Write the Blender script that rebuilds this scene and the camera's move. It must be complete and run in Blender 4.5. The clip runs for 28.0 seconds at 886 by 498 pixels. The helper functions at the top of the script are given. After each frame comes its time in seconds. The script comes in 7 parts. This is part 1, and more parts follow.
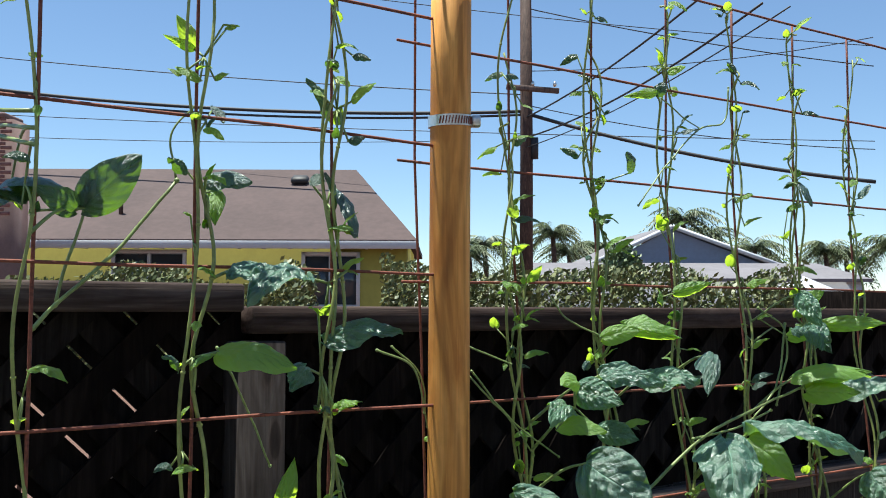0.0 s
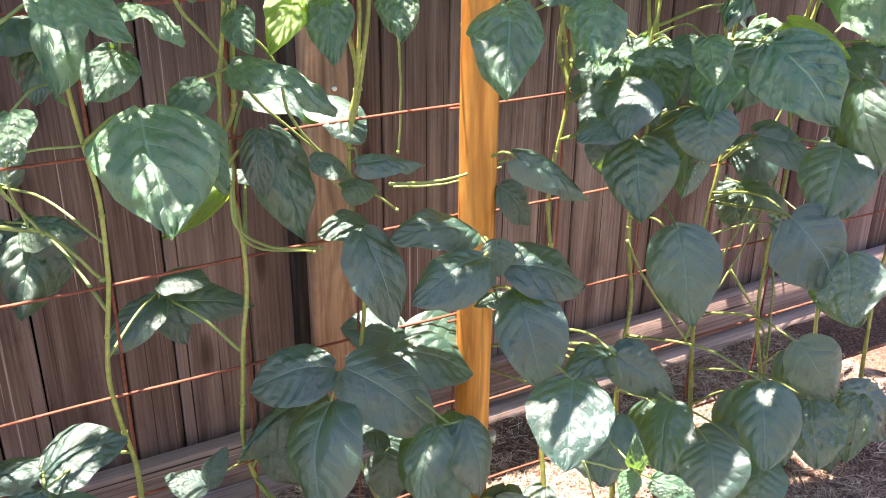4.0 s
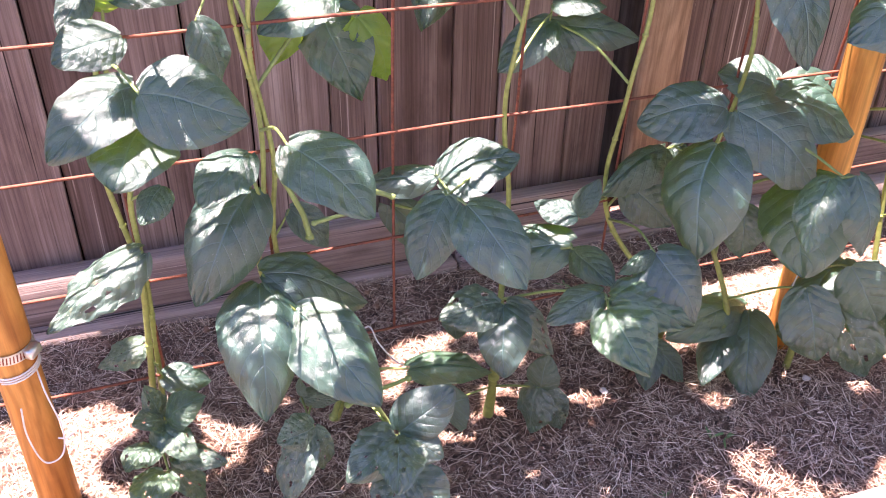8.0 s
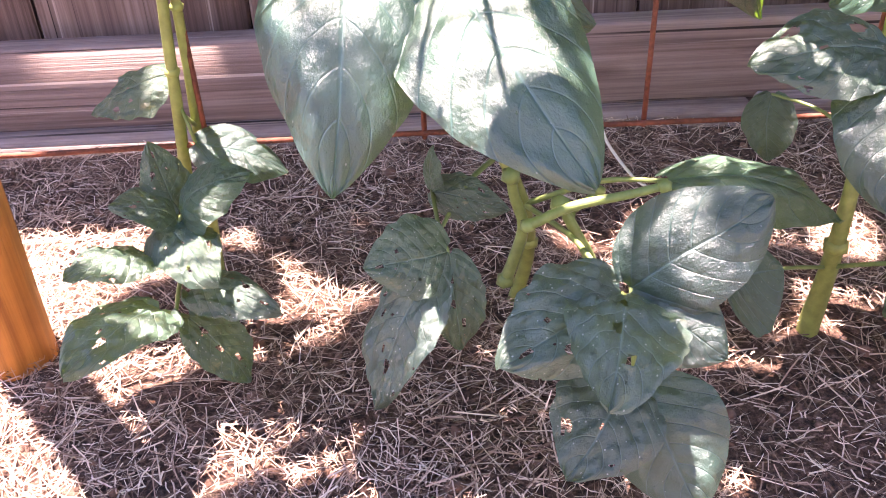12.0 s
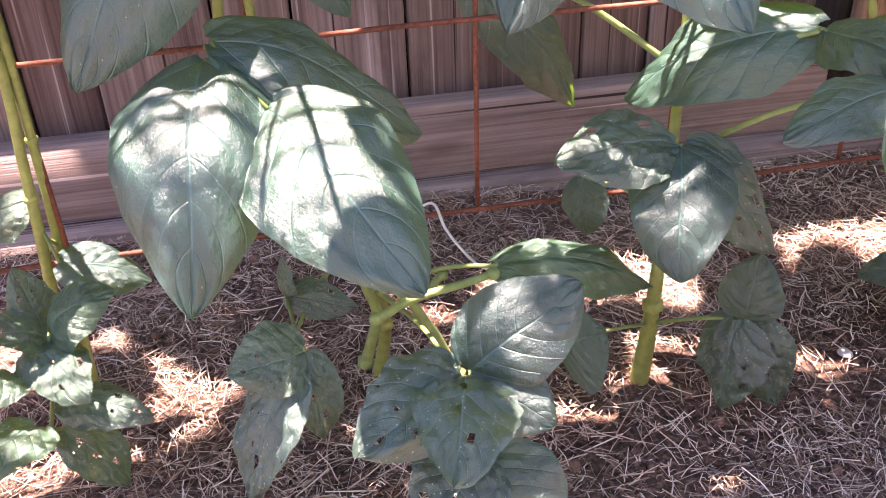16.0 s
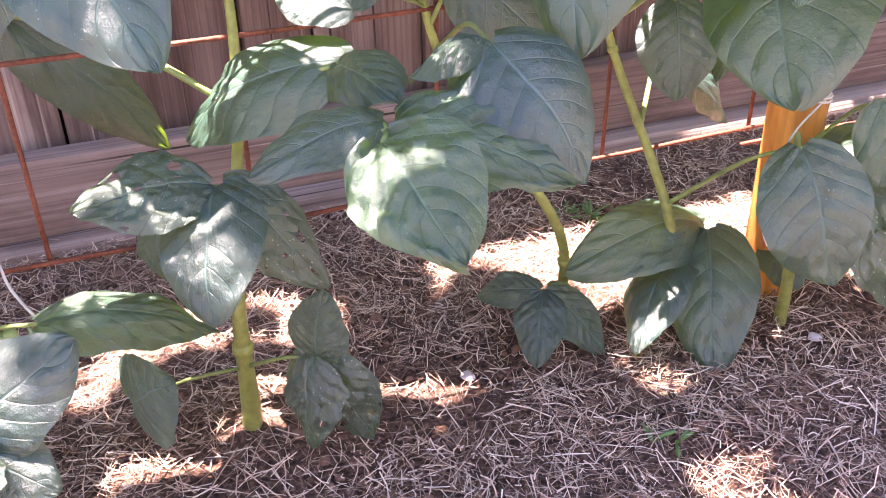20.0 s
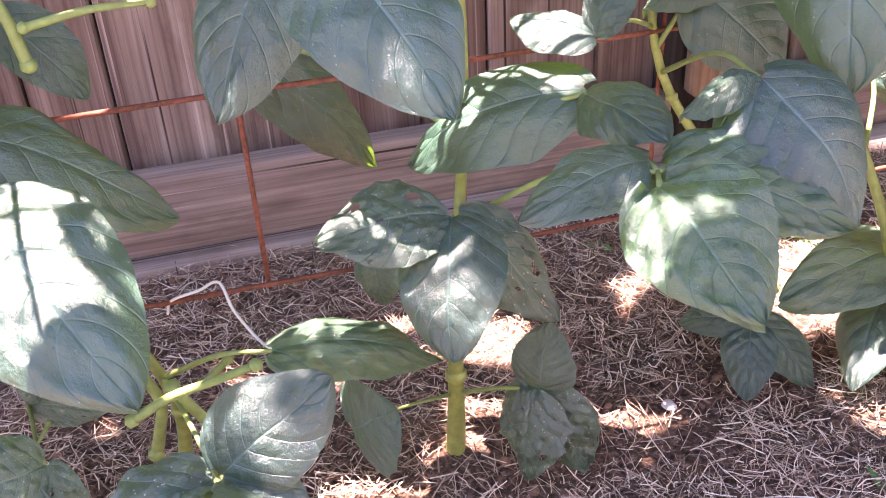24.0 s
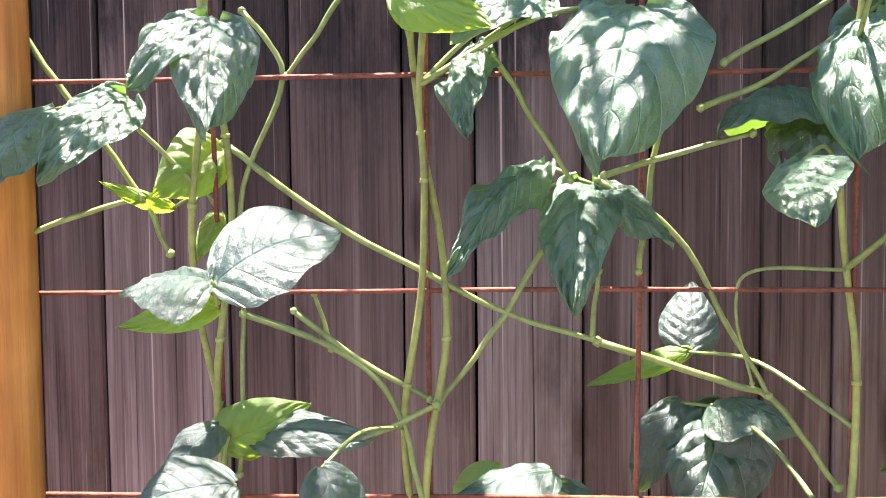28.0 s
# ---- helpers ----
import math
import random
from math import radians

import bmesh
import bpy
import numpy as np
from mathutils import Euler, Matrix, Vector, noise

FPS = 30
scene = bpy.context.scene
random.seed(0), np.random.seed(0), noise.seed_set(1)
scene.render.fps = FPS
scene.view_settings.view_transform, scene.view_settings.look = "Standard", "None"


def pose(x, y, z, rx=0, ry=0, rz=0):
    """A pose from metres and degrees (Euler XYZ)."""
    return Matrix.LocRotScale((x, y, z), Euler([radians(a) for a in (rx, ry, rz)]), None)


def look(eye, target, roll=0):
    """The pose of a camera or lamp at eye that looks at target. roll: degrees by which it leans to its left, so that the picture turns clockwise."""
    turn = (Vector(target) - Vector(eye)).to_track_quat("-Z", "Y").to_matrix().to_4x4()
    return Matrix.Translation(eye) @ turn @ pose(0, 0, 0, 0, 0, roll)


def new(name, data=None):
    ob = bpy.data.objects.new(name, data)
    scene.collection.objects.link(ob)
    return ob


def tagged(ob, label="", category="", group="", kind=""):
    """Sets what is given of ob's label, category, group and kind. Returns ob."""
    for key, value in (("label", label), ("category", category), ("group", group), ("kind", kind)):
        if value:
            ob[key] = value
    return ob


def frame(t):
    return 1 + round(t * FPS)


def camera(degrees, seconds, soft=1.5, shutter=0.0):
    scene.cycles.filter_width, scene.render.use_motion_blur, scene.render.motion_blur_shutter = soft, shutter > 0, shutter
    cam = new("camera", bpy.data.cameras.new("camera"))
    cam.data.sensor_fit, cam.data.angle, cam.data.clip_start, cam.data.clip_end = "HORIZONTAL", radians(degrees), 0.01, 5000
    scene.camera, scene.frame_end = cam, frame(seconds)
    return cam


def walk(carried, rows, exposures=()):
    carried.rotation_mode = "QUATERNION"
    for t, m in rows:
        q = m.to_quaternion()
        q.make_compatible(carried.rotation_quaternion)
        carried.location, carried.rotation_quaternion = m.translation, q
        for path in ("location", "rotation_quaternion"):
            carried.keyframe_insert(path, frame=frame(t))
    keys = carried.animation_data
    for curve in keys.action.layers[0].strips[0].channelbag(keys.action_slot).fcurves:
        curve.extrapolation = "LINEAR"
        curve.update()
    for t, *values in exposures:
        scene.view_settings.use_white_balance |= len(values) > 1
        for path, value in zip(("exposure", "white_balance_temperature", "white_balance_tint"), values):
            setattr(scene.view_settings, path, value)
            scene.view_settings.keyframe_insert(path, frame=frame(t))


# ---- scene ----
cam = camera(50.77, 28.0, soft=1.0)
ROWS = [
    (0.0, -0.0060, -0.9680, 1.6280, 93.72, -0.14, -33.63),
    (0.5, -0.0010, -0.9850, 1.5350, 89.74, -0.26, -30.13),
    (1.0, 0.0330, -1.0170, 1.4400, 84.24, -1.02, -29.03),
    (1.5, 0.0475, -1.0412, 1.3336, 81.60, 0.53, -29.26),
    (2.0, 0.0546, -1.0751, 1.2746, 78.44, -0.51, -29.73),
    (2.5, 0.0418, -1.0765, 1.2262, 77.01, -0.28, -30.07),
    (3.0, 0.0283, -1.0596, 1.1569, 73.21, -0.27, -29.40),
    (3.5, 0.0403, -1.0524, 1.1089, 68.53, -0.01, -29.29),
    (4.0, 0.0184, -1.0223, 1.0730, 65.76, -0.59, -29.04),
    (4.5, -0.0055, -0.9894, 1.0382, 62.12, -1.14, -27.56),
    (6.5, -0.1783, -0.9667, 1.0167, 57.99, -2.53, -24.81),
    (7.0, -0.2353, -0.9534, 1.0037, 56.56, -3.76, -23.35),
    (7.5, -0.2753, -0.9473, 0.9884, 55.87, -2.29, -19.78),
    (8.0, -0.2540, -0.9341, 0.9756, 54.10, -0.99, -18.28),
    (8.5, -0.2025, -0.8785, 0.9634, 52.03, -0.91, -18.89),
    (9.0, -0.1059, -0.8121, 0.9280, 50.42, -0.12, -16.16),
    (9.5, -0.0829, -0.7070, 0.8519, 48.12, -0.06, -14.95),
    (10.0, -0.0942, -0.5931, 0.6636, 51.38, -2.21, -14.16),
    (10.5, -0.1031, -0.5444, 0.4903, 53.74, -1.37, -13.68),
    (11.0, -0.1149, -0.5417, 0.4325, 54.35, 1.09, -10.71),
    (11.5, -0.1548, -0.5601, 0.4427, 54.83, 1.00, -4.13),
    (13.5, -0.1292, -0.5997, 0.4700, 55.70, 2.60, -0.74),
    (14.0, -0.1266, -0.6041, 0.4934, 56.54, 1.24, -4.36),
    (14.5, -0.1461, -0.6041, 0.5087, 56.21, 0.34, -7.00),
    (15.0, -0.1503, -0.5950, 0.5127, 56.36, 1.68, -8.23),
    (15.5, -0.1416, -0.6032, 0.5052, 57.40, 1.96, -8.76),
    (16.0, -0.1318, -0.6120, 0.5096, 57.32, 2.00, -10.87),
    (16.5, -0.1176, -0.6162, 0.5015, 57.68, 2.12, -12.20),
    (17.0, -0.0955, -0.6262, 0.4936, 57.46, 2.25, -12.49),
    (17.5, -0.0712, -0.6281, 0.4895, 57.14, 2.13, -12.92),
    (18.0, -0.0275, -0.6306, 0.4913, 57.04, 0.92, -17.24),
    (18.5, 0.0025, -0.6279, 0.4955, 57.60, -0.67, -21.96),
    (19.0, 0.0116, -0.6326, 0.5017, 58.09, -0.75, -23.50),
    (19.5, 0.0538, -0.6355, 0.4964, 58.34, -0.79, -25.60),
    (20.0, 0.0710, -0.6488, 0.4999, 59.04, 1.14, -20.61),
    (20.5, 0.0624, -0.6544, 0.5089, 59.11, 4.08, -14.84),
    (21.0, 0.0336, -0.6316, 0.5154, 58.03, 5.44, -15.40),
    (21.5, 0.0141, -0.5929, 0.5008, 57.41, 4.24, -15.61),
    (23.5, -0.0087, -0.5945, 0.5113, 58.12, 3.29, -14.25),
    (24.0, -0.0100, -0.5903, 0.5227, 58.19, 2.78, -15.37),
    (24.5, -0.0098, -0.5804, 0.5402, 60.57, 2.77, -15.18),
    (25.0, -0.0263, -0.5784, 0.5869, 65.55, 4.26, -13.75),
    (25.5, -0.0424, -0.5998, 0.6312, 70.04, 4.14, -11.97),
    (26.0, -0.0491, -0.6065, 0.6875, 74.16, 3.02, -11.24),
    (26.5, -0.0646, -0.6243, 0.7162, 77.03, 3.39, -7.20),
    (27.0, -0.0803, -0.6445, 0.7545, 79.49, 3.86, -1.40),
    (27.5, -0.0953, -0.6729, 0.7972, 83.42, 2.12, 0.91),
    (28.0, -0.1145, -0.6971, 0.8225, 86.86, 0.56, 2.15),
]
walk(cam, [(t, pose(x, y, z, rx, ry, rz)) for t, x, y, z, rx, ry, rz in ROWS], [(0.0, 1.05, 6150, 4), (1.0, 1.3, 7550, 6), (2.0, 2.4, 7550, 6), (3.0, 2.6, 7400, 11), (4.0, 2.9, 7200, 20), (7.0, 3.2, 6900, 36), (9.0, 3.0, 6900, 38), (11.0, 3.35, 7100, 38), (14.0, 3.2, 7250, 36), (18.0, 3.35, 7250, 38), (19.0, 3.6, 7250, 40), (21.0, 3.7, 7300, 40), (24.0, 3.7, 7300, 40), (25.0, 3.8, 6900, 40), (26.0, 3.9, 6900, 39), (27.0, 3.4, 7000, 32), (28.0, 2.95, 6800, 24)])

# ---- world, sun ----
SUN_EL, SUN_AZ = radians(80), radians(-38)          # height, and degrees from +y towards +x
sun_dir = Vector((math.sin(SUN_AZ) * math.cos(SUN_EL), math.cos(SUN_AZ) * math.cos(SUN_EL), math.sin(SUN_EL)))
world = bpy.data.worlds.new("sky")
scene.world = world
world.use_nodes = True
wn = world.node_tree.nodes
sky = wn.new("ShaderNodeTexSky")
sky.sky_type, sky.sun_disc = "NISHITA", False
sky.sun_elevation, sky.sun_rotation = SUN_EL, SUN_AZ
sky.air_density, sky.dust_density, sky.ozone_density = 0.9, 0.0, 2.5
wn["Background"].inputs[1].default_value = 0.075
world.node_tree.links.new(sky.outputs[0], wn["Background"].inputs[0])
sun = new("sun", bpy.data.lights.new("sun", "SUN"))
sun.data.energy, sun.data.angle, sun.data.color = 5.0, radians(0.53), (1.0, 0.95, 0.86)
sun.matrix_world = look(sun_dir * 30, (0, 0, 0))


# ---- materials ----
def material(name):
    m = bpy.data.materials.new(name)
    m.use_nodes = True
    nt = m.node_tree
    return m, nt.nodes, nt.links, nt.nodes["Principled BSDF"]


def node(nodes, kind, **values):
    n = nodes.new("ShaderNode" + kind)
    for key, v in values.items():
        n.inputs[key.replace("_", " ")].default_value = v
    return n


def ramp(nodes, links, source, *stops):
    r = nodes.new("ShaderNodeValToRGB")
    e = r.color_ramp.elements
    while len(e) < len(stops):
        e.new(0.5)
    for el, (at, c) in zip(e, stops):
        el.position, el.color = at, (*c, 1)
    links.new(source, r.inputs[0])
    return r.outputs[0]


def mixed(nodes, links, a, b, fac, mode="MIX"):
    m = nodes.new("ShaderNodeMix")
    m.data_type, m.blend_type = "RGBA", mode
    for sock, v in ((m.inputs[0], fac), (m.inputs[6], a), (m.inputs[7], b)):
        if isinstance(v, (int, float)):
            sock.default_value = v
        elif isinstance(v, tuple):
            sock.default_value = (*v, 1)
        else:
            links.new(v, sock)
    return m.outputs[2]


def bumped(nodes, links, bsdf, height, strength, distance=0.002):
    b = nodes.new("ShaderNodeBump")
    b.inputs["Strength"].default_value, b.inputs["Distance"].default_value = strength, distance
    links.new(height, b.inputs["Height"])
    links.new(b.outputs[0], bsdf.inputs["Normal"])


def wood(name, dark, mid, light, along="z", rough=0.8, knots=True, stain=0.5, grain=260.0, shine=0.3):
    """Grained wood whose fibres run along one axis; every piece differs by its random number."""
    m, n, l, bsdf = material(name)
    tc, info = n.new("ShaderNodeTexCoord"), n.new("ShaderNodeObjectInfo")
    mp = n.new("ShaderNodeMapping")
    long, cross = 3.0, grain
    mp.inputs["Scale"].default_value = {"z": (cross, cross, long), "x": (long, cross, cross)}[along]
    shift = n.new("ShaderNodeVectorMath")
    shift.operation = "ADD"
    off = n.new("ShaderNodeCombineXYZ")
    mul = n.new("ShaderNodeMath")
    mul.operation = "MULTIPLY"
    mul.inputs[1].default_value = 37.0
    l.new(info.outputs["Random"], mul.inputs[0])
    for k in range(3):
        l.new(mul.outputs[0], off.inputs[k])
    l.new(tc.outputs["Object"], shift.inputs[0])
    l.new(off.outputs[0], shift.inputs[1])
    l.new(shift.outputs[0], mp.inputs[0])
    fine = node(n, "TexNoise", Scale=1.0, Detail=6.0, Roughness=0.65, Distortion=0.3)
    l.new(mp.outputs[0], fine.inputs["Vector"])
    mp2 = n.new("ShaderNodeMapping")
    mp2.inputs["Scale"].default_value = {"z": (22, 22, 3.2), "x": (3.2, 22, 22)}[along]
    l.new(shift.outputs[0], mp2.inputs[0])
    broad = node(n, "TexNoise", Scale=1.0, Detail=4.0, Roughness=0.6, Distortion=1.6)
    l.new(mp2.outputs[0], broad.inputs["Vector"])
    spots = node(n, "TexNoise", Scale=7.0, Detail=5.0, Roughness=0.7)
    l.new(shift.outputs[0], spots.inputs["Vector"])
    col = ramp(n, l, broad.outputs[0], (0.32, dark), (0.5, mid), (0.68, light))
    g = ramp(n, l, fine.outputs[0], (0.36, (0.5, 0.48, 0.47)), (0.56, (1.08, 1.08, 1.08)))
    col = mixed(n, l, col, g, 0.45, "MULTIPLY")
    mp4 = n.new("ShaderNodeMapping")
    mp4.inputs["Scale"].default_value = {"z": (1, 1, 0.26), "x": (0.26, 1, 1)}[along]
    l.new(shift.outputs[0], mp4.inputs[0])
    rings = node(n, "TexWave", Scale=11.0, Distortion=11.0, Detail=2.5, Detail_Scale=0.9, Detail_Roughness=0.55)
    rings.bands_direction = {"z": "X", "x": "Z"}[along]
    l.new(mp4.outputs[0], rings.inputs["Vector"])
    rg = ramp(n, l, rings.outputs[0], (0.0, (0.55, 0.5, 0.48)), (0.28, (1, 1, 1)), (0.8, (1.06, 1.05, 1.04)), (1.0, (0.8, 0.77, 0.76)))
    col = mixed(n, l, col, rg, 0.55, "MULTIPLY")
    s = ramp(n, l, spots.outputs[0], (0.32, (0.42, 0.38, 0.37)), (0.5, (0.95, 0.93, 0.92)), (0.68, (1.18, 1.2, 1.22)))
    col = mixed(n, l, col, s, stain, "MULTIPLY")
    tone = ramp(n, l, info.outputs["Random"], (0.0, (0.5, 0.42, 0.4)), (0.3, (0.85, 0.74, 0.71)), (0.6, (1.1, 1.08, 1.08)), (1.0, (1.5, 1.56, 1.6)))
    col = mixed(n, l, col, tone, 0.85, "MULTIPLY")
    if knots:
        kv = node(n, "TexVoronoi", Scale=1.0)
        mp3 = n.new("ShaderNodeMapping")
        mp3.inputs["Scale"].default_value = {"z": (11, 0.1, 3.4), "x": (3.4, 0.1, 11)}[along]
        l.new(shift.outputs[0], mp3.inputs[0])
        l.new(mp3.outputs[0], kv.inputs["Vector"])
        kn = ramp(n, l, kv.outputs["Distance"], (0.03, (0.16, 0.12, 0.11)), (0.09, (0.45, 0.38, 0.35)), (0.11, (1.1, 1.0, 0.95)), (0.16, (1, 1, 1)))
        col = mixed(n, l, col, kn, 0.8, "MULTIPLY")
    l.new(col, bsdf.inputs["Base Color"])
    bsdf.inputs["Roughness"].default_value = rough
    bsdf.inputs["Specular IOR Level"].default_value = shine
    bumped(n, l, bsdf, fine.outputs[0], 0.55, 0.002)
    return m


def boards(name, dark, mid, light, grey, along="z", ring=38.0):
    """Weathered sawn board: fine fibres, growth lines, pale cracks, and shade painted in as a dark tone that grows with
    height.
    """
    m, n, l, bsdf = material(name)
    tc, info = n.new("ShaderNodeTexCoord"), n.new("ShaderNodeObjectInfo")
    off, mul, shift = n.new("ShaderNodeCombineXYZ"), n.new("ShaderNodeMath"), n.new("ShaderNodeVectorMath")
    mul.operation, mul.inputs[1].default_value, shift.operation = "MULTIPLY", 43.0, "ADD"
    l.new(info.outputs["Random"], mul.inputs[0])
    for k in range(3):
        l.new(mul.outputs[0], off.inputs[k])
    l.new(tc.outputs["Object"], shift.inputs[0])
    l.new(off.outputs[0], shift.inputs[1])

    def stretched(cross, long):
        mp = n.new("ShaderNodeMapping")
        mp.inputs["Scale"].default_value = {"z": (cross, cross, long), "x": (long, cross, cross)}[along]
        l.new(shift.outputs[0], mp.inputs[0])
        return mp.outputs[0]

    def streaks(cross, long, detail=5.0, rough=0.65, twist=0.0):
        t = node(n, "TexNoise", Scale=1.0, Detail=detail, Roughness=rough, Distortion=twist)
        l.new(stretched(cross, long), t.inputs["Vector"])
        return t.outputs[0]
    fibre, broad, blot, crack = streaks(420, 5), streaks(38, 1.6, 5, 0.6, 0.4), streaks(11, 3.5, 6, 0.7), streaks(170, 1.3, 3, 0.5)
    col = ramp(n, l, broad, (0.24, dark), (0.5, mid), (0.8, light))
    rings = node(n, "TexWave", Scale=ring, Distortion=9.0, Detail=1.5, Detail_Scale=0.35, Detail_Roughness=0.5)
    rings.bands_direction = {"z": "X", "x": "Z"}[along]
    l.new(stretched(1.0, 0.05), rings.inputs["Vector"])
    lines = ramp(n, l, rings.outputs[0], (0.0, (0.5, 0.46, 0.45)), (0.22, (0.95, 0.94, 0.94)), (1.0, (1.1, 1.1, 1.1)))
    col = mixed(n, l, col, lines, 0.35, "MULTIPLY")
    col = mixed(n, l, col, ramp(n, l, fibre, (0.36, (0.5, 0.48, 0.47)), (0.5, (1, 1, 1)), (0.66, (1.3, 1.3, 1.3))), 0.4, "MULTIPLY")
    col = mixed(n, l, col, ramp(n, l, blot, (0.3, (0.4, 0.36, 0.36)), (0.46, (0.95, 0.93, 0.93)), (0.7, (1.2, 1.22, 1.24))), 0.75, "MULTIPLY")
    tone = ramp(n, l, info.outputs["Random"], (0.0, (0.5, 0.43, 0.42)), (0.3, (0.85, 0.76, 0.74)), (0.6, (1.1, 1.08, 1.08)), (1.0, (1.5, 1.55, 1.58)))
    col = mixed(n, l, col, tone, 0.85, "MULTIPLY")
    # shade on the upper boards, put into the colour by height
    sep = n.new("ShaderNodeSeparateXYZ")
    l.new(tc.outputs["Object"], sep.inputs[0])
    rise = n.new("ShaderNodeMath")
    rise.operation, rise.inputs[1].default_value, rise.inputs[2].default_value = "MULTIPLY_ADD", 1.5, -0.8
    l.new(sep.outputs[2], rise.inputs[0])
    top_shade = n.new("ShaderNodeMath")
    top_shade.operation, top_shade.use_clamp = "MULTIPLY_ADD", True
    top_shade.inputs[2].default_value = 0.0
    l.new(rise.outputs[0], top_shade.inputs[0])
    l.new(ramp(n, l, blot, (0.3, (0.5, 0.5, 0.5)), (0.6, (1.5, 1.5, 1.5))), top_shade.inputs[1])
    # near-black tone of that painted shade, broken up by the fibres
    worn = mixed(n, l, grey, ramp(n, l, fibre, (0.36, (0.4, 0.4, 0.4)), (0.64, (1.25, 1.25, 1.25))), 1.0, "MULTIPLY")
    col = mixed(n, l, col, worn, top_shade.outputs[0])
    col = mixed(n, l, col, tuple(0.35 * c for c in dark), ramp(n, l, crack, (0.3, (1, 1, 1)), (0.36, (0, 0, 0))))
    col = mixed(n, l, col, tuple(min(1, 1.7 * c) for c in light), ramp(n, l, crack, (0.66, (0, 0, 0)), (0.72, (0.6, 0.6, 0.6))))
    kv = node(n, "TexVoronoi", Scale=1.0)
    l.new(stretched(9.0, 2.6), kv.inputs["Vector"])
    col = mixed(n, l, col, ramp(n, l, kv.outputs["Distance"], (0.05, (0.2, 0.16, 0.15)), (0.1, (0.5, 0.45, 0.43)), (0.14, (1, 1, 1))), 0.8, "MULTIPLY")
    l.new(col, bsdf.inputs["Base Color"])
    bsdf.inputs["Roughness"].default_value = 0.85
    bsdf.inputs["Specular IOR Level"].default_value = 0.25
    bumped(n, l, bsdf, fibre, 0.55, 0.002)
    return m


def plain(name, colour, rough=0.6, metal=0.0, scale=60.0, vary=0.25, bump=0.1, sheen=0.5):
    """A surface of one colour with fine mottling."""
    m, n, l, bsdf = material(name)
    tc = n.new("ShaderNodeTexCoord")
    a = node(n, "TexNoise", Scale=scale, Detail=5.0, Roughness=0.6)
    b = node(n, "TexNoise", Scale=scale / 9, Detail=3.0)
    for t in (a, b):
        l.new(tc.outputs["Object"], t.inputs["Vector"])
    lo, hi = tuple(c * (1 - vary) for c in colour), tuple(min(1, c * (1 + vary)) for c in colour)
    col = mixed(n, l, ramp(n, l, a.outputs[0], (0.35, lo), (0.65, hi)), ramp(n, l, b.outputs[0], (0.35, lo), (0.65, hi)), 0.5)
    l.new(col, bsdf.inputs["Base Color"])
    bsdf.inputs["Roughness"].default_value, bsdf.inputs["Metallic"].default_value = rough, metal
    bumped(n, l, bsdf, a.outputs[0], bump, 0.002)
    return m


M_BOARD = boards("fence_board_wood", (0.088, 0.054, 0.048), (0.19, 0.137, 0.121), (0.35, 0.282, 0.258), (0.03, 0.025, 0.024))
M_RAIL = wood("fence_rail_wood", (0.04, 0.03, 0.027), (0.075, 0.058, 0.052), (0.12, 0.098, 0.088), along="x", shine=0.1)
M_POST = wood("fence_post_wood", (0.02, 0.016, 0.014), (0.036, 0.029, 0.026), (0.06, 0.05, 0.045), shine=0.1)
M_KICK = boards("kickboard_wood", (0.13, 0.09, 0.08), (0.27, 0.2, 0.18), (0.42, 0.34, 0.31), (0.3, 0.26, 0.25), along="x", ring=30.0)
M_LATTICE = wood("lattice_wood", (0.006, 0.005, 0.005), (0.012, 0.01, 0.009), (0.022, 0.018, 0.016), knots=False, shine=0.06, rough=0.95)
M_STAKE = wood("stake_wood", (0.36, 0.13, 0.024), (0.5, 0.21, 0.045), (0.6, 0.28, 0.07), rough=0.6, stain=0.3, grain=120)
M_SISTER = wood("new_post_wood", (0.36, 0.25, 0.17), (0.5, 0.37, 0.26), (0.6, 0.47, 0.34))
M_TIMBER = wood("bed_timber_wood", (0.3, 0.26, 0.26), (0.46, 0.41, 0.41), (0.6, 0.55, 0.55), along="x", knots=False)
M_RUST = plain("rusty_wire", (0.2, 0.06, 0.035), 0.75, 0.15, 300, 0.5, 0.5)
M_STEEL = plain("galvanised_steel", (0.62, 0.61, 0.58), 0.32, 0.9, 400, 0.15, 0.05)
M_STRING = plain("white_string", (0.75, 0.7, 0.66), 0.9, 0, 900, 0.15, 0.4)


# ---- building helpers ----
def mesh_of(bm, name, mat, smooth=True):
    me = bpy.data.meshes.new(name)
    bm.to_mesh(me)
    bm.free()
    if isinstance(mat, (list, tuple)):
        for q in mat:
            me.materials.append(q)
    else:
        me.materials.append(mat)
    if smooth:
        me.polygons.foreach_set("use_smooth", [True] * len(me.polygons))
    return me


def part(name, bm, mat, parent=None, label="", smooth=True):
    ob = new(name, mesh_of(bm, name, mat, smooth))
    if parent is not None:
        ob.parent = parent
    if label:
        tagged(ob, label)
    return ob


def thing(name, at, label, category, group="", kind=""):
    ob = new(name)
    ob.location = at
    ob.empty_display_size = 0.02
    return tagged(ob, label, category, group, kind)


def box(size, centre=(0, 0, 0), bevel=0.003):
    bm = bmesh.new()
    bmesh.ops.create_cube(bm, size=1, matrix=Matrix.Translation(centre) @ Matrix.Diagonal((*size, 1)))
    if bevel:
        bmesh.ops.bevel(bm, geom=bm.edges[:], offset=bevel, segments=1, affect="EDGES")
    return bm


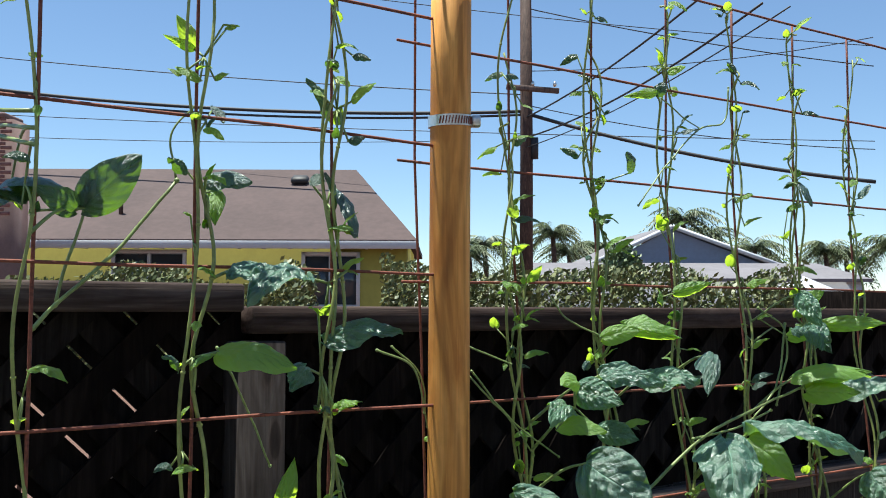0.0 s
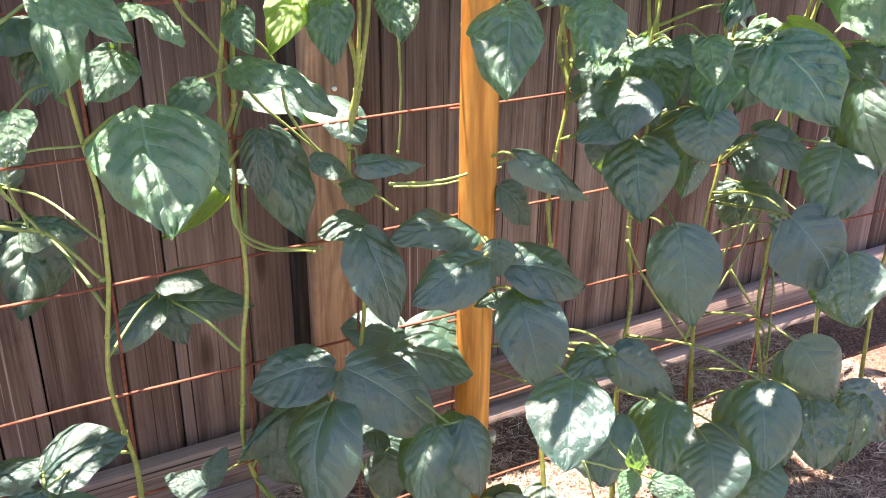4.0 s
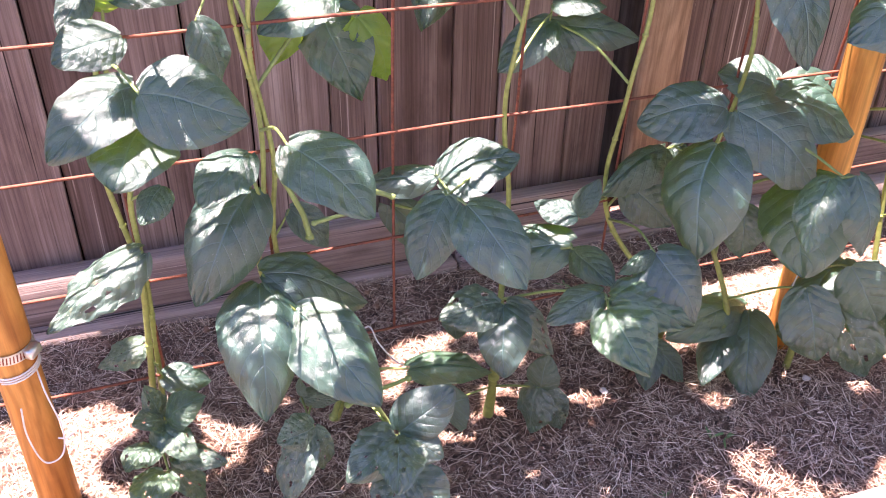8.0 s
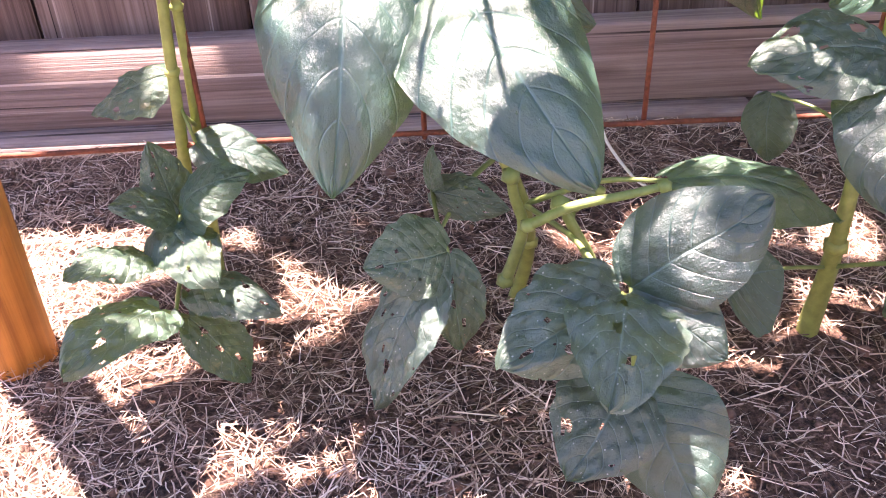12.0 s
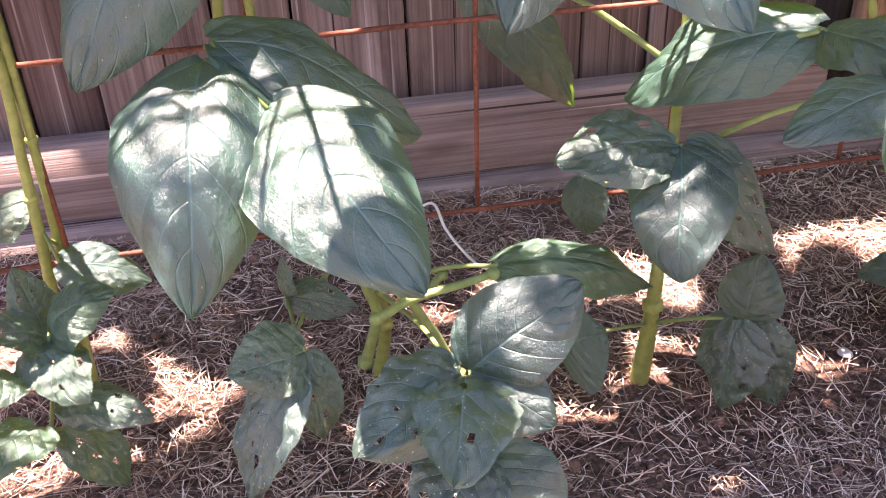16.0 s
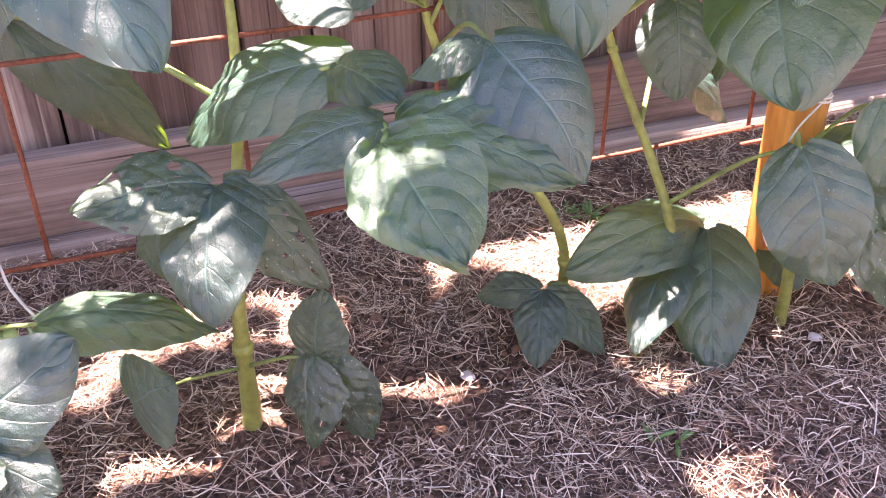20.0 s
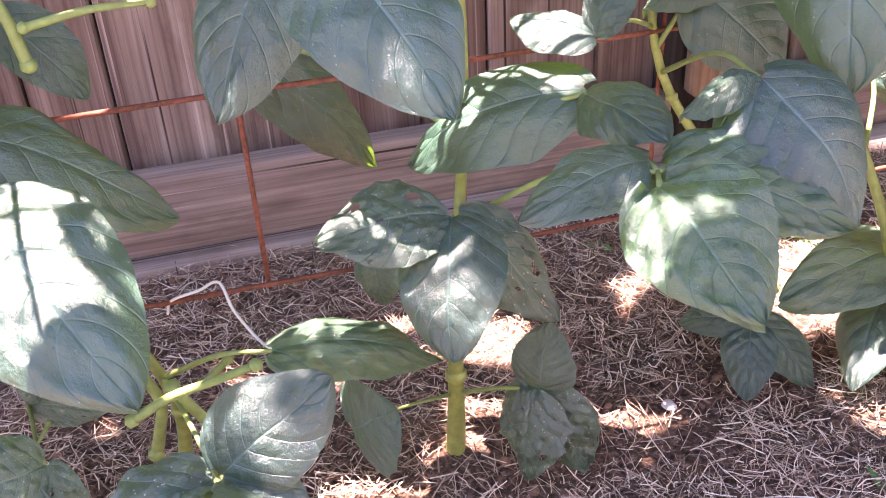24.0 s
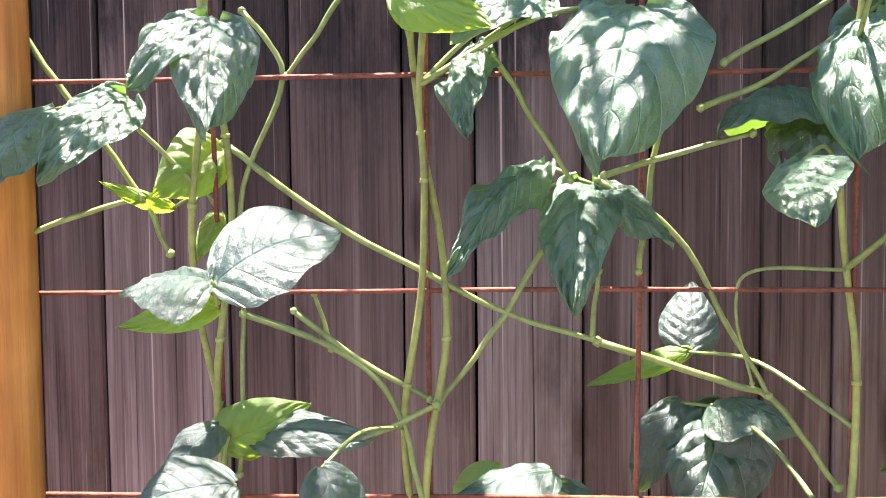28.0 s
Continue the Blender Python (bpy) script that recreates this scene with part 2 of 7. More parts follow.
def tube(points, radii, sides=6, bm=None, cap=True):
    """A round strand along points; radii is one number or one a point."""
    bm = bm or bmesh.new()
    pts = [Vector(p) for p in points]
    rr = [radii] * len(pts) if isinstance(radii, (int, float)) else list(radii)
    up, rings = None, []
    for i, p in enumerate(pts):
        d = (pts[min(i + 1, len(pts) - 1)] - pts[max(i - 1, 0)]).normalized()
        side = up if up is not None else (Vector((1, 0, 0)) if abs(d.x) < 0.8 else Vector((0, 1, 0)))
        side = (side - d * side.dot(d)).normalized()
        up, other = side, d.cross(side)
        rings.append([bm.verts.new(p + rr[i] * (math.cos(a) * side + math.sin(a) * other)) for a in (2 * math.pi * k / sides for k in range(sides))])
    for a, b in zip(rings, rings[1:]):
        for k in range(sides):
            bm.faces.new((a[k], a[(k + 1) % sides], b[(k + 1) % sides], b[k]))
    if cap:
        bm.faces.new(rings[0][::-1])
        bm.faces.new(rings[-1])
    return bm


def spline(points, steps=5):
    """Catmull-Rom points through the given ones."""
    p = [Vector(q) for q in points]
    if len(p) < 3:
        return [p[0].lerp(p[-1], k / steps) for k in range(steps + 1)]
    e = [2 * p[0] - p[1]] + p + [2 * p[-1] - p[-2]]
    out = []
    for i in range(1, len(e) - 2):
        a, b, c, d = e[i - 1:i + 3]
        for k in range(steps):
            t = k / steps
            out.append(0.5 * (2 * b + (c - a) * t + (2 * a - 5 * b + 4 * c - d) * t * t + (3 * b - a - 3 * c + d) * t ** 3))
    return out + [p[-1]]


# ---- ground ----
def lift(x, y):
    """The soil's height: a low bed that sinks a little towards the fence."""
    near = max(0.0, 1 - abs(y) / 3) * max(0.0, 1 - max(0, abs(x - 0.4) - 2) / 2)
    z = -0.025 * min(1, max(0, (y + 0.05) / 0.4))
    z += near * (0.012 * noise.noise((x * 5, y * 5, 0)) + 0.006 * noise.noise((x * 17, y * 17, 3)) + 0.003 * noise.noise((x * 60, y * 60, 5)))
    return z


def ground():
    bm = bmesh.new()
    def axis(lo, hi, step, far):
        a = [lo + k * step for k in range(int(round((hi - lo) / step)) + 1)]
        return [lo - f for f in reversed(far)] + a + [hi + f for f in far]
    xs = axis(-1.2, 1.8, 0.012, (0.3, 1, 3, 8, 20, 60, 200, 800))
    ys = axis(-0.75, 0.45, 0.012, (0.3, 1, 3, 8, 20, 60, 200, 800))
    grid = [[bm.verts.new((x, y, lift(x, y))) for x in xs] for y in ys]
    for j in range(len(ys) - 1):
        for i in range(len(xs) - 1):
            bm.faces.new((grid[j][i], grid[j][i + 1], grid[j + 1][i + 1], grid[j + 1][i]))
    m, n, l, bsdf = material("dry_soil")
    tc = n.new("ShaderNodeTexCoord")
    a = node(n, "TexNoise", Scale=160.0, Detail=8.0, Roughness=0.75)
    b = node(n, "TexNoise", Scale=14.0, Detail=6.0, Roughness=0.7)
    for t in (a, b):
        l.new(tc.outputs["Object"], t.inputs["Vector"])
    c1 = ramp(n, l, a.outputs[0], (0.38, (0.03, 0.015, 0.01)), (0.52, (0.15, 0.08, 0.055)), (0.68, (0.42, 0.27, 0.2)))
    c2 = ramp(n, l, b.outputs[0], (0.35, (0.55, 0.5, 0.5)), (0.65, (1.1, 1.05, 1.05)))
    l.new(mixed(n, l, c1, c2, 0.8, "MULTIPLY"), bsdf.inputs["Base Color"])
    bsdf.inputs["Roughness"].default_value = 0.95
    bumped(n, l, bsdf, a.outputs[0], 0.9, 0.006)
    g = part("ground", bm, m)
    tagged(g, "dry brown garden soil under clipped straw mulch", "ground", kind="structure")
    return g


GROUND = ground()

# ---- fence ----
FY = 0.39
JOINTS = [-1.2, -1.115, -0.985, -0.9, -0.77, -0.64, -0.56, -0.41, -0.334, -0.203, -0.118, 0.007, 0.085, 0.212, 0.295, 0.428, 0.512, 0.608, 0.69, 0.82, 0.9, 1.035, 1.115, 1.245, 1.33, 1.455, 1.54, 1.67, 1.75, 1.88, 1.96, 2.09, 2.17, 2.3, 2.38, 2.5, 2.6, 2.72, 2.8, 2.93, 3.0]


def fence():
    f = thing("wall_fence", (0, FY, 0), "weathered red-brown board fence with a lattice top", "fence", kind="structure")
    for k, (a, b) in enumerate(zip(JOINTS, JOINTS[1:])):
        wide = (b - a) > 0.1
        r = random.Random(k)
        y = 0.0 if wide else 0.004
        w = (b - a) - r.uniform(0.0015, 0.0045)
        top = 1.27
        bm = bmesh.new()
        nz = 14
        prof = []
        for i in range(nz + 1):
            z = 0.03 + (top - 0.03) * i / nz
            prof.append((z, 0.0012 * noise.noise((k * 3.1, z * 4, 0)), 0.0015 * noise.noise((k * 3.1, z * 3, 7))))
        rings = []
        for z, dx, dy in prof:
            h = w / 2
            pts = [(-h, 0.016), (-h, 0.003), (-h + 0.003, 0), (h - 0.003, 0), (h, 0.003), (h, 0.016)]
            rings.append([bm.verts.new((px + dx, py + dy, z)) for px, py in pts])
        for p, q in zip(rings, rings[1:]):
            for i in range(6):
                bm.faces.new((p[i], p[(i + 1) % 6], q[(i + 1) % 6], q[i]))
        bm.faces.new(rings[0][::-1]), bm.faces.new(rings[-1])
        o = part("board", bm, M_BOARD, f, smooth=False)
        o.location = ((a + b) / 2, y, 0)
    # near-black strips added behind the joints so that the seams look dark
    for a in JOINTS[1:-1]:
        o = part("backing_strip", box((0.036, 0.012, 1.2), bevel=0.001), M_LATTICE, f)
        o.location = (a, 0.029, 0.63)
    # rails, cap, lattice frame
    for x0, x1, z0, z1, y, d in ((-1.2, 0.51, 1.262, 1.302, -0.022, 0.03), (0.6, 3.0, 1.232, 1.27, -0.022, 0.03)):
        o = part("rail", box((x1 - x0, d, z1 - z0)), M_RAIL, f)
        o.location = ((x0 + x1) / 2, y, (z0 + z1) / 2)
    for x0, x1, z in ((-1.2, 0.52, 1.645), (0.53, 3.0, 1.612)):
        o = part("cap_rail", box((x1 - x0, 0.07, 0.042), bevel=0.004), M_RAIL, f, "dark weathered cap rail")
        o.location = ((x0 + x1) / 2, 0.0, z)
    def slat(x, sgn, w, yo, z0, z1, mat, name):
        bm = bmesh.new()
        dx = sgn * (z1 - z0)
        vs = [bm.verts.new(v) for v in ((x, yo, z0), (x + w, yo, z0), (x + w + dx, yo, z1), (x + dx, yo, z1))]
        ext = bmesh.ops.extrude_face_region(bm, geom=[bm.faces.new(vs)])
        bmesh.ops.translate(bm, verts=[v for v in ext["geom"] if isinstance(v, bmesh.types.BMVert)], vec=(0, 0.008, 0))
        bmesh.ops.recalc_face_normals(bm, faces=bm.faces[:])
        part(name, bm, mat, f, smooth=False)
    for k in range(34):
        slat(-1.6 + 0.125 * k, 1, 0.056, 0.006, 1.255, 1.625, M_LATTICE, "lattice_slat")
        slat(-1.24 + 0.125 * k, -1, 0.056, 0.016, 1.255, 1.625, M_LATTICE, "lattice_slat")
    # near-black slats added in place of a second lattice, to keep the holes dark
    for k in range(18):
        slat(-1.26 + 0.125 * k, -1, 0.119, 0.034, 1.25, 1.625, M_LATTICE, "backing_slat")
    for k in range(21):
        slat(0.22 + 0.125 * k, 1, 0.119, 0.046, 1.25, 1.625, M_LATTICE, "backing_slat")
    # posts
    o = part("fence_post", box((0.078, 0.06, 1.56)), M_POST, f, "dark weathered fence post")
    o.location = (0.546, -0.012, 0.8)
    o = part("mending_post", box((0.078, 0.03, 0.95), bevel=0.005), M_SISTER, f, "pale new post screwed onto the old one")
    o.location = (0.557, -0.062, 0.56)
    for z in (1.0, 0.965, 0.83, 0.815, 0.7):
        b = bmesh.new()
        bmesh.ops.create_cone(b, cap_ends=True, segments=10, radius1=0.006, radius2=0.004, depth=0.003, matrix=pose(0, 0, 0, 90))
        s = part("screw", b, M_STEEL, o)
        s.location = (0.02 * (1 if z in (1.0, 0.83) else 0.6), -0.0165, z - 0.56)
    # kickboards
    for x0, x1, z0, z1, y, d, nm in ((-1.2, 0.506, -0.04, 0.083, -0.035, 0.034, "kickboard"), (0.606, 3.0, -0.04, 0.09, -0.035, 0.034, "kickboard"), (-1.2, 0.2, -0.06, -0.006, -0.07, 0.036, "ledge_board"), (0.205, 3.0, -0.06, 0.0, -0.07, 0.036, "ledge_board")):
        o = part(nm, box((x1 - x0, d, z1 - z0), bevel=0.004), M_KICK, f, "grey-brown rough kickboard along the ground")
        o.location = ((x0 + x1) / 2, y, (z0 + z1) / 2)
    return f


FENCE = fence()

# ---- wire trellis sheets ----
PITCH, BASE = 0.1524, 0.146


def bow(x, z):
    """How far the sheets stand out of their plane."""
    j = (z - BASE) / PITCH
    if x < 0.615:
        return -0.006 * min(j, 4) - 0.024 * min(1, max(0, (j - 4) / 4)) + 0.003 * math.sin(3 * x + j)
    return -0.018 + 0.05 * min(1, max(0, (j - 6) / 5)) - 0.025 * max(0, x - 1.1) + 0.003 * math.sin(3 * x + j)



def trellis(x0, cols, dz, label):
    t = thing("wire_trellis", (x0, 0, 0), label, "trellis", "wire sheets along the fence")
    r = random.Random(int(x0 * 100))
    for i in range(cols + 1):
        x = x0 + i * PITCH
        pts = []
        for k in range(13 * 3 + 1):
            z = BASE + dz + k * PITCH / 3 - (0.004 if k == 0 else 0)
            pts.append((i * PITCH + 0.0025 * noise.noise((x * 9, z * 3, 1)), bow(x, z) + 0.003 * noise.noise((x * 9, z * 3, 5)), z))
        part("upright_wire", tube(pts, 0.0019, 6), M_RUST, t)
    for j in range(14):
        z = BASE + dz + j * PITCH
        pts = []
        for k in range(cols * 3 + 1):
            x = x0 + k * PITCH / 3
            e = -0.028 if k == 0 else 0.028 if k == cols * 3 else 0
            pts.append((k * PITCH / 3 + e, bow(x, z) - 0.0038 + 0.002 * noise.noise((x * 4, z * 9, 2)), z + 0.003 * noise.noise((x * 4, z * 9, 8))))
        part("cross_wire", tube(pts, 0.0019, 6), M_RUST, t)
    return t


trellis(-3 * PITCH, 7, 0.0, "rusty red welded wire sheet tied to wooden stakes")
trellis(4.04 * PITCH, 7, -0.006, "rusty welded wire sheet lapped over its neighbour at a stake")
trellis(-10.1 * PITCH, 7, 0.005, "rusty welded wire sheet tied to a wooden stake")
trellis(11.1 * PITCH, 7, 0.0, "rusty welded wire sheet standing before the fence")


# ---- stakes ----
def stake(x, y, top, clamps, label):
    s = thing("garden_stake", (x, y, 0), label, "stake", "round stakes that hold the wire")
    pts, rad = [], []
    for k in range(25):
        z = -0.06 + (top + 0.06) * k / 24
        pts.append((0.0015 * math.sin(z * 3 + x), 0.001 * math.sin(z * 2.3), z))
        rad.append(0.0245 + 0.0006 * noise.noise((x, z * 5, 0)))
    pts += [(0, 0, top + 0.003)]
    rad += [0.021]
    part("pole", tube(pts, rad, 24), M_STAKE, s)
    for z in clamps:
        bm = bmesh.new()
        n = 40
        ring = []
        for k in range(n):
            a = 2 * math.pi * k / n
            c, d = math.cos(a), math.sin(a)
            ring.append([bm.verts.new((q * c, q * d, h)) for q, h in ((0.0255, -0.0065), (0.0268, -0.0065), (0.0268, 0.0065), (0.0255, 0.0065))])
        for k in range(n):
            p, q = ring[k], ring[(k + 1) % n]
            for i in range(4):
                bm.faces.new((p[i], q[i], q[(i + 1) % 4], p[(i + 1) % 4]))
        band = part("hose_clamp", bm, M_STEEL, s, "shiny steel worm-drive clamp", smooth=False)
        band.location = (0, 0, z)
        band.rotation_euler = (radians(2), radians(-3), 0)
        for k in range(14):
            o = part("slot", box((0.0014, 0.0008, 0.009), bevel=0), M_RUST, band, smooth=False)
            a = radians(-150 + 8 * k)
            o.location, o.rotation_euler = (0.0272 * math.cos(a), 0.0272 * math.sin(a), 0), (radians(0), radians(12), a + math.pi / 2)
        bm = box((0.02, 0.011, 0.013), bevel=0.002)
        o = part("screw_housing", bm, M_STEEL, band)
        a = radians(-35)
        o.location, o.rotation_euler = (0.031 * math.cos(a), 0.031 * math.sin(a), 0), (0, 0, a + math.pi / 2)
    return s


stake(0.613, -0.052, 2.0, (1.852, 1.295, 0.262), "orange-brown round wooden stake with steel clamps")
stake(-0.457, -0.045, 2.0, (0.27, 1.29), "orange-brown round wooden stake at the sheets' joint")

# ---- bean plants ----
def leaf_material(name, low, high, through_colour, share, gloss=0.42, spots=0.0, relief=1.0):
    m, n, l, bsdf = material(name)
    uv = n.new("ShaderNodeUVMap")
    sep = n.new("ShaderNodeSeparateXYZ")
    l.new(uv.outputs[0], sep.inputs[0])

    def math_node(op, a, b=None, clamp=False):
        q = n.new("ShaderNodeMath")
        q.operation, q.use_clamp = op, clamp
        for k, v in enumerate((a, b)):
            if v is None:
                continue
            if isinstance(v, (int, float)):
                q.inputs[k].default_value = v
            else:
                l.new(v, q.inputs[k])
        return q.outputs[0]
    across = math_node("ABSOLUTE", math_node("SUBTRACT", math_node("MULTIPLY", sep.outputs[0], 2.0), 1.0))
    along = sep.outputs[1]
    rib = math_node("SUBTRACT", 1.0, math_node("DIVIDE", across, 0.04), True)
    phase = math_node("MULTIPLY", math_node("SUBTRACT", along, math_node("MULTIPLY", math_node("POWER", across, 1.25), 0.3)), 6.5)
    saw = math_node("ABSOLUTE", math_node("SUBTRACT", math_node("FRACT", math_node("ADD", phase, 0.5)), 0.5))
    side = math_node("SUBTRACT", 1.0, math_node("DIVIDE", saw, 0.05), True)
    vein = math_node("MAXIMUM", rib, math_node("MULTIPLY", side, 0.65))
    tc, info = n.new("ShaderNodeTexCoord"), n.new("ShaderNodeObjectInfo")
    shift = n.new("ShaderNodeVectorMath")
    shift.operation = "MULTIPLY_ADD"
    shift.inputs[1].default_value = (1, 1, 1)
    l.new(tc.outputs["Object"], shift.inputs[0])
    off = n.new("ShaderNodeCombineXYZ")
    for k in range(3):
        l.new(math_node("MULTIPLY", info.outputs["Random"], 31.0), off.inputs[k])
    l.new(off.outputs[0], shift.inputs[2])
    small = node(n, "TexNoise", Scale=38.0, Detail=5.0, Roughness=0.65)
    large = node(n, "TexNoise", Scale=3.2, Detail=3.0)
    for t in (small, large):
        l.new(shift.outputs[0], t.inputs["Vector"])
    mid = tuple((a + b) / 2 for a, b in zip(low, high))
    col = ramp(n, l, large.outputs[0], (0.3, low), (0.5, mid), (0.72, high))
    fleck = ramp(n, l, small.outputs[0], (0.3, (0.72, 0.74, 0.72)), (0.7, (1.2, 1.18, 1.15)))
    col = mixed(n, l, col, fleck, 0.55, "MULTIPLY")
    tone = ramp(n, l, info.outputs["Random"], (0.0, (0.72, 0.75, 0.8)), (0.5, (1, 1, 1)), (1.0, (1.3, 1.25, 1.0)))
    col = mixed(n, l, col, tone, 0.8, "MULTIPLY")
    pale = tuple(min(1, c * 2.0 + 0.03) for c in high)
    col = mixed(n, l, col, pale, math_node("MULTIPLY", vein, 0.75))
    dots = node(n, "TexVoronoi", Scale=17.0)
    l.new(shift.outputs[0], dots.inputs["Vector"])
    dust = math_node("LESS_THAN", dots.outputs["Distance"], 0.075 + 0.05 * spots)
    col = mixed(n, l, col, (0.45, 0.5, 0.42), math_node("MULTIPLY", dust, 0.55 + 0.3 * spots))
    if spots:
        brown = node(n, "TexNoise", Scale=5.0, Detail=4.0, Roughness=0.7)
        l.new(shift.outputs[0], brown.inputs["Vector"])
        bf = ramp(n, l, brown.outputs[0], (0.62, (0, 0, 0)), (0.72, (1, 1, 1)))
        col = mixed(n, l, col, (0.3, 0.26, 0.12), math_node("MULTIPLY", bf, 0.55))
    l.new(col, bsdf.inputs["Base Color"])
    rough = ramp(n, l, small.outputs[0], (0.3, (gloss - 0.06,) * 3), (0.7, (gloss + 0.14,) * 3))
    l.new(rough, bsdf.inputs["Roughness"])
    bsdf.inputs["Specular IOR Level"].default_value = 1.0
    bsdf.inputs["IOR"].default_value = 1.58
    net = node(n, "TexVoronoi", Scale=13.0)
    net.feature = "SMOOTH_F1"
    l.new(shift.outputs[0], net.inputs["Vector"])
    height = math_node("ADD", math_node("MULTIPLY", vein, -0.25), math_node("MULTIPLY", small.outputs[0], 0.5))
    height = math_node("SUBTRACT", height, math_node("MULTIPLY", net.outputs["Distance"], 0.7 * relief))
    # the blade swells between its side veins
    swell = math_node("MULTIPLY", math_node("POWER", math_node("MULTIPLY", saw, 2.0), 0.6), math_node("SUBTRACT", 1.0, rib))
    height = math_node("ADD", height, math_node("MULTIPLY", math_node("MULTIPLY", swell, large.outputs[0]), 0.28 * relief))
    bumped(n, l, bsdf, height, 0.85, 0.003 * min(relief, 1.6))
    tr = n.new("ShaderNodeBsdfTranslucent")
    l.new(mixed(n, l, through_colour, tuple(c * 0.45 for c in through_colour), math_node("MULTIPLY", vein, 0.6)), tr.inputs["Color"])
    mx = n.new("ShaderNodeMixShader")
    mx.inputs[0].default_value = share
    l.new(bsdf.outputs[0], mx.inputs[1])
    l.new(tr.outputs[0], mx.inputs[2])
    out = n["Material Output"]
    l.new(mx.outputs[0], out.inputs["Surface"])
    return m


M_LEAF = leaf_material("mature_leaf", (0.012, 0.041, 0.034), (0.034, 0.086, 0.075), (0.3, 0.58, 0.04), 0.16, 0.33)
M_WORN = leaf_material("worn_leaf", (0.022, 0.057, 0.043), (0.056, 0.11, 0.088), (0.3, 0.52, 0.06), 0.15, 0.36, 1.0)
# yellow-green of young leaves; on mature ones it paints in the backlit glow
M_YOUNG_BACKLIT = leaf_material("young_or_backlit_leaf", (0.08, 0.18, 0.03), (0.15, 0.29, 0.055), (0.62, 0.9, 0.05), 0.45, 0.42)
M_CRINKLE = leaf_material("crinkled_leaf", (0.015, 0.05, 0.035), (0.044, 0.105, 0.074), (0.3, 0.6, 0.04), 0.18, 0.33, 0.0, 1.3)
# paler green for the upper leaves, its albedo raised further to look sunlit
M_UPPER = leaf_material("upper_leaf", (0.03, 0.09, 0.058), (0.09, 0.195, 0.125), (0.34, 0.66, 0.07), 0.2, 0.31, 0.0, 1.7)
M_STEM = plain("vine_stem", (0.25, 0.28, 0.075), 0.5, 0, 120, 0.35, 0.15)
M_PETIOLE = plain("leaf_stalk", (0.2, 0.26, 0.08), 0.45, 0, 150, 0.3, 0.12)


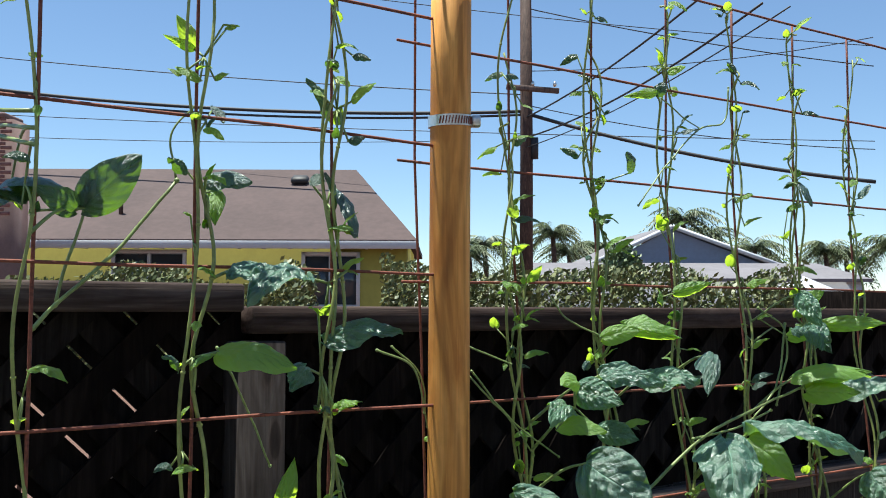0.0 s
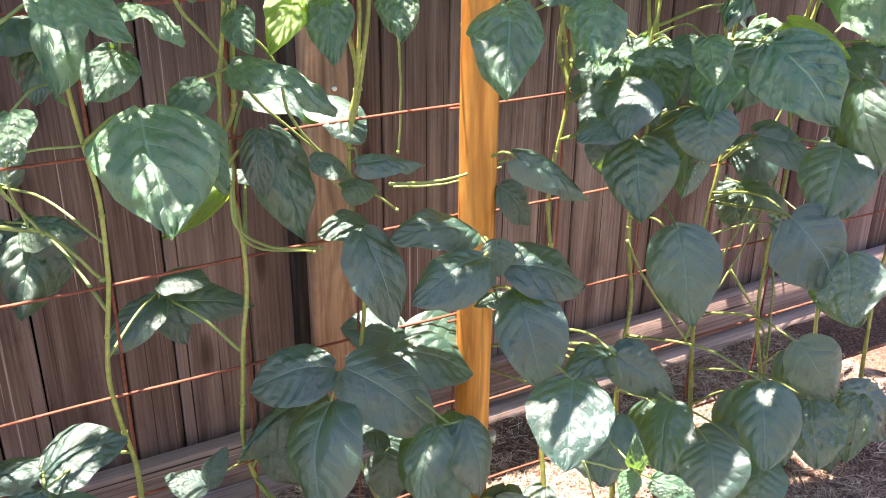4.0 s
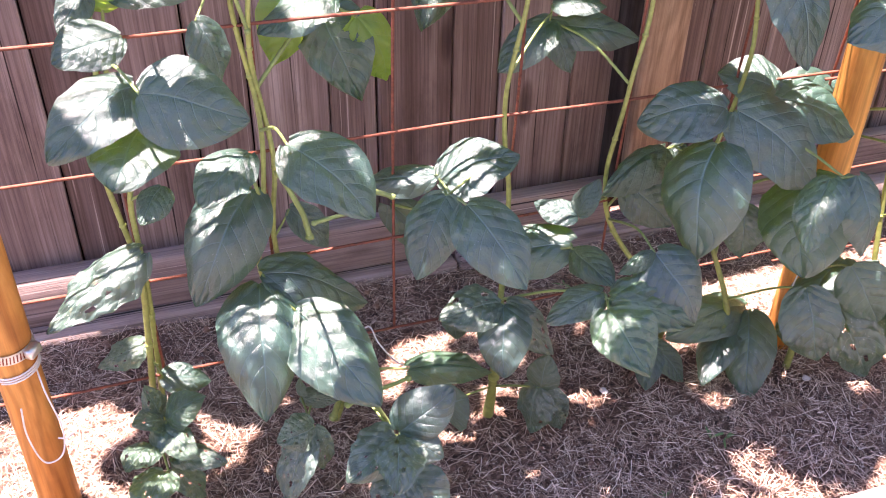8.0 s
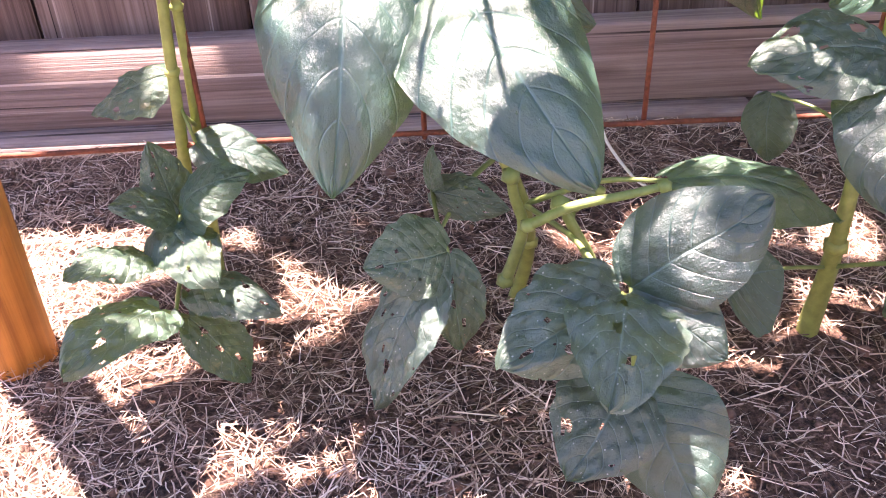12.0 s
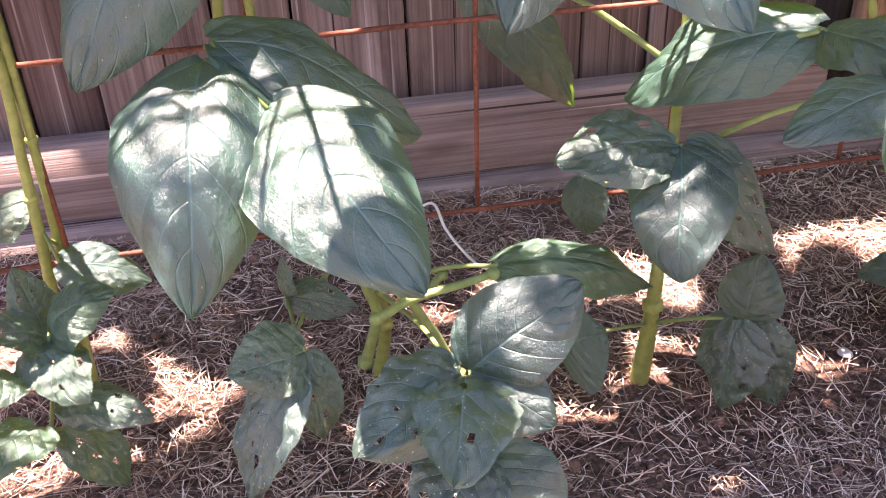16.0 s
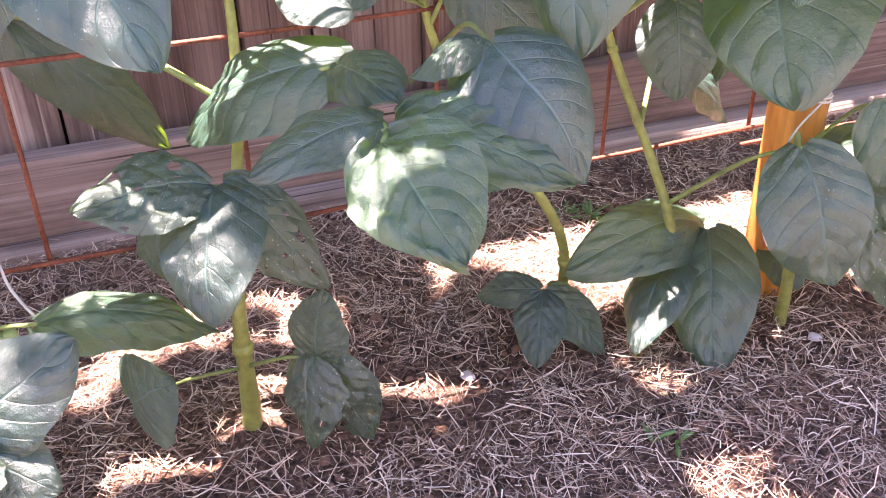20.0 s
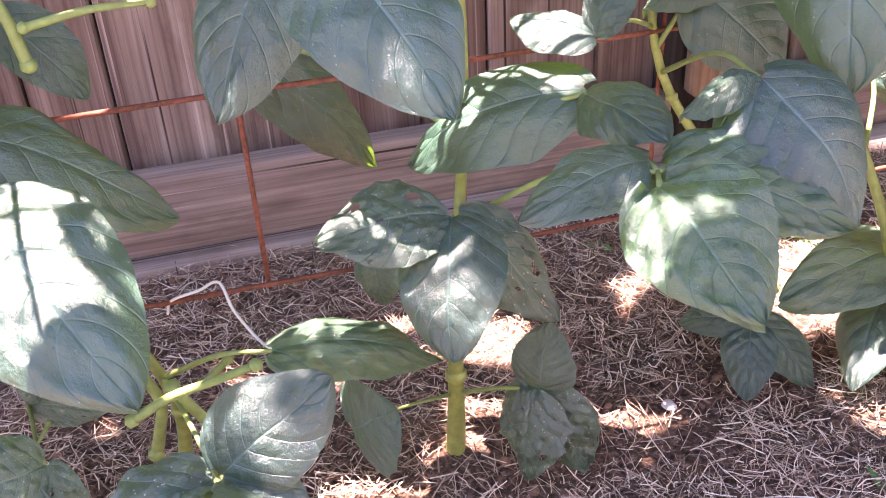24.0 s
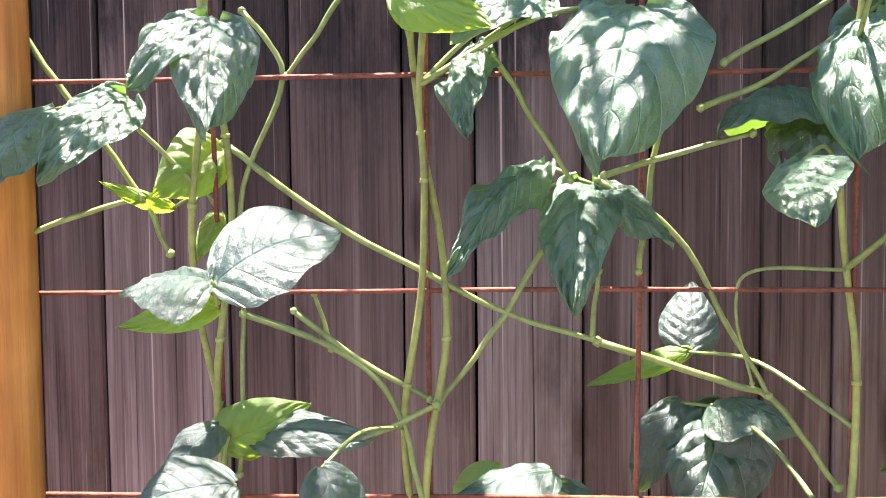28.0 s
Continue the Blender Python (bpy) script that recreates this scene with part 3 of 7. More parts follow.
def leaf_mesh(kind, seed):
    """One leaflet of length and width 1 along +y from its stalk, with its upper side to +z."""
    r = random.Random(seed * 17 + len(kind))
    fold, arch, quilt, wave = {"plain": (0.2, 0.17, 0.02, 0.06), "dark": (0.18, 0.16, 0.014, 0.05), "big": (0.24, 0.21, 0.013, 0.045), "bright": (0.16, 0.16, 0.018, 0.05),
                               "worn": (0.2, 0.15, 0.01, 0.07), "fold": (0.6, 0.24, 0.026, 0.08), "crinkle": (0.26, 0.2, 0.034, 0.13), "upper": (0.24, 0.2, 0.034, 0.12), "glow": (0.35, 0.22, 0.03, 0.06)}[kind]
    fold *= r.uniform(1.3, 2.3)
    quilt, wave = quilt * 0.95, wave * 1.4
    arch *= r.uniform(0.7, 1.35)
    skew, twist, curl = r.uniform(-0.16, 0.16), r.uniform(-0.2, 0.2), r.uniform(-0.05, 0.1)
    nv, nu = (56, 40) if kind == "worn" else (40, 24)
    p1, p2 = r.uniform(0.42, 0.5), r.uniform(0.72, 0.92)
    if kind in ("glow", "bright", "fold", "crinkle", "upper"):
        p2 += 0.16
    at = p1 / (p1 + p2)
    top = at ** p1 * (1 - at) ** p2
    bm = bmesh.new()
    uvl = bm.loops.layers.uv.new("UVMap")
    grid, uvs = [], {}
    holes = [(r.uniform(-0.75, 0.75), r.uniform(0.2, 0.85), r.choice((0.012, 0.018, 0.025, 0.05))) for _ in range(6)] if kind == "worn" else []
    for j in range(nv + 1):
        v = j / nv
        vv = 0.004 + 0.992 * v
        half = 0.5 * (vv ** p1) * ((1 - vv) ** p2) / top + 0.012 * (1 - vv)
        row = []
        for i in range(nu + 1):
            u = 2 * i / nu - 1
            w = half * (1 + (0.16 if u > 0 else -0.16) * skew * 4)
            edge = 1 + 0.05 * noise.noise((u * 2 + seed, v * 7, seed)) * abs(u) + (0.09 * noise.noise((v * 9, seed * 3.3, u)) * abs(u) ** 4 if kind == "worn" else 0)
            x = u * w * edge + skew * 0.3 * v * v + 0.03 * noise.noise((v * 2, seed, 4))
            lobe = -0.05 * abs(u) ** 1.5 * max(0, 1 - v / 0.18)
            y = v + lobe
            a = abs(u)
            p = (v - 0.3 * a ** 1.25) * 6.5
            pillow = (abs(math.sin(math.pi * p)) - 0.5) * min(1, 4 * a * (1.05 - a)) * (0.65 + 0.5 * abs(math.sin(2.6 * math.pi * a + seed))) * quilt * (0.9 + 1.1 * noise.noise((u * 2.3 + seed, v * 3.1, seed * 0.7)))
            z = -fold * a * a * half * 1.1 + 0.5 * fold * a * half + arch * 3.6 * v * (1 - v) ** 1.25 + pillow + twist * u * half * v
            z += curl * max(0.0, a - 0.6) * 1.6 * half * 2 * (1 + 0.8 * noise.noise((v * 5, seed, u > 0)))
            z += (0.022 if kind in ("crinkle", "worn", "fold", "upper") else 0.008) * noise.noise((u * half * 11 + seed, v * 8, seed * 1.3)) * min(1, 6 * a)
            z += wave * noise.noise((u * 1.5 + seed * 5, v * 4, seed)) * a + 0.03 * noise.noise((u * 1.2, v * 2.2, seed + 9))
            if kind in ("crinkle", "worn", "upper"):
                z += 0.022 * noise.noise((u * 4 * half * 2, v * 6, seed * 2.7)) + 0.014 * noise.noise((u * 9 * half * 2, v * 13, seed * 1.7))
            z += 0.009 * noise.noise((u * 7 * half * 2, v * 10, seed * 4.1)) * min(1, 5 * a)
            row.append(bm.verts.new((x, y, z)))
            uvs[row[-1]] = ((u + 1) / 2, v)
        grid.append(row)
    for j in range(nv):
        for i in range(nu):
            u, v = 2 * (i + 0.5) / nu - 1, (j + 0.5) / nv
            if any((u - a) ** 2 * 0.3 + (v - b) ** 2 < (c * (1 + 0.5 * noise.noise((u * 14, v * 14, seed)))) ** 2 for a, b, c in holes):
                continue
            if kind == "worn" and abs(u) > 0.86 - 0.1 * noise.noise((v * 16, seed, 2)) and noise.noise((v * 8 + seed, u * 2, seed)) > 0.5:
                continue
            f = bm.faces.new((grid[j][i], grid[j][i + 1], grid[j + 1][i + 1], grid[j + 1][i]))
            for lp in f.loops:
                lp[uvl].uv = uvs[lp.vert]
    loose = [v for v in bm.verts if not v.link_faces]
    bmesh.ops.delete(bm, geom=loose, context="VERTS")
    mat = {"worn": M_WORN, "glow": M_YOUNG_BACKLIT, "bright": M_YOUNG_BACKLIT, "crinkle": M_CRINKLE, "upper": M_UPPER, "fold": M_CRINKLE}.get(kind, M_LEAF)
    return mesh_of(bm, "leaf", mat)


LEAF_KINDS = {k: [leaf_mesh(k, s) for s in range(5)] for k in ("plain", "dark", "big", "bright", "worn", "fold", "crinkle", "upper", "glow")}


def strand(points, r0, r1, twist=0.0, turns=0.0, phase=0.0):
    pts = spline(points, 8)
    out, rad = [], []
    for k, p in enumerate(pts):
        q = k / (len(pts) - 1)
        a = phase + turns * 2 * math.pi * q
        wob = Vector((twist * math.cos(a), twist * math.sin(a), 0)) * min(1, 6 * q)
        wob += Vector((0.004 * noise.noise((p.z * 11, phase, 0)), 0.003 * noise.noise((p.z * 11, phase, 5)), 0)) * min(1, 6 * q)
        out.append(p + wob)
        rad.append(r1 + (0.0032 - r1) * (1 - q) + (r0 - 0.0032) * math.exp(-max(0.0, p.z) * 7))
    return out, rad


PLANTS = []


def bean_plant(base, col, top, label, r0=0.0065, strands=1, foot=None, split=0.75):
    """A vine that leaves the soil at base and climbs one upright wire of the trellis up to top."""
    p = thing("bean_plant", (base[0], base[1], base[2]), label, "bean plant", "climbing beans along the trellis")
    x = col * PITCH
    stems = []
    for s in range(strands):
        ph = 1.3 * col + 2.6 * s
        pts = [Vector((base[0] + 0.012 * s, base[1] + 0.01 * s, base[2] - 0.03))]
        if s and split:
            pts = [min(stems[0], key=lambda q: abs(q.z - split))]
        elif foot:
            pts.append(Vector(foot) + Vector((0.014 * s, 0, 0.02 * s)))
        z = max(BASE + 0.12 + 0.05 * s, pts[0].z + 0.06)
        while z < top - 0.1 * s:
            pts.append(Vector((x + (0.006 if s % 2 else -0.007), bow(x, z) - 0.008, z)))
            z += 0.13
        pts.append(Vector((x, bow(x, top) - 0.006, top - 0.1 * s)))
        out, rad = strand(pts, r0 * (1 - 0.25 * s), 0.0014, 0.008, (top - 0.2) * 3.1, ph)
        ob = part("stem", tube([q - p.location for q in out], rad, 8), M_STEM, p)
        stems.append(out)
        for k in range(6, len(out) - 2, 9):
            bmn = bmesh.new()
            bmesh.ops.create_icosphere(bmn, subdivisions=1, radius=rad[k] * 1.55)
            nd = part("stem_node", bmn, M_STEM, p)
            nd.location = out[k] - p.location
            nd.scale = (1, 1, 0.8)
    PLANTS.append((p, stems, []))
    return p


def leaf(base, tip, width, face, kind):
    """A leaflet from its stalk to its tip, kept with the plant whose stem is nearest."""
    b, t = Vector(base), Vector(tip)
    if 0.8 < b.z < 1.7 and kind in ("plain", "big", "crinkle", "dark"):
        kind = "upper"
    if 0.8 < b.z < 1.8:
        # the upper leaves hold their tips out, away from the fence
        reach = (t - b).length
        t.y = min(t.y, b.y - 0.6 * reach)
        b.y += 0.1 * reach
    best = None
    for k, (p, stems, held) in enumerate(PLANTS):
        for st in stems:
            d = min((abs(q.x - b.x) + 0.5 * abs(q.z - b.z) + 0.3 * abs(q.y - b.y), i) for i, q in enumerate(st) if i % 2 == 0)
            if best is None or d[0] < best[0]:
                best = (d[0], k)
    p, stems, held = PLANTS[best[1]]
    seed = len(held) + 7 * best[1]
    y = (t - b)
    length = y.length
    y.normalize()
    n = Vector(face)
    n = (n - y * n.dot(y)).normalized()
    # the middle of a drooping leaf stands proud of the line from stalk to tip
    x = y.cross(n)
    m = Matrix((x, y, n)).transposed().to_4x4()
    tilt = Matrix.Rotation(0.02, 4, "X")
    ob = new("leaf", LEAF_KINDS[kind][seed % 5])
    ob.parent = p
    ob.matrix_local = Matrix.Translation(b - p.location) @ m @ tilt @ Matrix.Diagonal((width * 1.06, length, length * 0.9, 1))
    held.append((b, length, kind))


def stalks():
    """The stalks that carry each group of leaflets from the stem."""
    for k, (p, stems, held) in enumerate(PLANTS):
        groups = []
        for b, length, kind in held:
            for g in groups:
                if (g[0] - b).length < 0.06:
                    g[1].append((b, length))
                    break
            else:
                groups.append((b, [(b, length)]))
        for gi, (b0, members) in enumerate(groups):
            j = sum((b for b, _ in members), Vector()) / len(members)
            size = max(l for _, l in members)
            reach = min(0.22, 0.03 + size * 0.9)
            aim = j - Vector((0, 0, 0.35 * reach))
            cand = min((q for st in stems for q in st), key=lambda q: (q - aim).length)
            r = min(0.0024, 0.001 + 0.009 * size)
            mid = cand.lerp(j, 0.55) + Vector((0, -0.006, 0.1 * (j - cand).length))
            pts = spline([cand, mid, j], 5)
            rad = [r * (1.15 - 0.4 * i / (len(pts) - 1)) for i in range(len(pts))]
            part("leaf_stalk", tube([q - p.location for q in pts], rad, 6), M_PETIOLE, p)
            for b, l in members:
                if (b - j).length > 0.006:
                    part("leaflet_stalk", tube([j - p.location, b - p.location], r * 0.8, 5), M_PETIOLE, p)


bean_plant((-0.335, 0.012, 0), -2, 2.08, "bean vine with insect-bitten lower leaves on the wire", strands=2, split=0)
bean_plant((-0.09, 0.01, 0), -1, 2.1, "bean vine with broad blue-green leaves climbing the wire", 0.006, 2, (-0.088, -0.03, 0.1), 0.13)
bean_plant((0.118, -0.06, 0), 1, 2.12, "tall bean vine with a thick yellow-green stem", 0.0085, 1, (0.125, -0.07, 0.12))
bean_plant((0.42, 0.0, 0), 2, 2.1, "slender bean vine twined round rusty wire", 0.006, 2, (0.4, -0.03, 0.1))
bean_plant((0.5, -0.06, 0), 3, 2.1, "bean vine with trifoliate leaves beside the stake", 0.0065, 3, (0.49, -0.06, 0.1))
bean_plant((0.585, -0.11, 0), 4.2, 1.5, "bean vine tied to the stake with string", 0.006, 1, (0.59, -0.1, 0.12))
for col, top, n in ((5, 2.08, 3), (6, 2.12, 3), (7, 2.1, 2), (8, 2.12, 2), (9, 2.1, 3), (10, 2.08, 2)):
    bean_plant((col * PITCH + 0.02 * math.sin(col), -0.07 + 0.03 * math.cos(2 * col), 0), col, top, "bean vine with crinkled green leaves on the wire", 0.006, n)


def runner(points, r):
    """A side shoot or long stalk, kept with the plant that it starts nearest to."""
    a = Vector(points[0])
    p = min(PLANTS, key=lambda q: min(abs(s.x - a.x) + 0.4 * abs(s.z - a.z) for st in q[1] for s in st))[0]
    pts = spline(points, 7)
    pts = [q + Vector((0.002 * noise.noise(q * 40), 0.002 * noise.noise(q * 40 + Vector((5, 0, 0))), 0)) for q in pts]
    part("side_shoot", tube([q - p.location for q in pts], [r * (1 - 0.25 * i / len(pts)) for i in range(len(pts))], 7), M_PETIOLE, p)
    for e in (0, len(pts) - 1):
        bmn = bmesh.new()
        bmesh.ops.create_icosphere(bmn, subdivisions=1, radius=r * 1.5)
        nd = part("stem_node", bmn, M_PETIOLE, p)
        nd.location = pts[e] - p.location


leaf((-0.143, -0.155, 0.152), (-0.189, -0.170, 0.152), 0.044, (0.25, -0.77, 0.59), "worn")
leaf((-0.143, -0.155, 0.150), (-0.139, -0.170, 0.093), 0.031, (0.11, -0.96, 0.26), "worn")
leaf((-0.150, -0.160, 0.140), (-0.186, -0.190, 0.066), 0.052, (-0.67, -0.52, 0.53), "worn")
leaf((-0.150, -0.120, 0.171), (-0.106, -0.130, 0.161), 0.025, (-0.05, -0.82, 0.57), "worn")
leaf((-0.150, -0.120, 0.171), (-0.147, -0.120, 0.200), 0.017, (-0.76, -0.65, 0.06), "plain")
leaf((-0.052, -0.188, 0.143), (-0.121, -0.240, 0.138), 0.058, (0.33, -0.52, 0.79), "worn")
leaf((-0.050, -0.190, 0.143), (-0.076, -0.270, 0.137), 0.059, (0.12, -0.11, 0.99), "worn")
leaf((-0.046, -0.188, 0.143), (-0.002, -0.222, 0.123), 0.049, (-0.23, -0.70, 0.68), "plain")
leaf((-0.047, -0.188, 0.146), (0.022, -0.185, 0.196), 0.060, (-0.34, -0.79, 0.51), "big")
leaf((0.037, -0.100, 0.079), (0.068, -0.110, 0.099), 0.067, (-0.53, -0.70, 0.47), "dark")
leaf((-0.043, -0.200, 0.090), (-0.087, -0.250, 0.067), 0.059, (0.04, -0.45, 0.89), "worn")
leaf((-0.040, -0.200, 0.089), (-0.015, -0.250, 0.037), 0.063, (-0.19, -0.76, 0.63), "plain")
leaf((0.117, -0.095, 0.229), (0.098, -0.157, 0.164), 0.064, (-0.34, -0.63, 0.70), "big")
leaf((0.115, -0.091, 0.229), (0.029, -0.100, 0.228), 0.060, (0.03, -0.46, 0.89), "worn")
leaf((0.122, -0.092, 0.228), (0.179, -0.124, 0.154), 0.048, (0.15, -0.86, 0.49), "worn")
leaf((0.079, -0.020, 0.172), (0.079, -0.030, 0.127), 0.034, (-0.58, -0.80, 0.17), "dark")
leaf((-0.007, -0.096, 0.155), (0.103, -0.103, 0.120), 0.044, (0.24, -0.50, 0.83), "fold")
leaf((0.164, -0.129, 0.103), (0.176, -0.118, 0.150), 0.043, (-0.57, -0.75, 0.33), "plain")
leaf((0.159, -0.129, 0.103), (0.154, -0.135, 0.027), 0.054, (-0.80, -0.59, 0.10), "worn")
leaf((0.168, -0.129, 0.100), (0.199, -0.135, 0.024), 0.049, (-0.11, -0.99, 0.03), "worn")
leaf((0.197, -0.211, 0.294), (0.211, -0.292, 0.257), 0.071, (-0.41, -0.44, 0.80), "crinkle")
leaf((0.207, -0.179, 0.292), (0.126, -0.198, 0.279), 0.042, (-0.04, -0.44, 0.90), "big")
leaf((0.213, -0.187, 0.290), (0.303, -0.230, 0.253), 0.064, (-0.01, -0.67, 0.75), "crinkle")
leaf((0.210, -0.081, 0.295), (0.112, -0.008, 0.226), 0.070, (-0.69, -0.26, 0.68), "big")
leaf((0.203, -0.102, 0.301), (0.213, -0.188, 0.302), 0.043, (-0.55, -0.05, 0.84), "plain")
leaf((0.279, -0.164, 0.323), (0.320, -0.215, 0.248), 0.083, (-0.04, -0.83, 0.56), "big")
leaf((0.280, -0.160, 0.322), (0.224, -0.178, 0.313), 0.023, (-0.13, -0.10, 0.99), "fold")
leaf((0.528, 0.050, 0.219), (0.620, 0.050, 0.129), 0.039, (0.42, -0.80, 0.43), "plain")
leaf((0.379, -0.050, 0.055), (0.349, -0.100, 0.016), 0.042, (-0.30, -0.47, 0.83), "plain")
leaf((0.382, -0.050, 0.056), (0.420, -0.089, 0.003), 0.041, (0.06, -0.78, 0.62), "plain")
leaf((0.376, -0.050, 0.057), (0.330, -0.021, 0.042), 0.033, (-0.45, -0.29, 0.84), "plain")
leaf((0.542, -0.040, 0.079), (0.391, -0.060, 0.078), 0.066, (0.05, -0.37, 0.93), "big")
leaf((0.533, -0.060, 0.087), (0.494, -0.146, -0.001), 0.074, (-0.48, -0.51, 0.71), "big")
leaf((0.507, -0.060, 0.067), (0.430, -0.124, 0.022), 0.060, (-0.52, 0.02, 0.85), "dark")
leaf((0.605, -0.060, 0.060), (0.612, -0.100, 0.029), 0.046, (-0.20, -0.63, 0.75), "plain")
leaf((0.661, -0.080, 0.172), (0.554, -0.154, 0.099), 0.090, (-0.60, 0.07, 0.80), "big")
leaf((0.716, -0.100, 0.162), (0.640, -0.150, 0.093), 0.066, (-0.45, -0.41, 0.79), "plain")
leaf((-0.321, -0.000, 0.197), (-0.380, 0.010, 0.165), 0.040, (-0.48, -0.51, 0.72), "worn")
leaf((-0.306, -0.020, 0.156), (-0.250, -0.010, 0.124), 0.040, (0.50, -0.45, 0.74), "dark")
leaf((-0.316, -0.060, 0.128), (-0.329, -0.050, 0.174), 0.030, (0.39, -0.87, 0.30), "worn")
leaf((-0.309, -0.075, 0.134), (-0.258, -0.080, 0.163), 0.045, (-0.48, -0.46, 0.75), "fold")
leaf((-0.313, -0.075, 0.132), (-0.348, -0.090, 0.150), 0.038, (0.48, -0.08, 0.87), "worn")
leaf((-0.323, -0.075, 0.128), (-0.280, -0.130, 0.117), 0.042, (0.04, -0.18, 0.98), "worn")
leaf((-0.330, -0.090, 0.112), (-0.361, -0.150, 0.139), 0.041, (0.34, 0.23, 0.91), "worn")
leaf((-0.309, -0.090, 0.087), (-0.247, -0.120, 0.089), 0.034, (-0.11, -0.13, 0.99), "worn")
leaf((-0.316, -0.090, 0.064), (-0.282, -0.100, 0.011), 0.038, (0.59, -0.63, 0.50), "worn")
leaf((-0.320, -0.120, 0.093), (-0.352, -0.200, 0.110), 0.052, (0.22, 0.12, 0.97), "worn")
leaf((0.035, -0.101, 0.411), (-0.012, -0.146, 0.335), 0.061, (-0.47, -0.61, 0.64), "big")
leaf((0.049, -0.131, 0.415), (0.091, -0.212, 0.348), 0.072, (-0.07, -0.66, 0.75), "big")
leaf((0.046, -0.044, 0.397), (0.141, -0.059, 0.421), 0.084, (-0.27, -0.25, 0.93), "plain")
leaf((0.042, -0.035, 0.398), (-0.047, 0.030, 0.356), 0.044, (-0.58, -0.31, 0.76), "dark")
leaf((0.008, 0.040, 0.317), (0.100, 0.085, 0.184), 0.054, (0.50, -0.87, 0.05), "dark")
leaf((-0.143, -0.150, 0.531), (-0.079, -0.215, 0.473), 0.078, (0.11, -0.60, 0.79), "big")
leaf((-0.169, -0.030, 0.460), (-0.230, -0.080, 0.430), 0.055, (-0.06, -0.46, 0.88), "plain")
leaf((-0.171, -0.020, 0.408), (-0.249, -0.080, 0.301), 0.086, (-0.25, -0.76, 0.61), "big")
leaf((-0.173, -0.062, 0.319), (-0.050, -0.049, 0.236), 0.070, (0.55, -0.31, 0.77), "dark")
leaf((-0.128, -0.010, 0.367), (-0.088, -0.020, 0.311), 0.040, (0.35, -0.85, 0.40), "dark")
leaf((-0.299, -0.040, 0.362), (-0.411, -0.070, 0.295), 0.061, (-0.28, -0.61, 0.74), "worn")
leaf((-0.265, -0.040, 0.441), (-0.294, -0.080, 0.422), 0.036, (-0.04, -0.40, 0.91), "plain")
leaf((0.226, -0.060, 0.321), (0.183, -0.021, 0.325), 0.040, (-0.12, -0.23, 0.96), "plain")
leaf((0.226, -0.060, 0.322), (0.256, -0.050, 0.364), 0.032, (-0.69, -0.41, 0.59), "dark")
leaf((0.379, 0.000, 0.360), (0.274, -0.030, 0.320), 0.057, (-0.28, -0.26, 0.92), "fold")
leaf((0.314, -0.020, 0.332), (0.374, -0.050, 0.270), 0.064, (-0.12, -0.93, 0.34), "plain")
leaf((0.417, 0.020, 0.350), (0.397, 0.020, 0.310), 0.029, (-0.65, -0.69, 0.32), "dark")
leaf((0.384, -0.100, 0.469), (0.290, -0.060, 0.444), 0.076, (-0.39, -0.38, 0.84), "big")
leaf((0.399, -0.100, 0.464), (0.498, -0.150, 0.371), 0.090, (0.06, -0.85, 0.52), "big")
leaf((0.375, -0.110, 0.428), (0.338, -0.170, 0.304), 0.106, (-0.81, -0.39, 0.43), "big")
leaf((0.516, -0.030, 0.439), (0.435, 0.000, 0.459), 0.081, (-0.01, -0.58, 0.82), "dark")
leaf((0.521, -0.030, 0.435), (0.655, -0.030, 0.359), 0.092, (0.40, -0.56, 0.72), "dark")
leaf((0.535, -0.100, 0.351), (0.491, -0.180, 0.250), 0.117, (-0.80, -0.25, 0.55), "big")
leaf((0.538, -0.060, 0.305), (0.506, -0.080, 0.234), 0.046, (-0.85, -0.25, 0.45), "dark")
leaf((-0.067, 0.055, 0.587), (-0.032, 0.020, 0.478), 0.078, (-0.11, -0.96, 0.27), "crinkle")
leaf((-0.093, 0.045, 0.600), (-0.124, 0.055, 0.520), 0.067, (0.02, -0.99, -0.13), "glow")
leaf((-0.060, 0.020, 0.610), (-0.143, 0.000, 0.582), 0.063, (-0.27, -0.17, 0.95), "plain")
leaf((-0.028, 0.030, 0.577), (0.020, 0.100, 0.464), 0.056, (0.47, -0.83, -0.31), "glow")
leaf((0.101, 0.125, 0.635), (0.055, 0.060, 0.540), 0.078, (-0.09, -0.80, 0.60), "crinkle")
leaf((0.064, 0.130, 0.639), (0.025, 0.140, 0.556), 0.043, (-0.56, -0.81, 0.16), "dark")
leaf((0.115, 0.090, 0.640), (0.104, 0.100, 0.546), 0.049, (0.05, -0.99, -0.11), "dark")
leaf((0.083, 0.100, 0.643), (0.146, 0.060, 0.629), 0.056, (0.11, -0.18, 0.98), "fold")
leaf((0.069, 0.120, 0.686), (0.080, 0.150, 0.744), 0.049, (-0.20, -0.86, 0.48), "plain")
leaf((0.068, 0.120, 0.686), (-0.019, 0.130, 0.654), 0.019, (-0.10, -0.99, -0.03), "glow")
leaf((0.337, 0.120, 0.646), (0.249, 0.150, 0.571), 0.035, (-0.33, -0.94, 0.02), "glow")
leaf((0.373, 0.100, 0.656), (0.297, 0.100, 0.654), 0.037, (-0.03, -0.09, 1.00), "plain")
leaf((0.218, 0.050, 0.558), (0.275, 0.020, 0.558), 0.061, (-0.06, -0.08, 1.00), "plain")
leaf((0.230, 0.050, 0.531), (0.327, 0.020, 0.508), 0.057, (-0.03, -0.66, 0.75), "plain")
leaf((0.220, 0.050, 0.536), (0.142, 0.030, 0.488), 0.053, (-0.35, -0.51, 0.78), "plain")
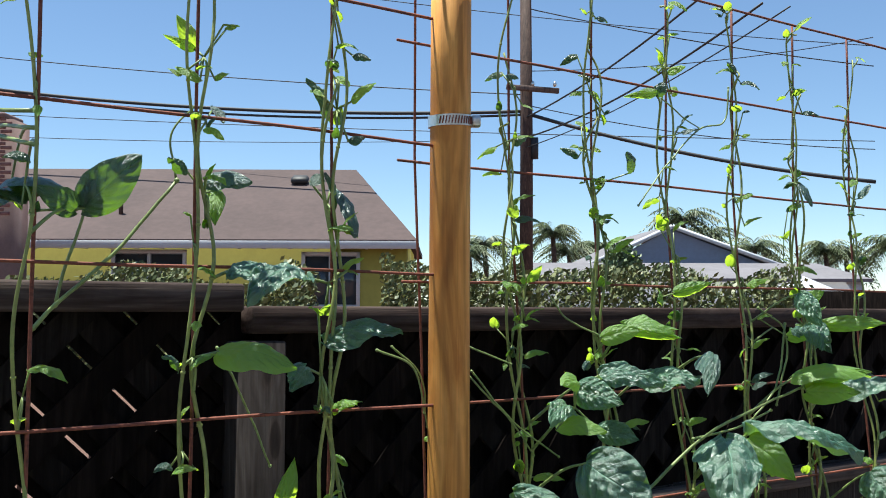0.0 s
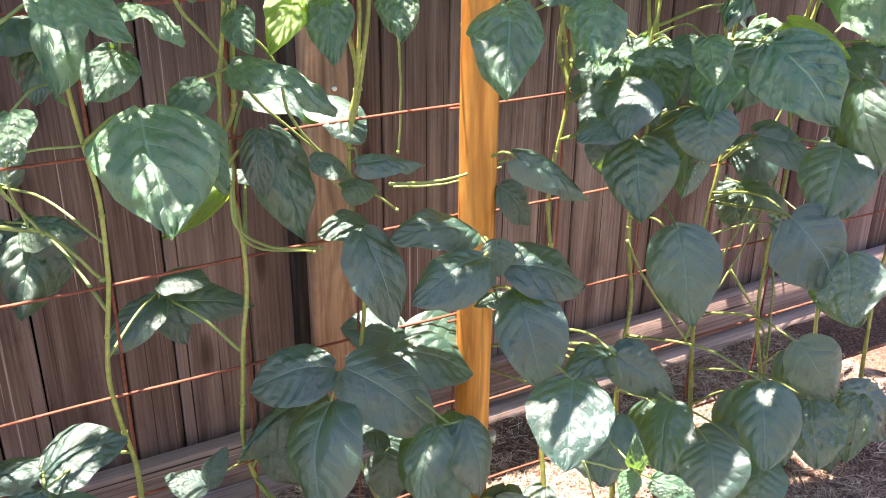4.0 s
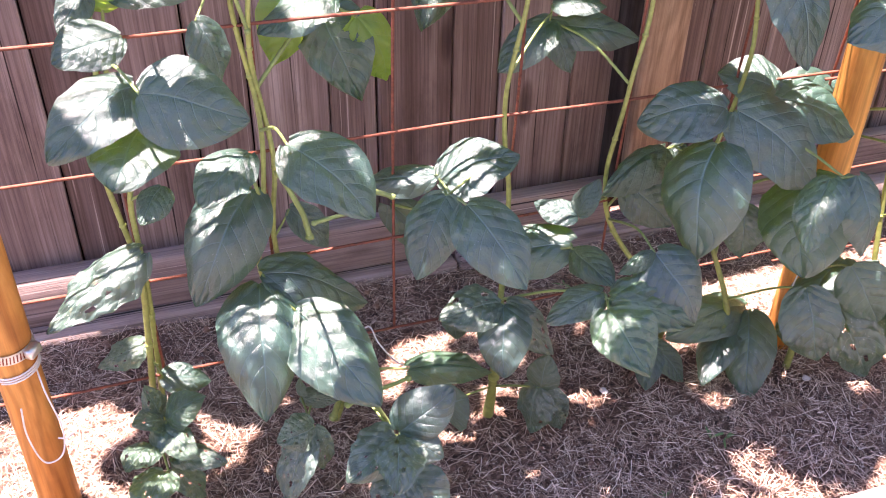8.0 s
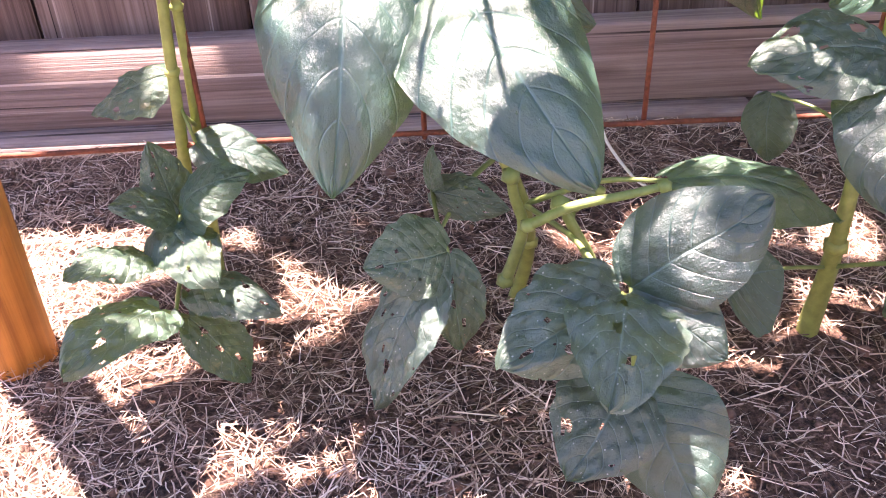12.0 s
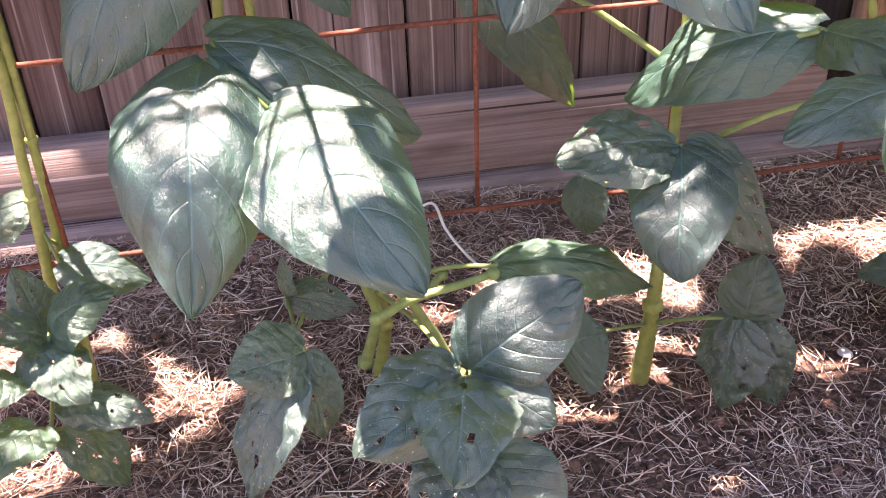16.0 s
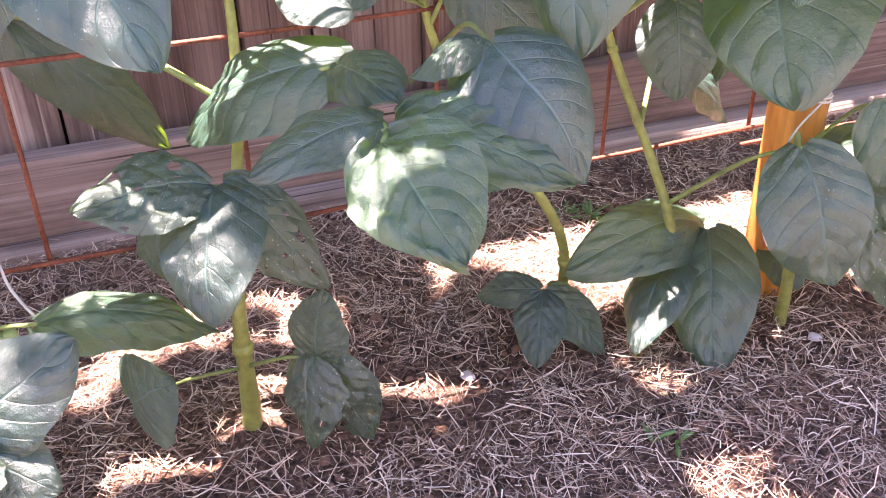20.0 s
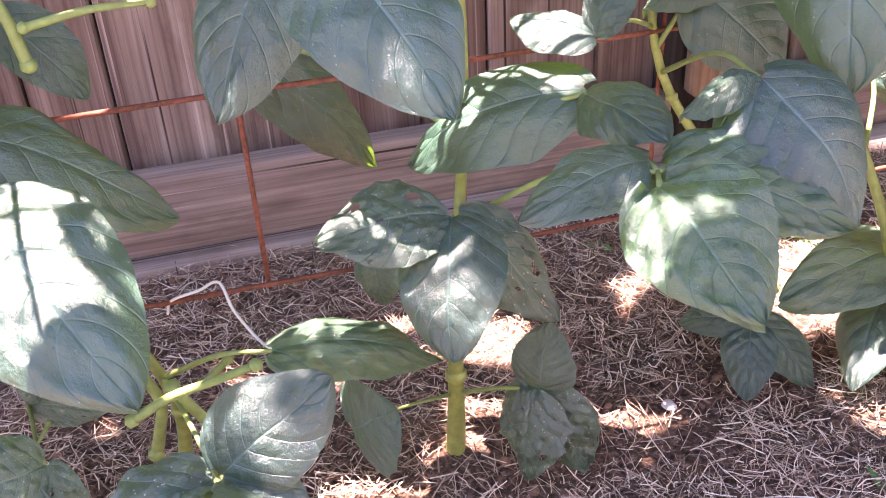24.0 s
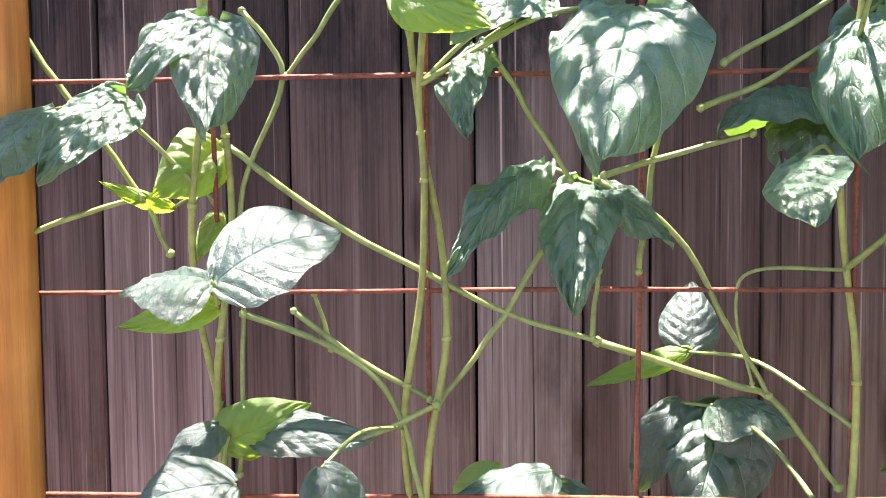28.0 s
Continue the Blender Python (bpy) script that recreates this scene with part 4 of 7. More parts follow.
leaf((0.216, 0.050, 0.537), (0.240, 0.030, 0.475), 0.042, (-0.03, -0.95, 0.30), "plain")
leaf((-0.267, -0.197, 0.625), (-0.182, -0.217, 0.598), 0.076, (0.04, -0.74, 0.68), "big")
leaf((-0.211, -0.140, 0.659), (-0.197, -0.140, 0.598), 0.042, (0.63, -0.76, 0.14), "plain")
leaf((-0.269, -0.150, 0.572), (-0.303, -0.220, 0.549), 0.076, (0.10, -0.35, 0.93), "plain")
leaf((-0.270, -0.140, 0.606), (-0.349, -0.200, 0.573), 0.067, (-0.01, -0.47, 0.88), "plain")
leaf((-0.275, -0.100, 0.636), (-0.335, -0.120, 0.624), 0.048, (0.06, -0.65, 0.75), "plain")
leaf((-0.308, -0.030, 0.647), (-0.239, -0.020, 0.673), 0.042, (0.16, -0.98, -0.06), "glow")
leaf((-0.279, -0.030, 0.650), (-0.190, -0.040, 0.651), 0.035, (-0.08, -0.62, 0.78), "dark")
leaf((-0.299, -0.050, 0.662), (-0.328, -0.080, 0.635), 0.030, (0.10, -0.72, 0.69), "plain")
leaf((-0.037, -0.030, 0.832), (-0.052, -0.060, 0.744), 0.054, (-0.28, -0.89, 0.35), "crinkle")
leaf((-0.065, -0.020, 0.846), (-0.134, -0.050, 0.768), 0.035, (-0.23, -0.83, 0.52), "plain")
leaf((-0.030, -0.030, 0.830), (0.014, -0.030, 0.785), 0.039, (0.33, -0.88, 0.33), "dark")
leaf((-0.256, -0.200, 0.778), (-0.190, -0.180, 0.801), 0.065, (-0.02, -0.73, 0.68), "big")
leaf((-0.259, -0.200, 0.779), (-0.309, -0.200, 0.771), 0.055, (-0.15, -0.31, 0.94), "fold")
leaf((-0.259, -0.190, 0.763), (-0.311, -0.200, 0.754), 0.018, (0.20, -0.98, -0.05), "glow")
leaf((-0.005, -0.050, 0.954), (-0.044, -0.120, 0.841), 0.098, (-0.05, -0.84, 0.54), "crinkle")
leaf((-0.285, -0.100, 0.938), (-0.275, -0.140, 0.861), 0.052, (0.25, -0.85, 0.47), "crinkle")
leaf((-0.287, -0.100, 0.940), (-0.324, -0.120, 0.888), 0.044, (-0.07, -0.91, 0.40), "plain")
leaf((-0.357, -0.060, 0.894), (-0.396, -0.100, 0.834), 0.048, (0.15, -0.86, 0.48), "plain")
leaf((-0.408, -0.060, 0.887), (-0.438, -0.080, 0.820), 0.051, (-0.06, -0.95, 0.31), "plain")
leaf((-0.173, -0.040, 0.972), (-0.105, -0.060, 0.930), 0.044, (-0.35, -0.93, -0.12), "glow")
leaf((-0.066, -0.030, 0.963), (-0.132, -0.050, 0.926), 0.048, (-0.09, -0.79, 0.60), "plain")
leaf((-0.115, -0.030, 0.931), (-0.120, -0.050, 0.861), 0.038, (-0.50, -0.82, 0.27), "plain")
leaf((-0.303, -0.020, 0.862), (-0.343, -0.030, 0.824), 0.045, (0.35, -0.93, -0.13), "glow")
leaf((-0.305, -0.020, 0.813), (-0.314, -0.030, 0.779), 0.017, (0.37, -0.91, 0.17), "glow")
leaf((-0.340, -0.020, 0.817), (-0.381, -0.030, 0.837), 0.013, (0.20, -0.98, -0.08), "glow")
leaf((0.124, 0.000, 0.894), (0.051, 0.000, 0.864), 0.078, (-0.36, -0.34, 0.87), "fold")
leaf((0.132, -0.010, 0.886), (0.105, -0.030, 0.821), 0.055, (-0.28, -0.88, 0.39), "worn")
leaf((0.156, -0.040, 0.947), (0.118, -0.100, 0.839), 0.065, (-0.72, -0.46, 0.51), "crinkle")
leaf((0.144, -0.150, 1.302), (0.214, -0.170, 1.268), 0.077, (-0.12, -0.94, 0.32), "crinkle")
leaf((0.127, -0.150, 1.208), (0.139, -0.200, 1.123), 0.068, (-0.09, -0.86, 0.50), "crinkle")
leaf((0.215, -0.170, 1.117), (0.155, -0.200, 1.078), 0.053, (-0.22, -0.58, 0.79), "plain")
leaf((0.220, -0.170, 1.109), (0.281, -0.180, 1.105), 0.042, (-0.12, -0.87, 0.47), "plain")
leaf((0.210, -0.180, 1.098), (0.195, -0.200, 1.034), 0.040, (-0.19, -0.92, 0.33), "plain")
leaf((0.111, -0.200, 1.060), (0.169, -0.220, 0.997), 0.064, (0.29, -0.80, 0.52), "big")
leaf((0.110, -0.170, 0.945), (0.173, -0.190, 0.906), 0.057, (0.22, -0.68, 0.70), "big")
leaf((0.183, -0.120, 0.920), (0.231, -0.120, 0.889), 0.059, (0.51, -0.33, 0.79), "plain")
leaf((0.340, -0.050, 1.256), (0.358, -0.060, 1.313), 0.027, (-0.25, -0.96, -0.09), "glow")
leaf((0.340, -0.050, 1.238), (0.411, -0.060, 1.222), 0.031, (-0.17, -0.98, -0.14), "bright")
leaf((0.358, -0.050, 1.216), (0.353, -0.080, 1.160), 0.045, (-0.26, -0.84, 0.47), "plain")
leaf((0.441, -0.060, 1.134), (0.347, -0.080, 1.136), 0.058, (0.14, -0.59, 0.80), "crinkle")
leaf((0.317, -0.060, 1.126), (0.354, -0.060, 1.107), 0.029, (0.14, -0.94, 0.29), "fold")
leaf((0.372, -0.050, 1.079), (0.420, -0.070, 1.011), 0.070, (0.22, -0.88, 0.42), "crinkle")
leaf((0.540, -0.060, 1.321), (0.440, -0.080, 1.290), 0.053, (-0.11, -0.63, 0.77), "crinkle")
leaf((0.427, -0.050, 1.234), (0.492, -0.050, 1.223), 0.033, (0.05, -0.94, 0.33), "bright")
leaf((0.586, -0.050, 1.323), (0.537, -0.050, 1.312), 0.026, (0.02, -1.00, -0.09), "glow")
leaf((0.529, -0.050, 1.223), (0.588, -0.050, 1.243), 0.026, (-0.01, -1.00, 0.03), "bright")
leaf((0.478, -0.030, 0.956), (0.429, -0.030, 0.909), 0.040, (-0.25, -0.93, 0.26), "glow")
leaf((0.489, -0.030, 0.936), (0.535, -0.030, 0.922), 0.038, (0.23, -0.62, 0.75), "plain")
leaf((0.499, -0.050, 0.907), (0.486, -0.070, 0.852), 0.047, (-0.38, -0.84, 0.39), "plain")
leaf((0.425, -0.040, 0.912), (0.376, -0.040, 0.920), 0.038, (0.15, -0.28, 0.95), "plain")
leaf((0.418, -0.050, 0.906), (0.401, -0.080, 0.838), 0.052, (-0.31, -0.84, 0.45), "plain")
leaf((0.386, -0.040, 0.908), (0.336, -0.040, 0.853), 0.046, (-0.25, -0.94, 0.23), "glow")
leaf((0.297, -0.060, 0.911), (0.250, -0.080, 0.919), 0.039, (0.23, -0.17, 0.96), "plain")
leaf((0.309, -0.060, 0.899), (0.315, -0.080, 0.858), 0.038, (-0.61, -0.74, 0.28), "plain")
leaf((0.303, -0.060, 0.839), (0.393, -0.070, 0.795), 0.051, (0.28, -0.64, 0.72), "plain")
leaf((0.265, -0.060, 0.830), (0.222, -0.080, 0.797), 0.048, (-0.36, -0.51, 0.78), "plain")
leaf((0.595, -0.150, 1.098), (0.496, -0.190, 1.066), 0.058, (0.05, -0.69, 0.73), "big")
leaf((0.602, -0.160, 1.094), (0.611, -0.210, 1.013), 0.058, (-0.45, -0.78, 0.43), "big")
leaf((0.601, -0.150, 1.099), (0.710, -0.150, 1.105), 0.053, (-0.05, -0.26, 0.96), "big")
leaf((0.664, -0.170, 1.033), (0.699, -0.210, 0.975), 0.059, (-0.39, -0.85, 0.35), "plain")
leaf((0.671, -0.140, 1.047), (0.739, -0.140, 1.041), 0.044, (0.09, -0.26, 0.96), "fold")
leaf((0.640, -0.100, 1.260), (0.673, -0.150, 1.185), 0.062, (-0.48, -0.81, 0.33), "big")
leaf((0.591, -0.150, 0.897), (0.548, -0.220, 0.815), 0.079, (-0.35, -0.61, 0.71), "crinkle")
leaf((0.686, -0.180, 0.901), (0.645, -0.230, 0.840), 0.065, (-0.39, -0.57, 0.72), "plain")
leaf((0.639, -0.130, 0.912), (0.719, -0.140, 0.880), 0.058, (0.21, -0.65, 0.73), "dark")
leaf((0.815, -0.120, 1.182), (0.727, -0.170, 1.114), 0.071, (-0.25, -0.60, 0.76), "crinkle")
leaf((0.812, -0.180, 1.183), (0.898, -0.220, 1.148), 0.069, (-0.08, -0.75, 0.65), "big")
leaf((1.007, -0.180, 1.158), (0.878, -0.230, 1.091), 0.072, (-0.21, -0.54, 0.81), "crinkle")
leaf((0.935, -0.230, 1.046), (0.824, -0.280, 0.948), 0.089, (-0.64, -0.08, 0.77), "crinkle")
leaf((1.061, -0.180, 1.102), (1.072, -0.230, 0.999), 0.101, (-0.67, -0.69, 0.27), "big")
leaf((1.261, -0.120, 0.971), (1.304, -0.150, 0.862), 0.130, (-0.34, -0.93, 0.12), "dark")
leaf((1.013, -0.140, 1.319), (0.972, -0.190, 1.259), 0.075, (-0.52, -0.45, 0.73), "big")
leaf((1.111, -0.150, 1.308), (1.268, -0.160, 1.295), 0.062, (0.07, -0.24, 0.97), "plain")
leaf((0.889, -0.120, 1.217), (0.951, -0.130, 1.186), 0.046, (-0.09, -0.99, 0.14), "crinkle")
leaf((0.785, -0.150, 1.132), (0.881, -0.160, 1.121), 0.053, (0.03, -0.62, 0.78), "crinkle")
leaf((0.838, -0.120, 1.096), (0.811, -0.150, 0.972), 0.064, (-0.60, -0.73, 0.31), "dark")
leaf((0.921, -0.120, 1.032), (0.858, -0.130, 1.020), 0.040, (-0.15, -0.22, 0.96), "fold")
leaf((0.793, -0.080, 1.231), (0.848, -0.100, 1.213), 0.045, (-0.25, -0.93, 0.27), "plain")
leaf((0.729, -0.100, 1.274), (0.809, -0.100, 1.257), 0.042, (0.15, -0.68, 0.71), "plain")
leaf((0.663, -0.100, 1.304), (0.720, -0.120, 1.271), 0.042, (-0.24, -0.96, 0.16), "bright")
leaf((0.655, -0.100, 1.300), (0.588, -0.120, 1.295), 0.040, (0.22, -0.85, 0.48), "bright")
leaf((0.843, -0.200, 0.847), (0.829, -0.220, 0.799), 0.046, (-0.59, -0.67, 0.45), "plain")
leaf((0.986, -0.200, 0.826), (1.007, -0.240, 0.733), 0.098, (-0.56, -0.80, 0.22), "dark")
leaf((0.957, -0.150, 0.869), (0.862, -0.160, 0.859), 0.045, (-0.08, -0.20, 0.98), "fold")
leaf((1.145, -0.150, 0.910), (1.209, -0.190, 0.806), 0.105, (-0.44, -0.89, 0.07), "dark")
leaf((1.141, -0.200, 0.759), (1.156, -0.240, 0.647), 0.061, (-0.94, -0.34, -0.00), "big")
leaf((1.372, -0.180, 0.698), (1.343, -0.200, 0.614), 0.077, (-0.76, -0.52, 0.38), "crinkle")
leaf((1.324, -0.140, 1.004), (1.226, -0.160, 0.955), 0.072, (-0.30, -0.51, 0.81), "plain")
leaf((1.290, -0.120, 1.189), (1.384, -0.120, 1.191), 0.031, (-0.02, -0.20, 0.98), "plain")
leaf((1.419, -0.080, 1.319), (1.337, -0.100, 1.226), 0.042, (-0.47, -0.69, 0.56), "glow")
leaf((1.260, -0.100, 1.167), (1.336, -0.100, 1.142), 0.048, (0.08, -0.97, 0.24), "crinkle")
leaf((1.073, -0.120, 0.834), (1.144, -0.130, 0.789), 0.039, (-0.26, -0.94, -0.21), "bright")
leaf((1.277, -0.180, 0.782), (1.148, -0.200, 0.802), 0.039, (0.17, -0.12, 0.98), "plain")
leaf((0.853, -0.200, 0.763), (0.836, -0.230, 0.703), 0.074, (-0.57, -0.65, 0.50), "plain")
leaf((0.752, -0.130, 0.785), (0.749, -0.150, 0.705), 0.066, (-0.53, -0.82, 0.22), "dark")
leaf((0.850, -0.100, 0.813), (0.839, -0.130, 0.742), 0.069, (-0.55, -0.73, 0.39), "dark")
leaf((0.193, -0.122, 0.821), (0.183, -0.190, 0.716), 0.115, (-0.16, -0.82, 0.55), "crinkle")
leaf((0.237, -0.100, 0.801), (0.260, -0.120, 0.734), 0.050, (0.32, -0.87, 0.37), "dark")
leaf((0.179, -0.120, 0.879), (0.137, -0.150, 0.847), 0.048, (0.03, -0.75, 0.66), "plain")
leaf((0.332, -0.060, 0.765), (0.360, -0.090, 0.641), 0.069, (-0.02, -0.97, 0.23), "crinkle")
leaf((0.319, -0.070, 0.772), (0.317, -0.090, 0.701), 0.041, (-0.71, -0.68, 0.21), "plain")
leaf((0.374, -0.085, 0.733), (0.421, -0.085, 0.708), 0.037, (0.35, -0.65, 0.67), "plain")
leaf((0.406, -0.140, 0.741), (0.489, -0.140, 0.723), 0.045, (0.21, -0.27, 0.94), "plain")
leaf((0.412, -0.080, 0.691), (0.460, -0.080, 0.683), 0.034, (0.14, -0.56, 0.82), "fold")
leaf((0.457, -0.050, 0.625), (0.390, -0.050, 0.627), 0.046, (0.03, -0.52, 0.85), "dark")
leaf((0.431, -0.090, 0.638), (0.453, -0.140, 0.527), 0.067, (-0.05, -0.91, 0.40), "dark")
leaf((0.586, -0.100, 0.607), (0.453, -0.120, 0.630), 0.056, (0.22, -0.47, 0.86), "plain")
leaf((0.564, -0.150, 0.600), (0.443, -0.190, 0.583), 0.070, (-0.00, -0.39, 0.92), "plain")
leaf((0.590, -0.140, 0.614), (0.589, -0.150, 0.568), 0.040, (-0.48, -0.86, 0.19), "dark")
leaf((0.600, -0.140, 0.577), (0.721, -0.150, 0.522), 0.081, (0.29, -0.60, 0.75), "plain")
leaf((0.620, -0.150, 0.541), (0.609, -0.220, 0.436), 0.085, (-0.45, -0.72, 0.53), "big")
leaf((0.626, -0.130, 0.523), (0.558, -0.140, 0.528), 0.034, (0.13, -0.41, 0.90), "dark")
leaf((0.607, -0.150, 0.720), (0.709, -0.160, 0.647), 0.052, (0.34, -0.74, 0.58), "plain")
leaf((0.636, -0.070, 0.653), (0.677, -0.080, 0.593), 0.048, (0.18, -0.94, 0.28), "plain")
leaf((0.772, -0.160, 0.798), (0.729, -0.190, 0.734), 0.066, (-0.50, -0.60, 0.62), "dark")
leaf((0.769, -0.150, 0.743), (0.677, -0.170, 0.732), 0.058, (-0.01, -0.41, 0.91), "dark")
leaf((0.778, -0.160, 0.719), (0.751, -0.210, 0.631), 0.088, (-0.56, -0.64, 0.53), "crinkle")
leaf((0.877, -0.170, 0.746), (0.822, -0.210, 0.648), 0.072, (-0.83, -0.18, 0.53), "worn")
leaf((0.929, -0.150, 0.808), (0.839, -0.180, 0.748), 0.069, (-0.33, -0.54, 0.77), "plain")
leaf((0.782, -0.130, 0.812), (0.866, -0.130, 0.807), 0.040, (0.06, -0.07, 1.00), "plain")
leaf((0.777, -0.120, 0.810), (0.701, -0.120, 0.794), 0.035, (-0.21, -0.07, 0.98), "plain")
leaf((0.963, -0.200, 0.829), (1.012, -0.240, 0.734), 0.114, (-0.24, -0.93, 0.27), "big")
leaf((1.121, -0.200, 0.670), (1.061, -0.240, 0.586), 0.089, (-0.61, -0.46, 0.65), "dark")
leaf((1.202, -0.150, 0.748), (1.212, -0.180, 0.626), 0.069, (-0.73, -0.68, 0.11), "plain")
leaf((0.828, -0.200, 0.604), (0.825, -0.250, 0.484), 0.090, (-0.60, -0.74, 0.32), "dark")
leaf((1.054, -0.100, 0.587), (1.142, -0.110, 0.518), 0.071, (0.54, -0.37, 0.75), "fold")
leaf((1.016, -0.220, 0.592), (1.072, -0.270, 0.497), 0.118, (-0.16, -0.91, 0.38), "dark")
leaf((1.082, -0.270, 0.542), (1.050, -0.320, 0.460), 0.092, (-0.67, -0.49, 0.56), "worn")
leaf((1.038, -0.120, 0.678), (1.165, -0.130, 0.609), 0.081, (0.32, -0.66, 0.68), "dark")
leaf((0.810, -0.150, 0.393), (0.664, -0.200, 0.418), 0.060, (0.19, -0.08, 0.98), "plain")
leaf((0.629, -0.260, 0.468), (0.571, -0.330, 0.400), 0.097, (-0.37, -0.47, 0.80), "big")
leaf((0.745, -0.200, 0.438), (0.837, -0.220, 0.359), 0.069, (0.10, -0.93, 0.35), "plain")
leaf((0.720, -0.240, 0.376), (0.668, -0.280, 0.307), 0.064, (-0.49, -0.54, 0.69), "plain")
leaf((0.808, -0.250, 0.374), (0.754, -0.300, 0.307), 0.070, (-0.73, -0.11, 0.67), "plain")
leaf((0.651, -0.360, 0.396), (0.635, -0.370, 0.457), 0.024, (-0.54, -0.79, -0.27), "upper")
leaf((0.680, -0.360, 0.369), (0.739, -0.380, 0.326), 0.034, (0.28, -0.65, 0.70), "upper")
leaf((0.647, -0.360, 0.393), (0.621, -0.370, 0.365), 0.026, (-0.54, -0.51, 0.68), "upper")
leaf((0.962, -0.270, 0.368), (0.907, -0.330, 0.278), 0.087, (-0.58, -0.47, 0.67), "plain")
leaf((1.050, -0.240, 0.397), (1.098, -0.280, 0.308), 0.082, (-0.39, -0.90, 0.19), "plain")
leaf((1.068, -0.270, 0.307), (1.036, -0.320, 0.227), 0.081, (-0.64, -0.51, 0.57), "worn")
leaf((0.867, -0.270, 0.300), (0.841, -0.320, 0.234), 0.090, (-0.56, -0.54, 0.63), "plain")
leaf((0.941, -0.300, 0.265), (0.904, -0.340, 0.214), 0.073, (-0.54, -0.43, 0.72), "plain")
leaf((1.257, -0.220, 0.229), (1.222, -0.250, 0.125), 0.068, (-0.76, -0.51, 0.40), "worn")
leaf((0.472, -0.200, 0.415), (0.431, -0.240, 0.345), 0.055, (-0.71, -0.35, 0.61), "big")
leaf((0.511, -0.200, 0.411), (0.514, -0.240, 0.322), 0.065, (0.08, -0.91, 0.41), "big")
leaf((0.428, -0.080, 0.352), (0.468, -0.080, 0.310), 0.049, (0.54, -0.65, 0.54), "plain")
leaf((0.460, -0.080, 0.304), (0.457, -0.100, 0.234), 0.056, (-0.35, -0.90, 0.27), "plain")
leaf((0.471, -0.080, 0.460), (0.583, -0.100, 0.404), 0.081, (0.27, -0.60, 0.75), "dark")
leaf((0.075, -0.150, 0.843), (0.071, -0.170, 0.804), 0.047, (-0.52, -0.74, 0.43), "plain")
leaf((-0.178, -0.070, 0.311), (-0.197, -0.185, 0.207), 0.088, (-0.06, -0.66, 0.75), "big")
leaf((-0.145, -0.105, 0.291), (-0.074, -0.215, 0.224), 0.088, (-0.12, -0.57, 0.81), "big")
leaf((0.142, -0.160, 1.332), (0.083, -0.190, 1.280), 0.082, (-0.20, -0.73, 0.65), "big")
leaf((0.150, -0.150, 1.340), (0.201, -0.150, 1.369), 0.075, (-0.46, -0.35, 0.82), "plain")
leaf((0.408, -0.050, 1.403), (0.344, -0.060, 1.392), 0.029, (-0.04, -0.63, 0.77), "bright")
leaf((0.404, -0.050, 1.422), (0.400, -0.060, 1.479), 0.021, (-0.35, -0.92, -0.18), "bright")
leaf((0.445, -0.050, 1.400), (0.497, -0.060, 1.416), 0.036, (-0.34, -0.63, 0.70), "plain")
leaf((0.323, -0.080, 1.586), (0.386, -0.080, 1.569), 0.039, (0.16, -0.78, 0.60), "bright")
leaf((0.422, -0.070, 1.567), (0.389, -0.080, 1.546), 0.027, (-0.04, -0.88, 0.48), "plain")
leaf((0.449, -0.060, 1.594), (0.518, -0.060, 1.603), 0.038, (-0.09, -0.71, 0.70), "plain")
leaf((0.542, -0.050, 1.360), (0.499, -0.070, 1.314), 0.044, (-0.27, -0.76, 0.58), "crinkle")
leaf((0.535, -0.050, 1.317), (0.448, -0.060, 1.309), 0.045, (-0.01, -0.59, 0.81), "plain")
leaf((0.535, -0.090, 1.369), (0.602, -0.100, 1.369), 0.030, (-0.04, -0.30, 0.95), "bright")
leaf((0.548, -0.060, 1.324), (0.583, -0.060, 1.313), 0.023, (0.10, -0.95, 0.30), "bright")
leaf((0.366, -0.050, 1.302), (0.334, -0.060, 1.262), 0.027, (-0.29, -0.85, 0.44), "bright")
leaf((0.775, -0.080, 1.506), (0.707, -0.090, 1.493), 0.036, (-0.08, -0.56, 0.82), "crinkle")
leaf((0.787, -0.080, 1.538), (0.731, -0.090, 1.538), 0.029, (0.16, -0.91, 0.38), "bright")
leaf((0.792, -0.080, 1.528), (0.835, -0.100, 1.508), 0.040, (-0.35, -0.92, 0.15), "crinkle")
leaf((0.832, -0.080, 1.544), (0.900, -0.090, 1.533), 0.040, (0.01, -0.72, 0.69), "plain")
leaf((0.826, -0.080, 1.476), (0.866, -0.100, 1.463), 0.030, (-0.37, -0.90, 0.23), "plain")
leaf((0.772, -0.120, 1.443), (0.829, -0.150, 1.386), 0.076, (-0.38, -0.92, 0.09), "dark")
leaf((0.692, -0.080, 1.411), (0.751, -0.100, 1.380), 0.035, (-0.22, -0.95, 0.20), "plain")
leaf((0.739, -0.100, 1.367), (0.841, -0.120, 1.331), 0.064, (0.09, -0.74, 0.66), "dark")
leaf((0.844, -0.120, 1.359), (0.913, -0.120, 1.336), 0.041, (0.24, -0.67, 0.70), "plain")
leaf((0.900, -0.090, 1.537), (0.960, -0.100, 1.535), 0.044, (-0.10, -0.66, 0.75), "crinkle")
leaf((1.032, -0.090, 1.563), (0.956, -0.100, 1.517), 0.031, (-0.29, -0.72, 0.63), "fold")
leaf((1.012, -0.130, 1.457), (0.944, -0.170, 1.373), 0.081, (-0.50, -0.54, 0.67), "crinkle")
leaf((1.073, -0.120, 1.452), (1.110, -0.140, 1.398), 0.044, (-0.52, -0.85, -0.04), "bright")
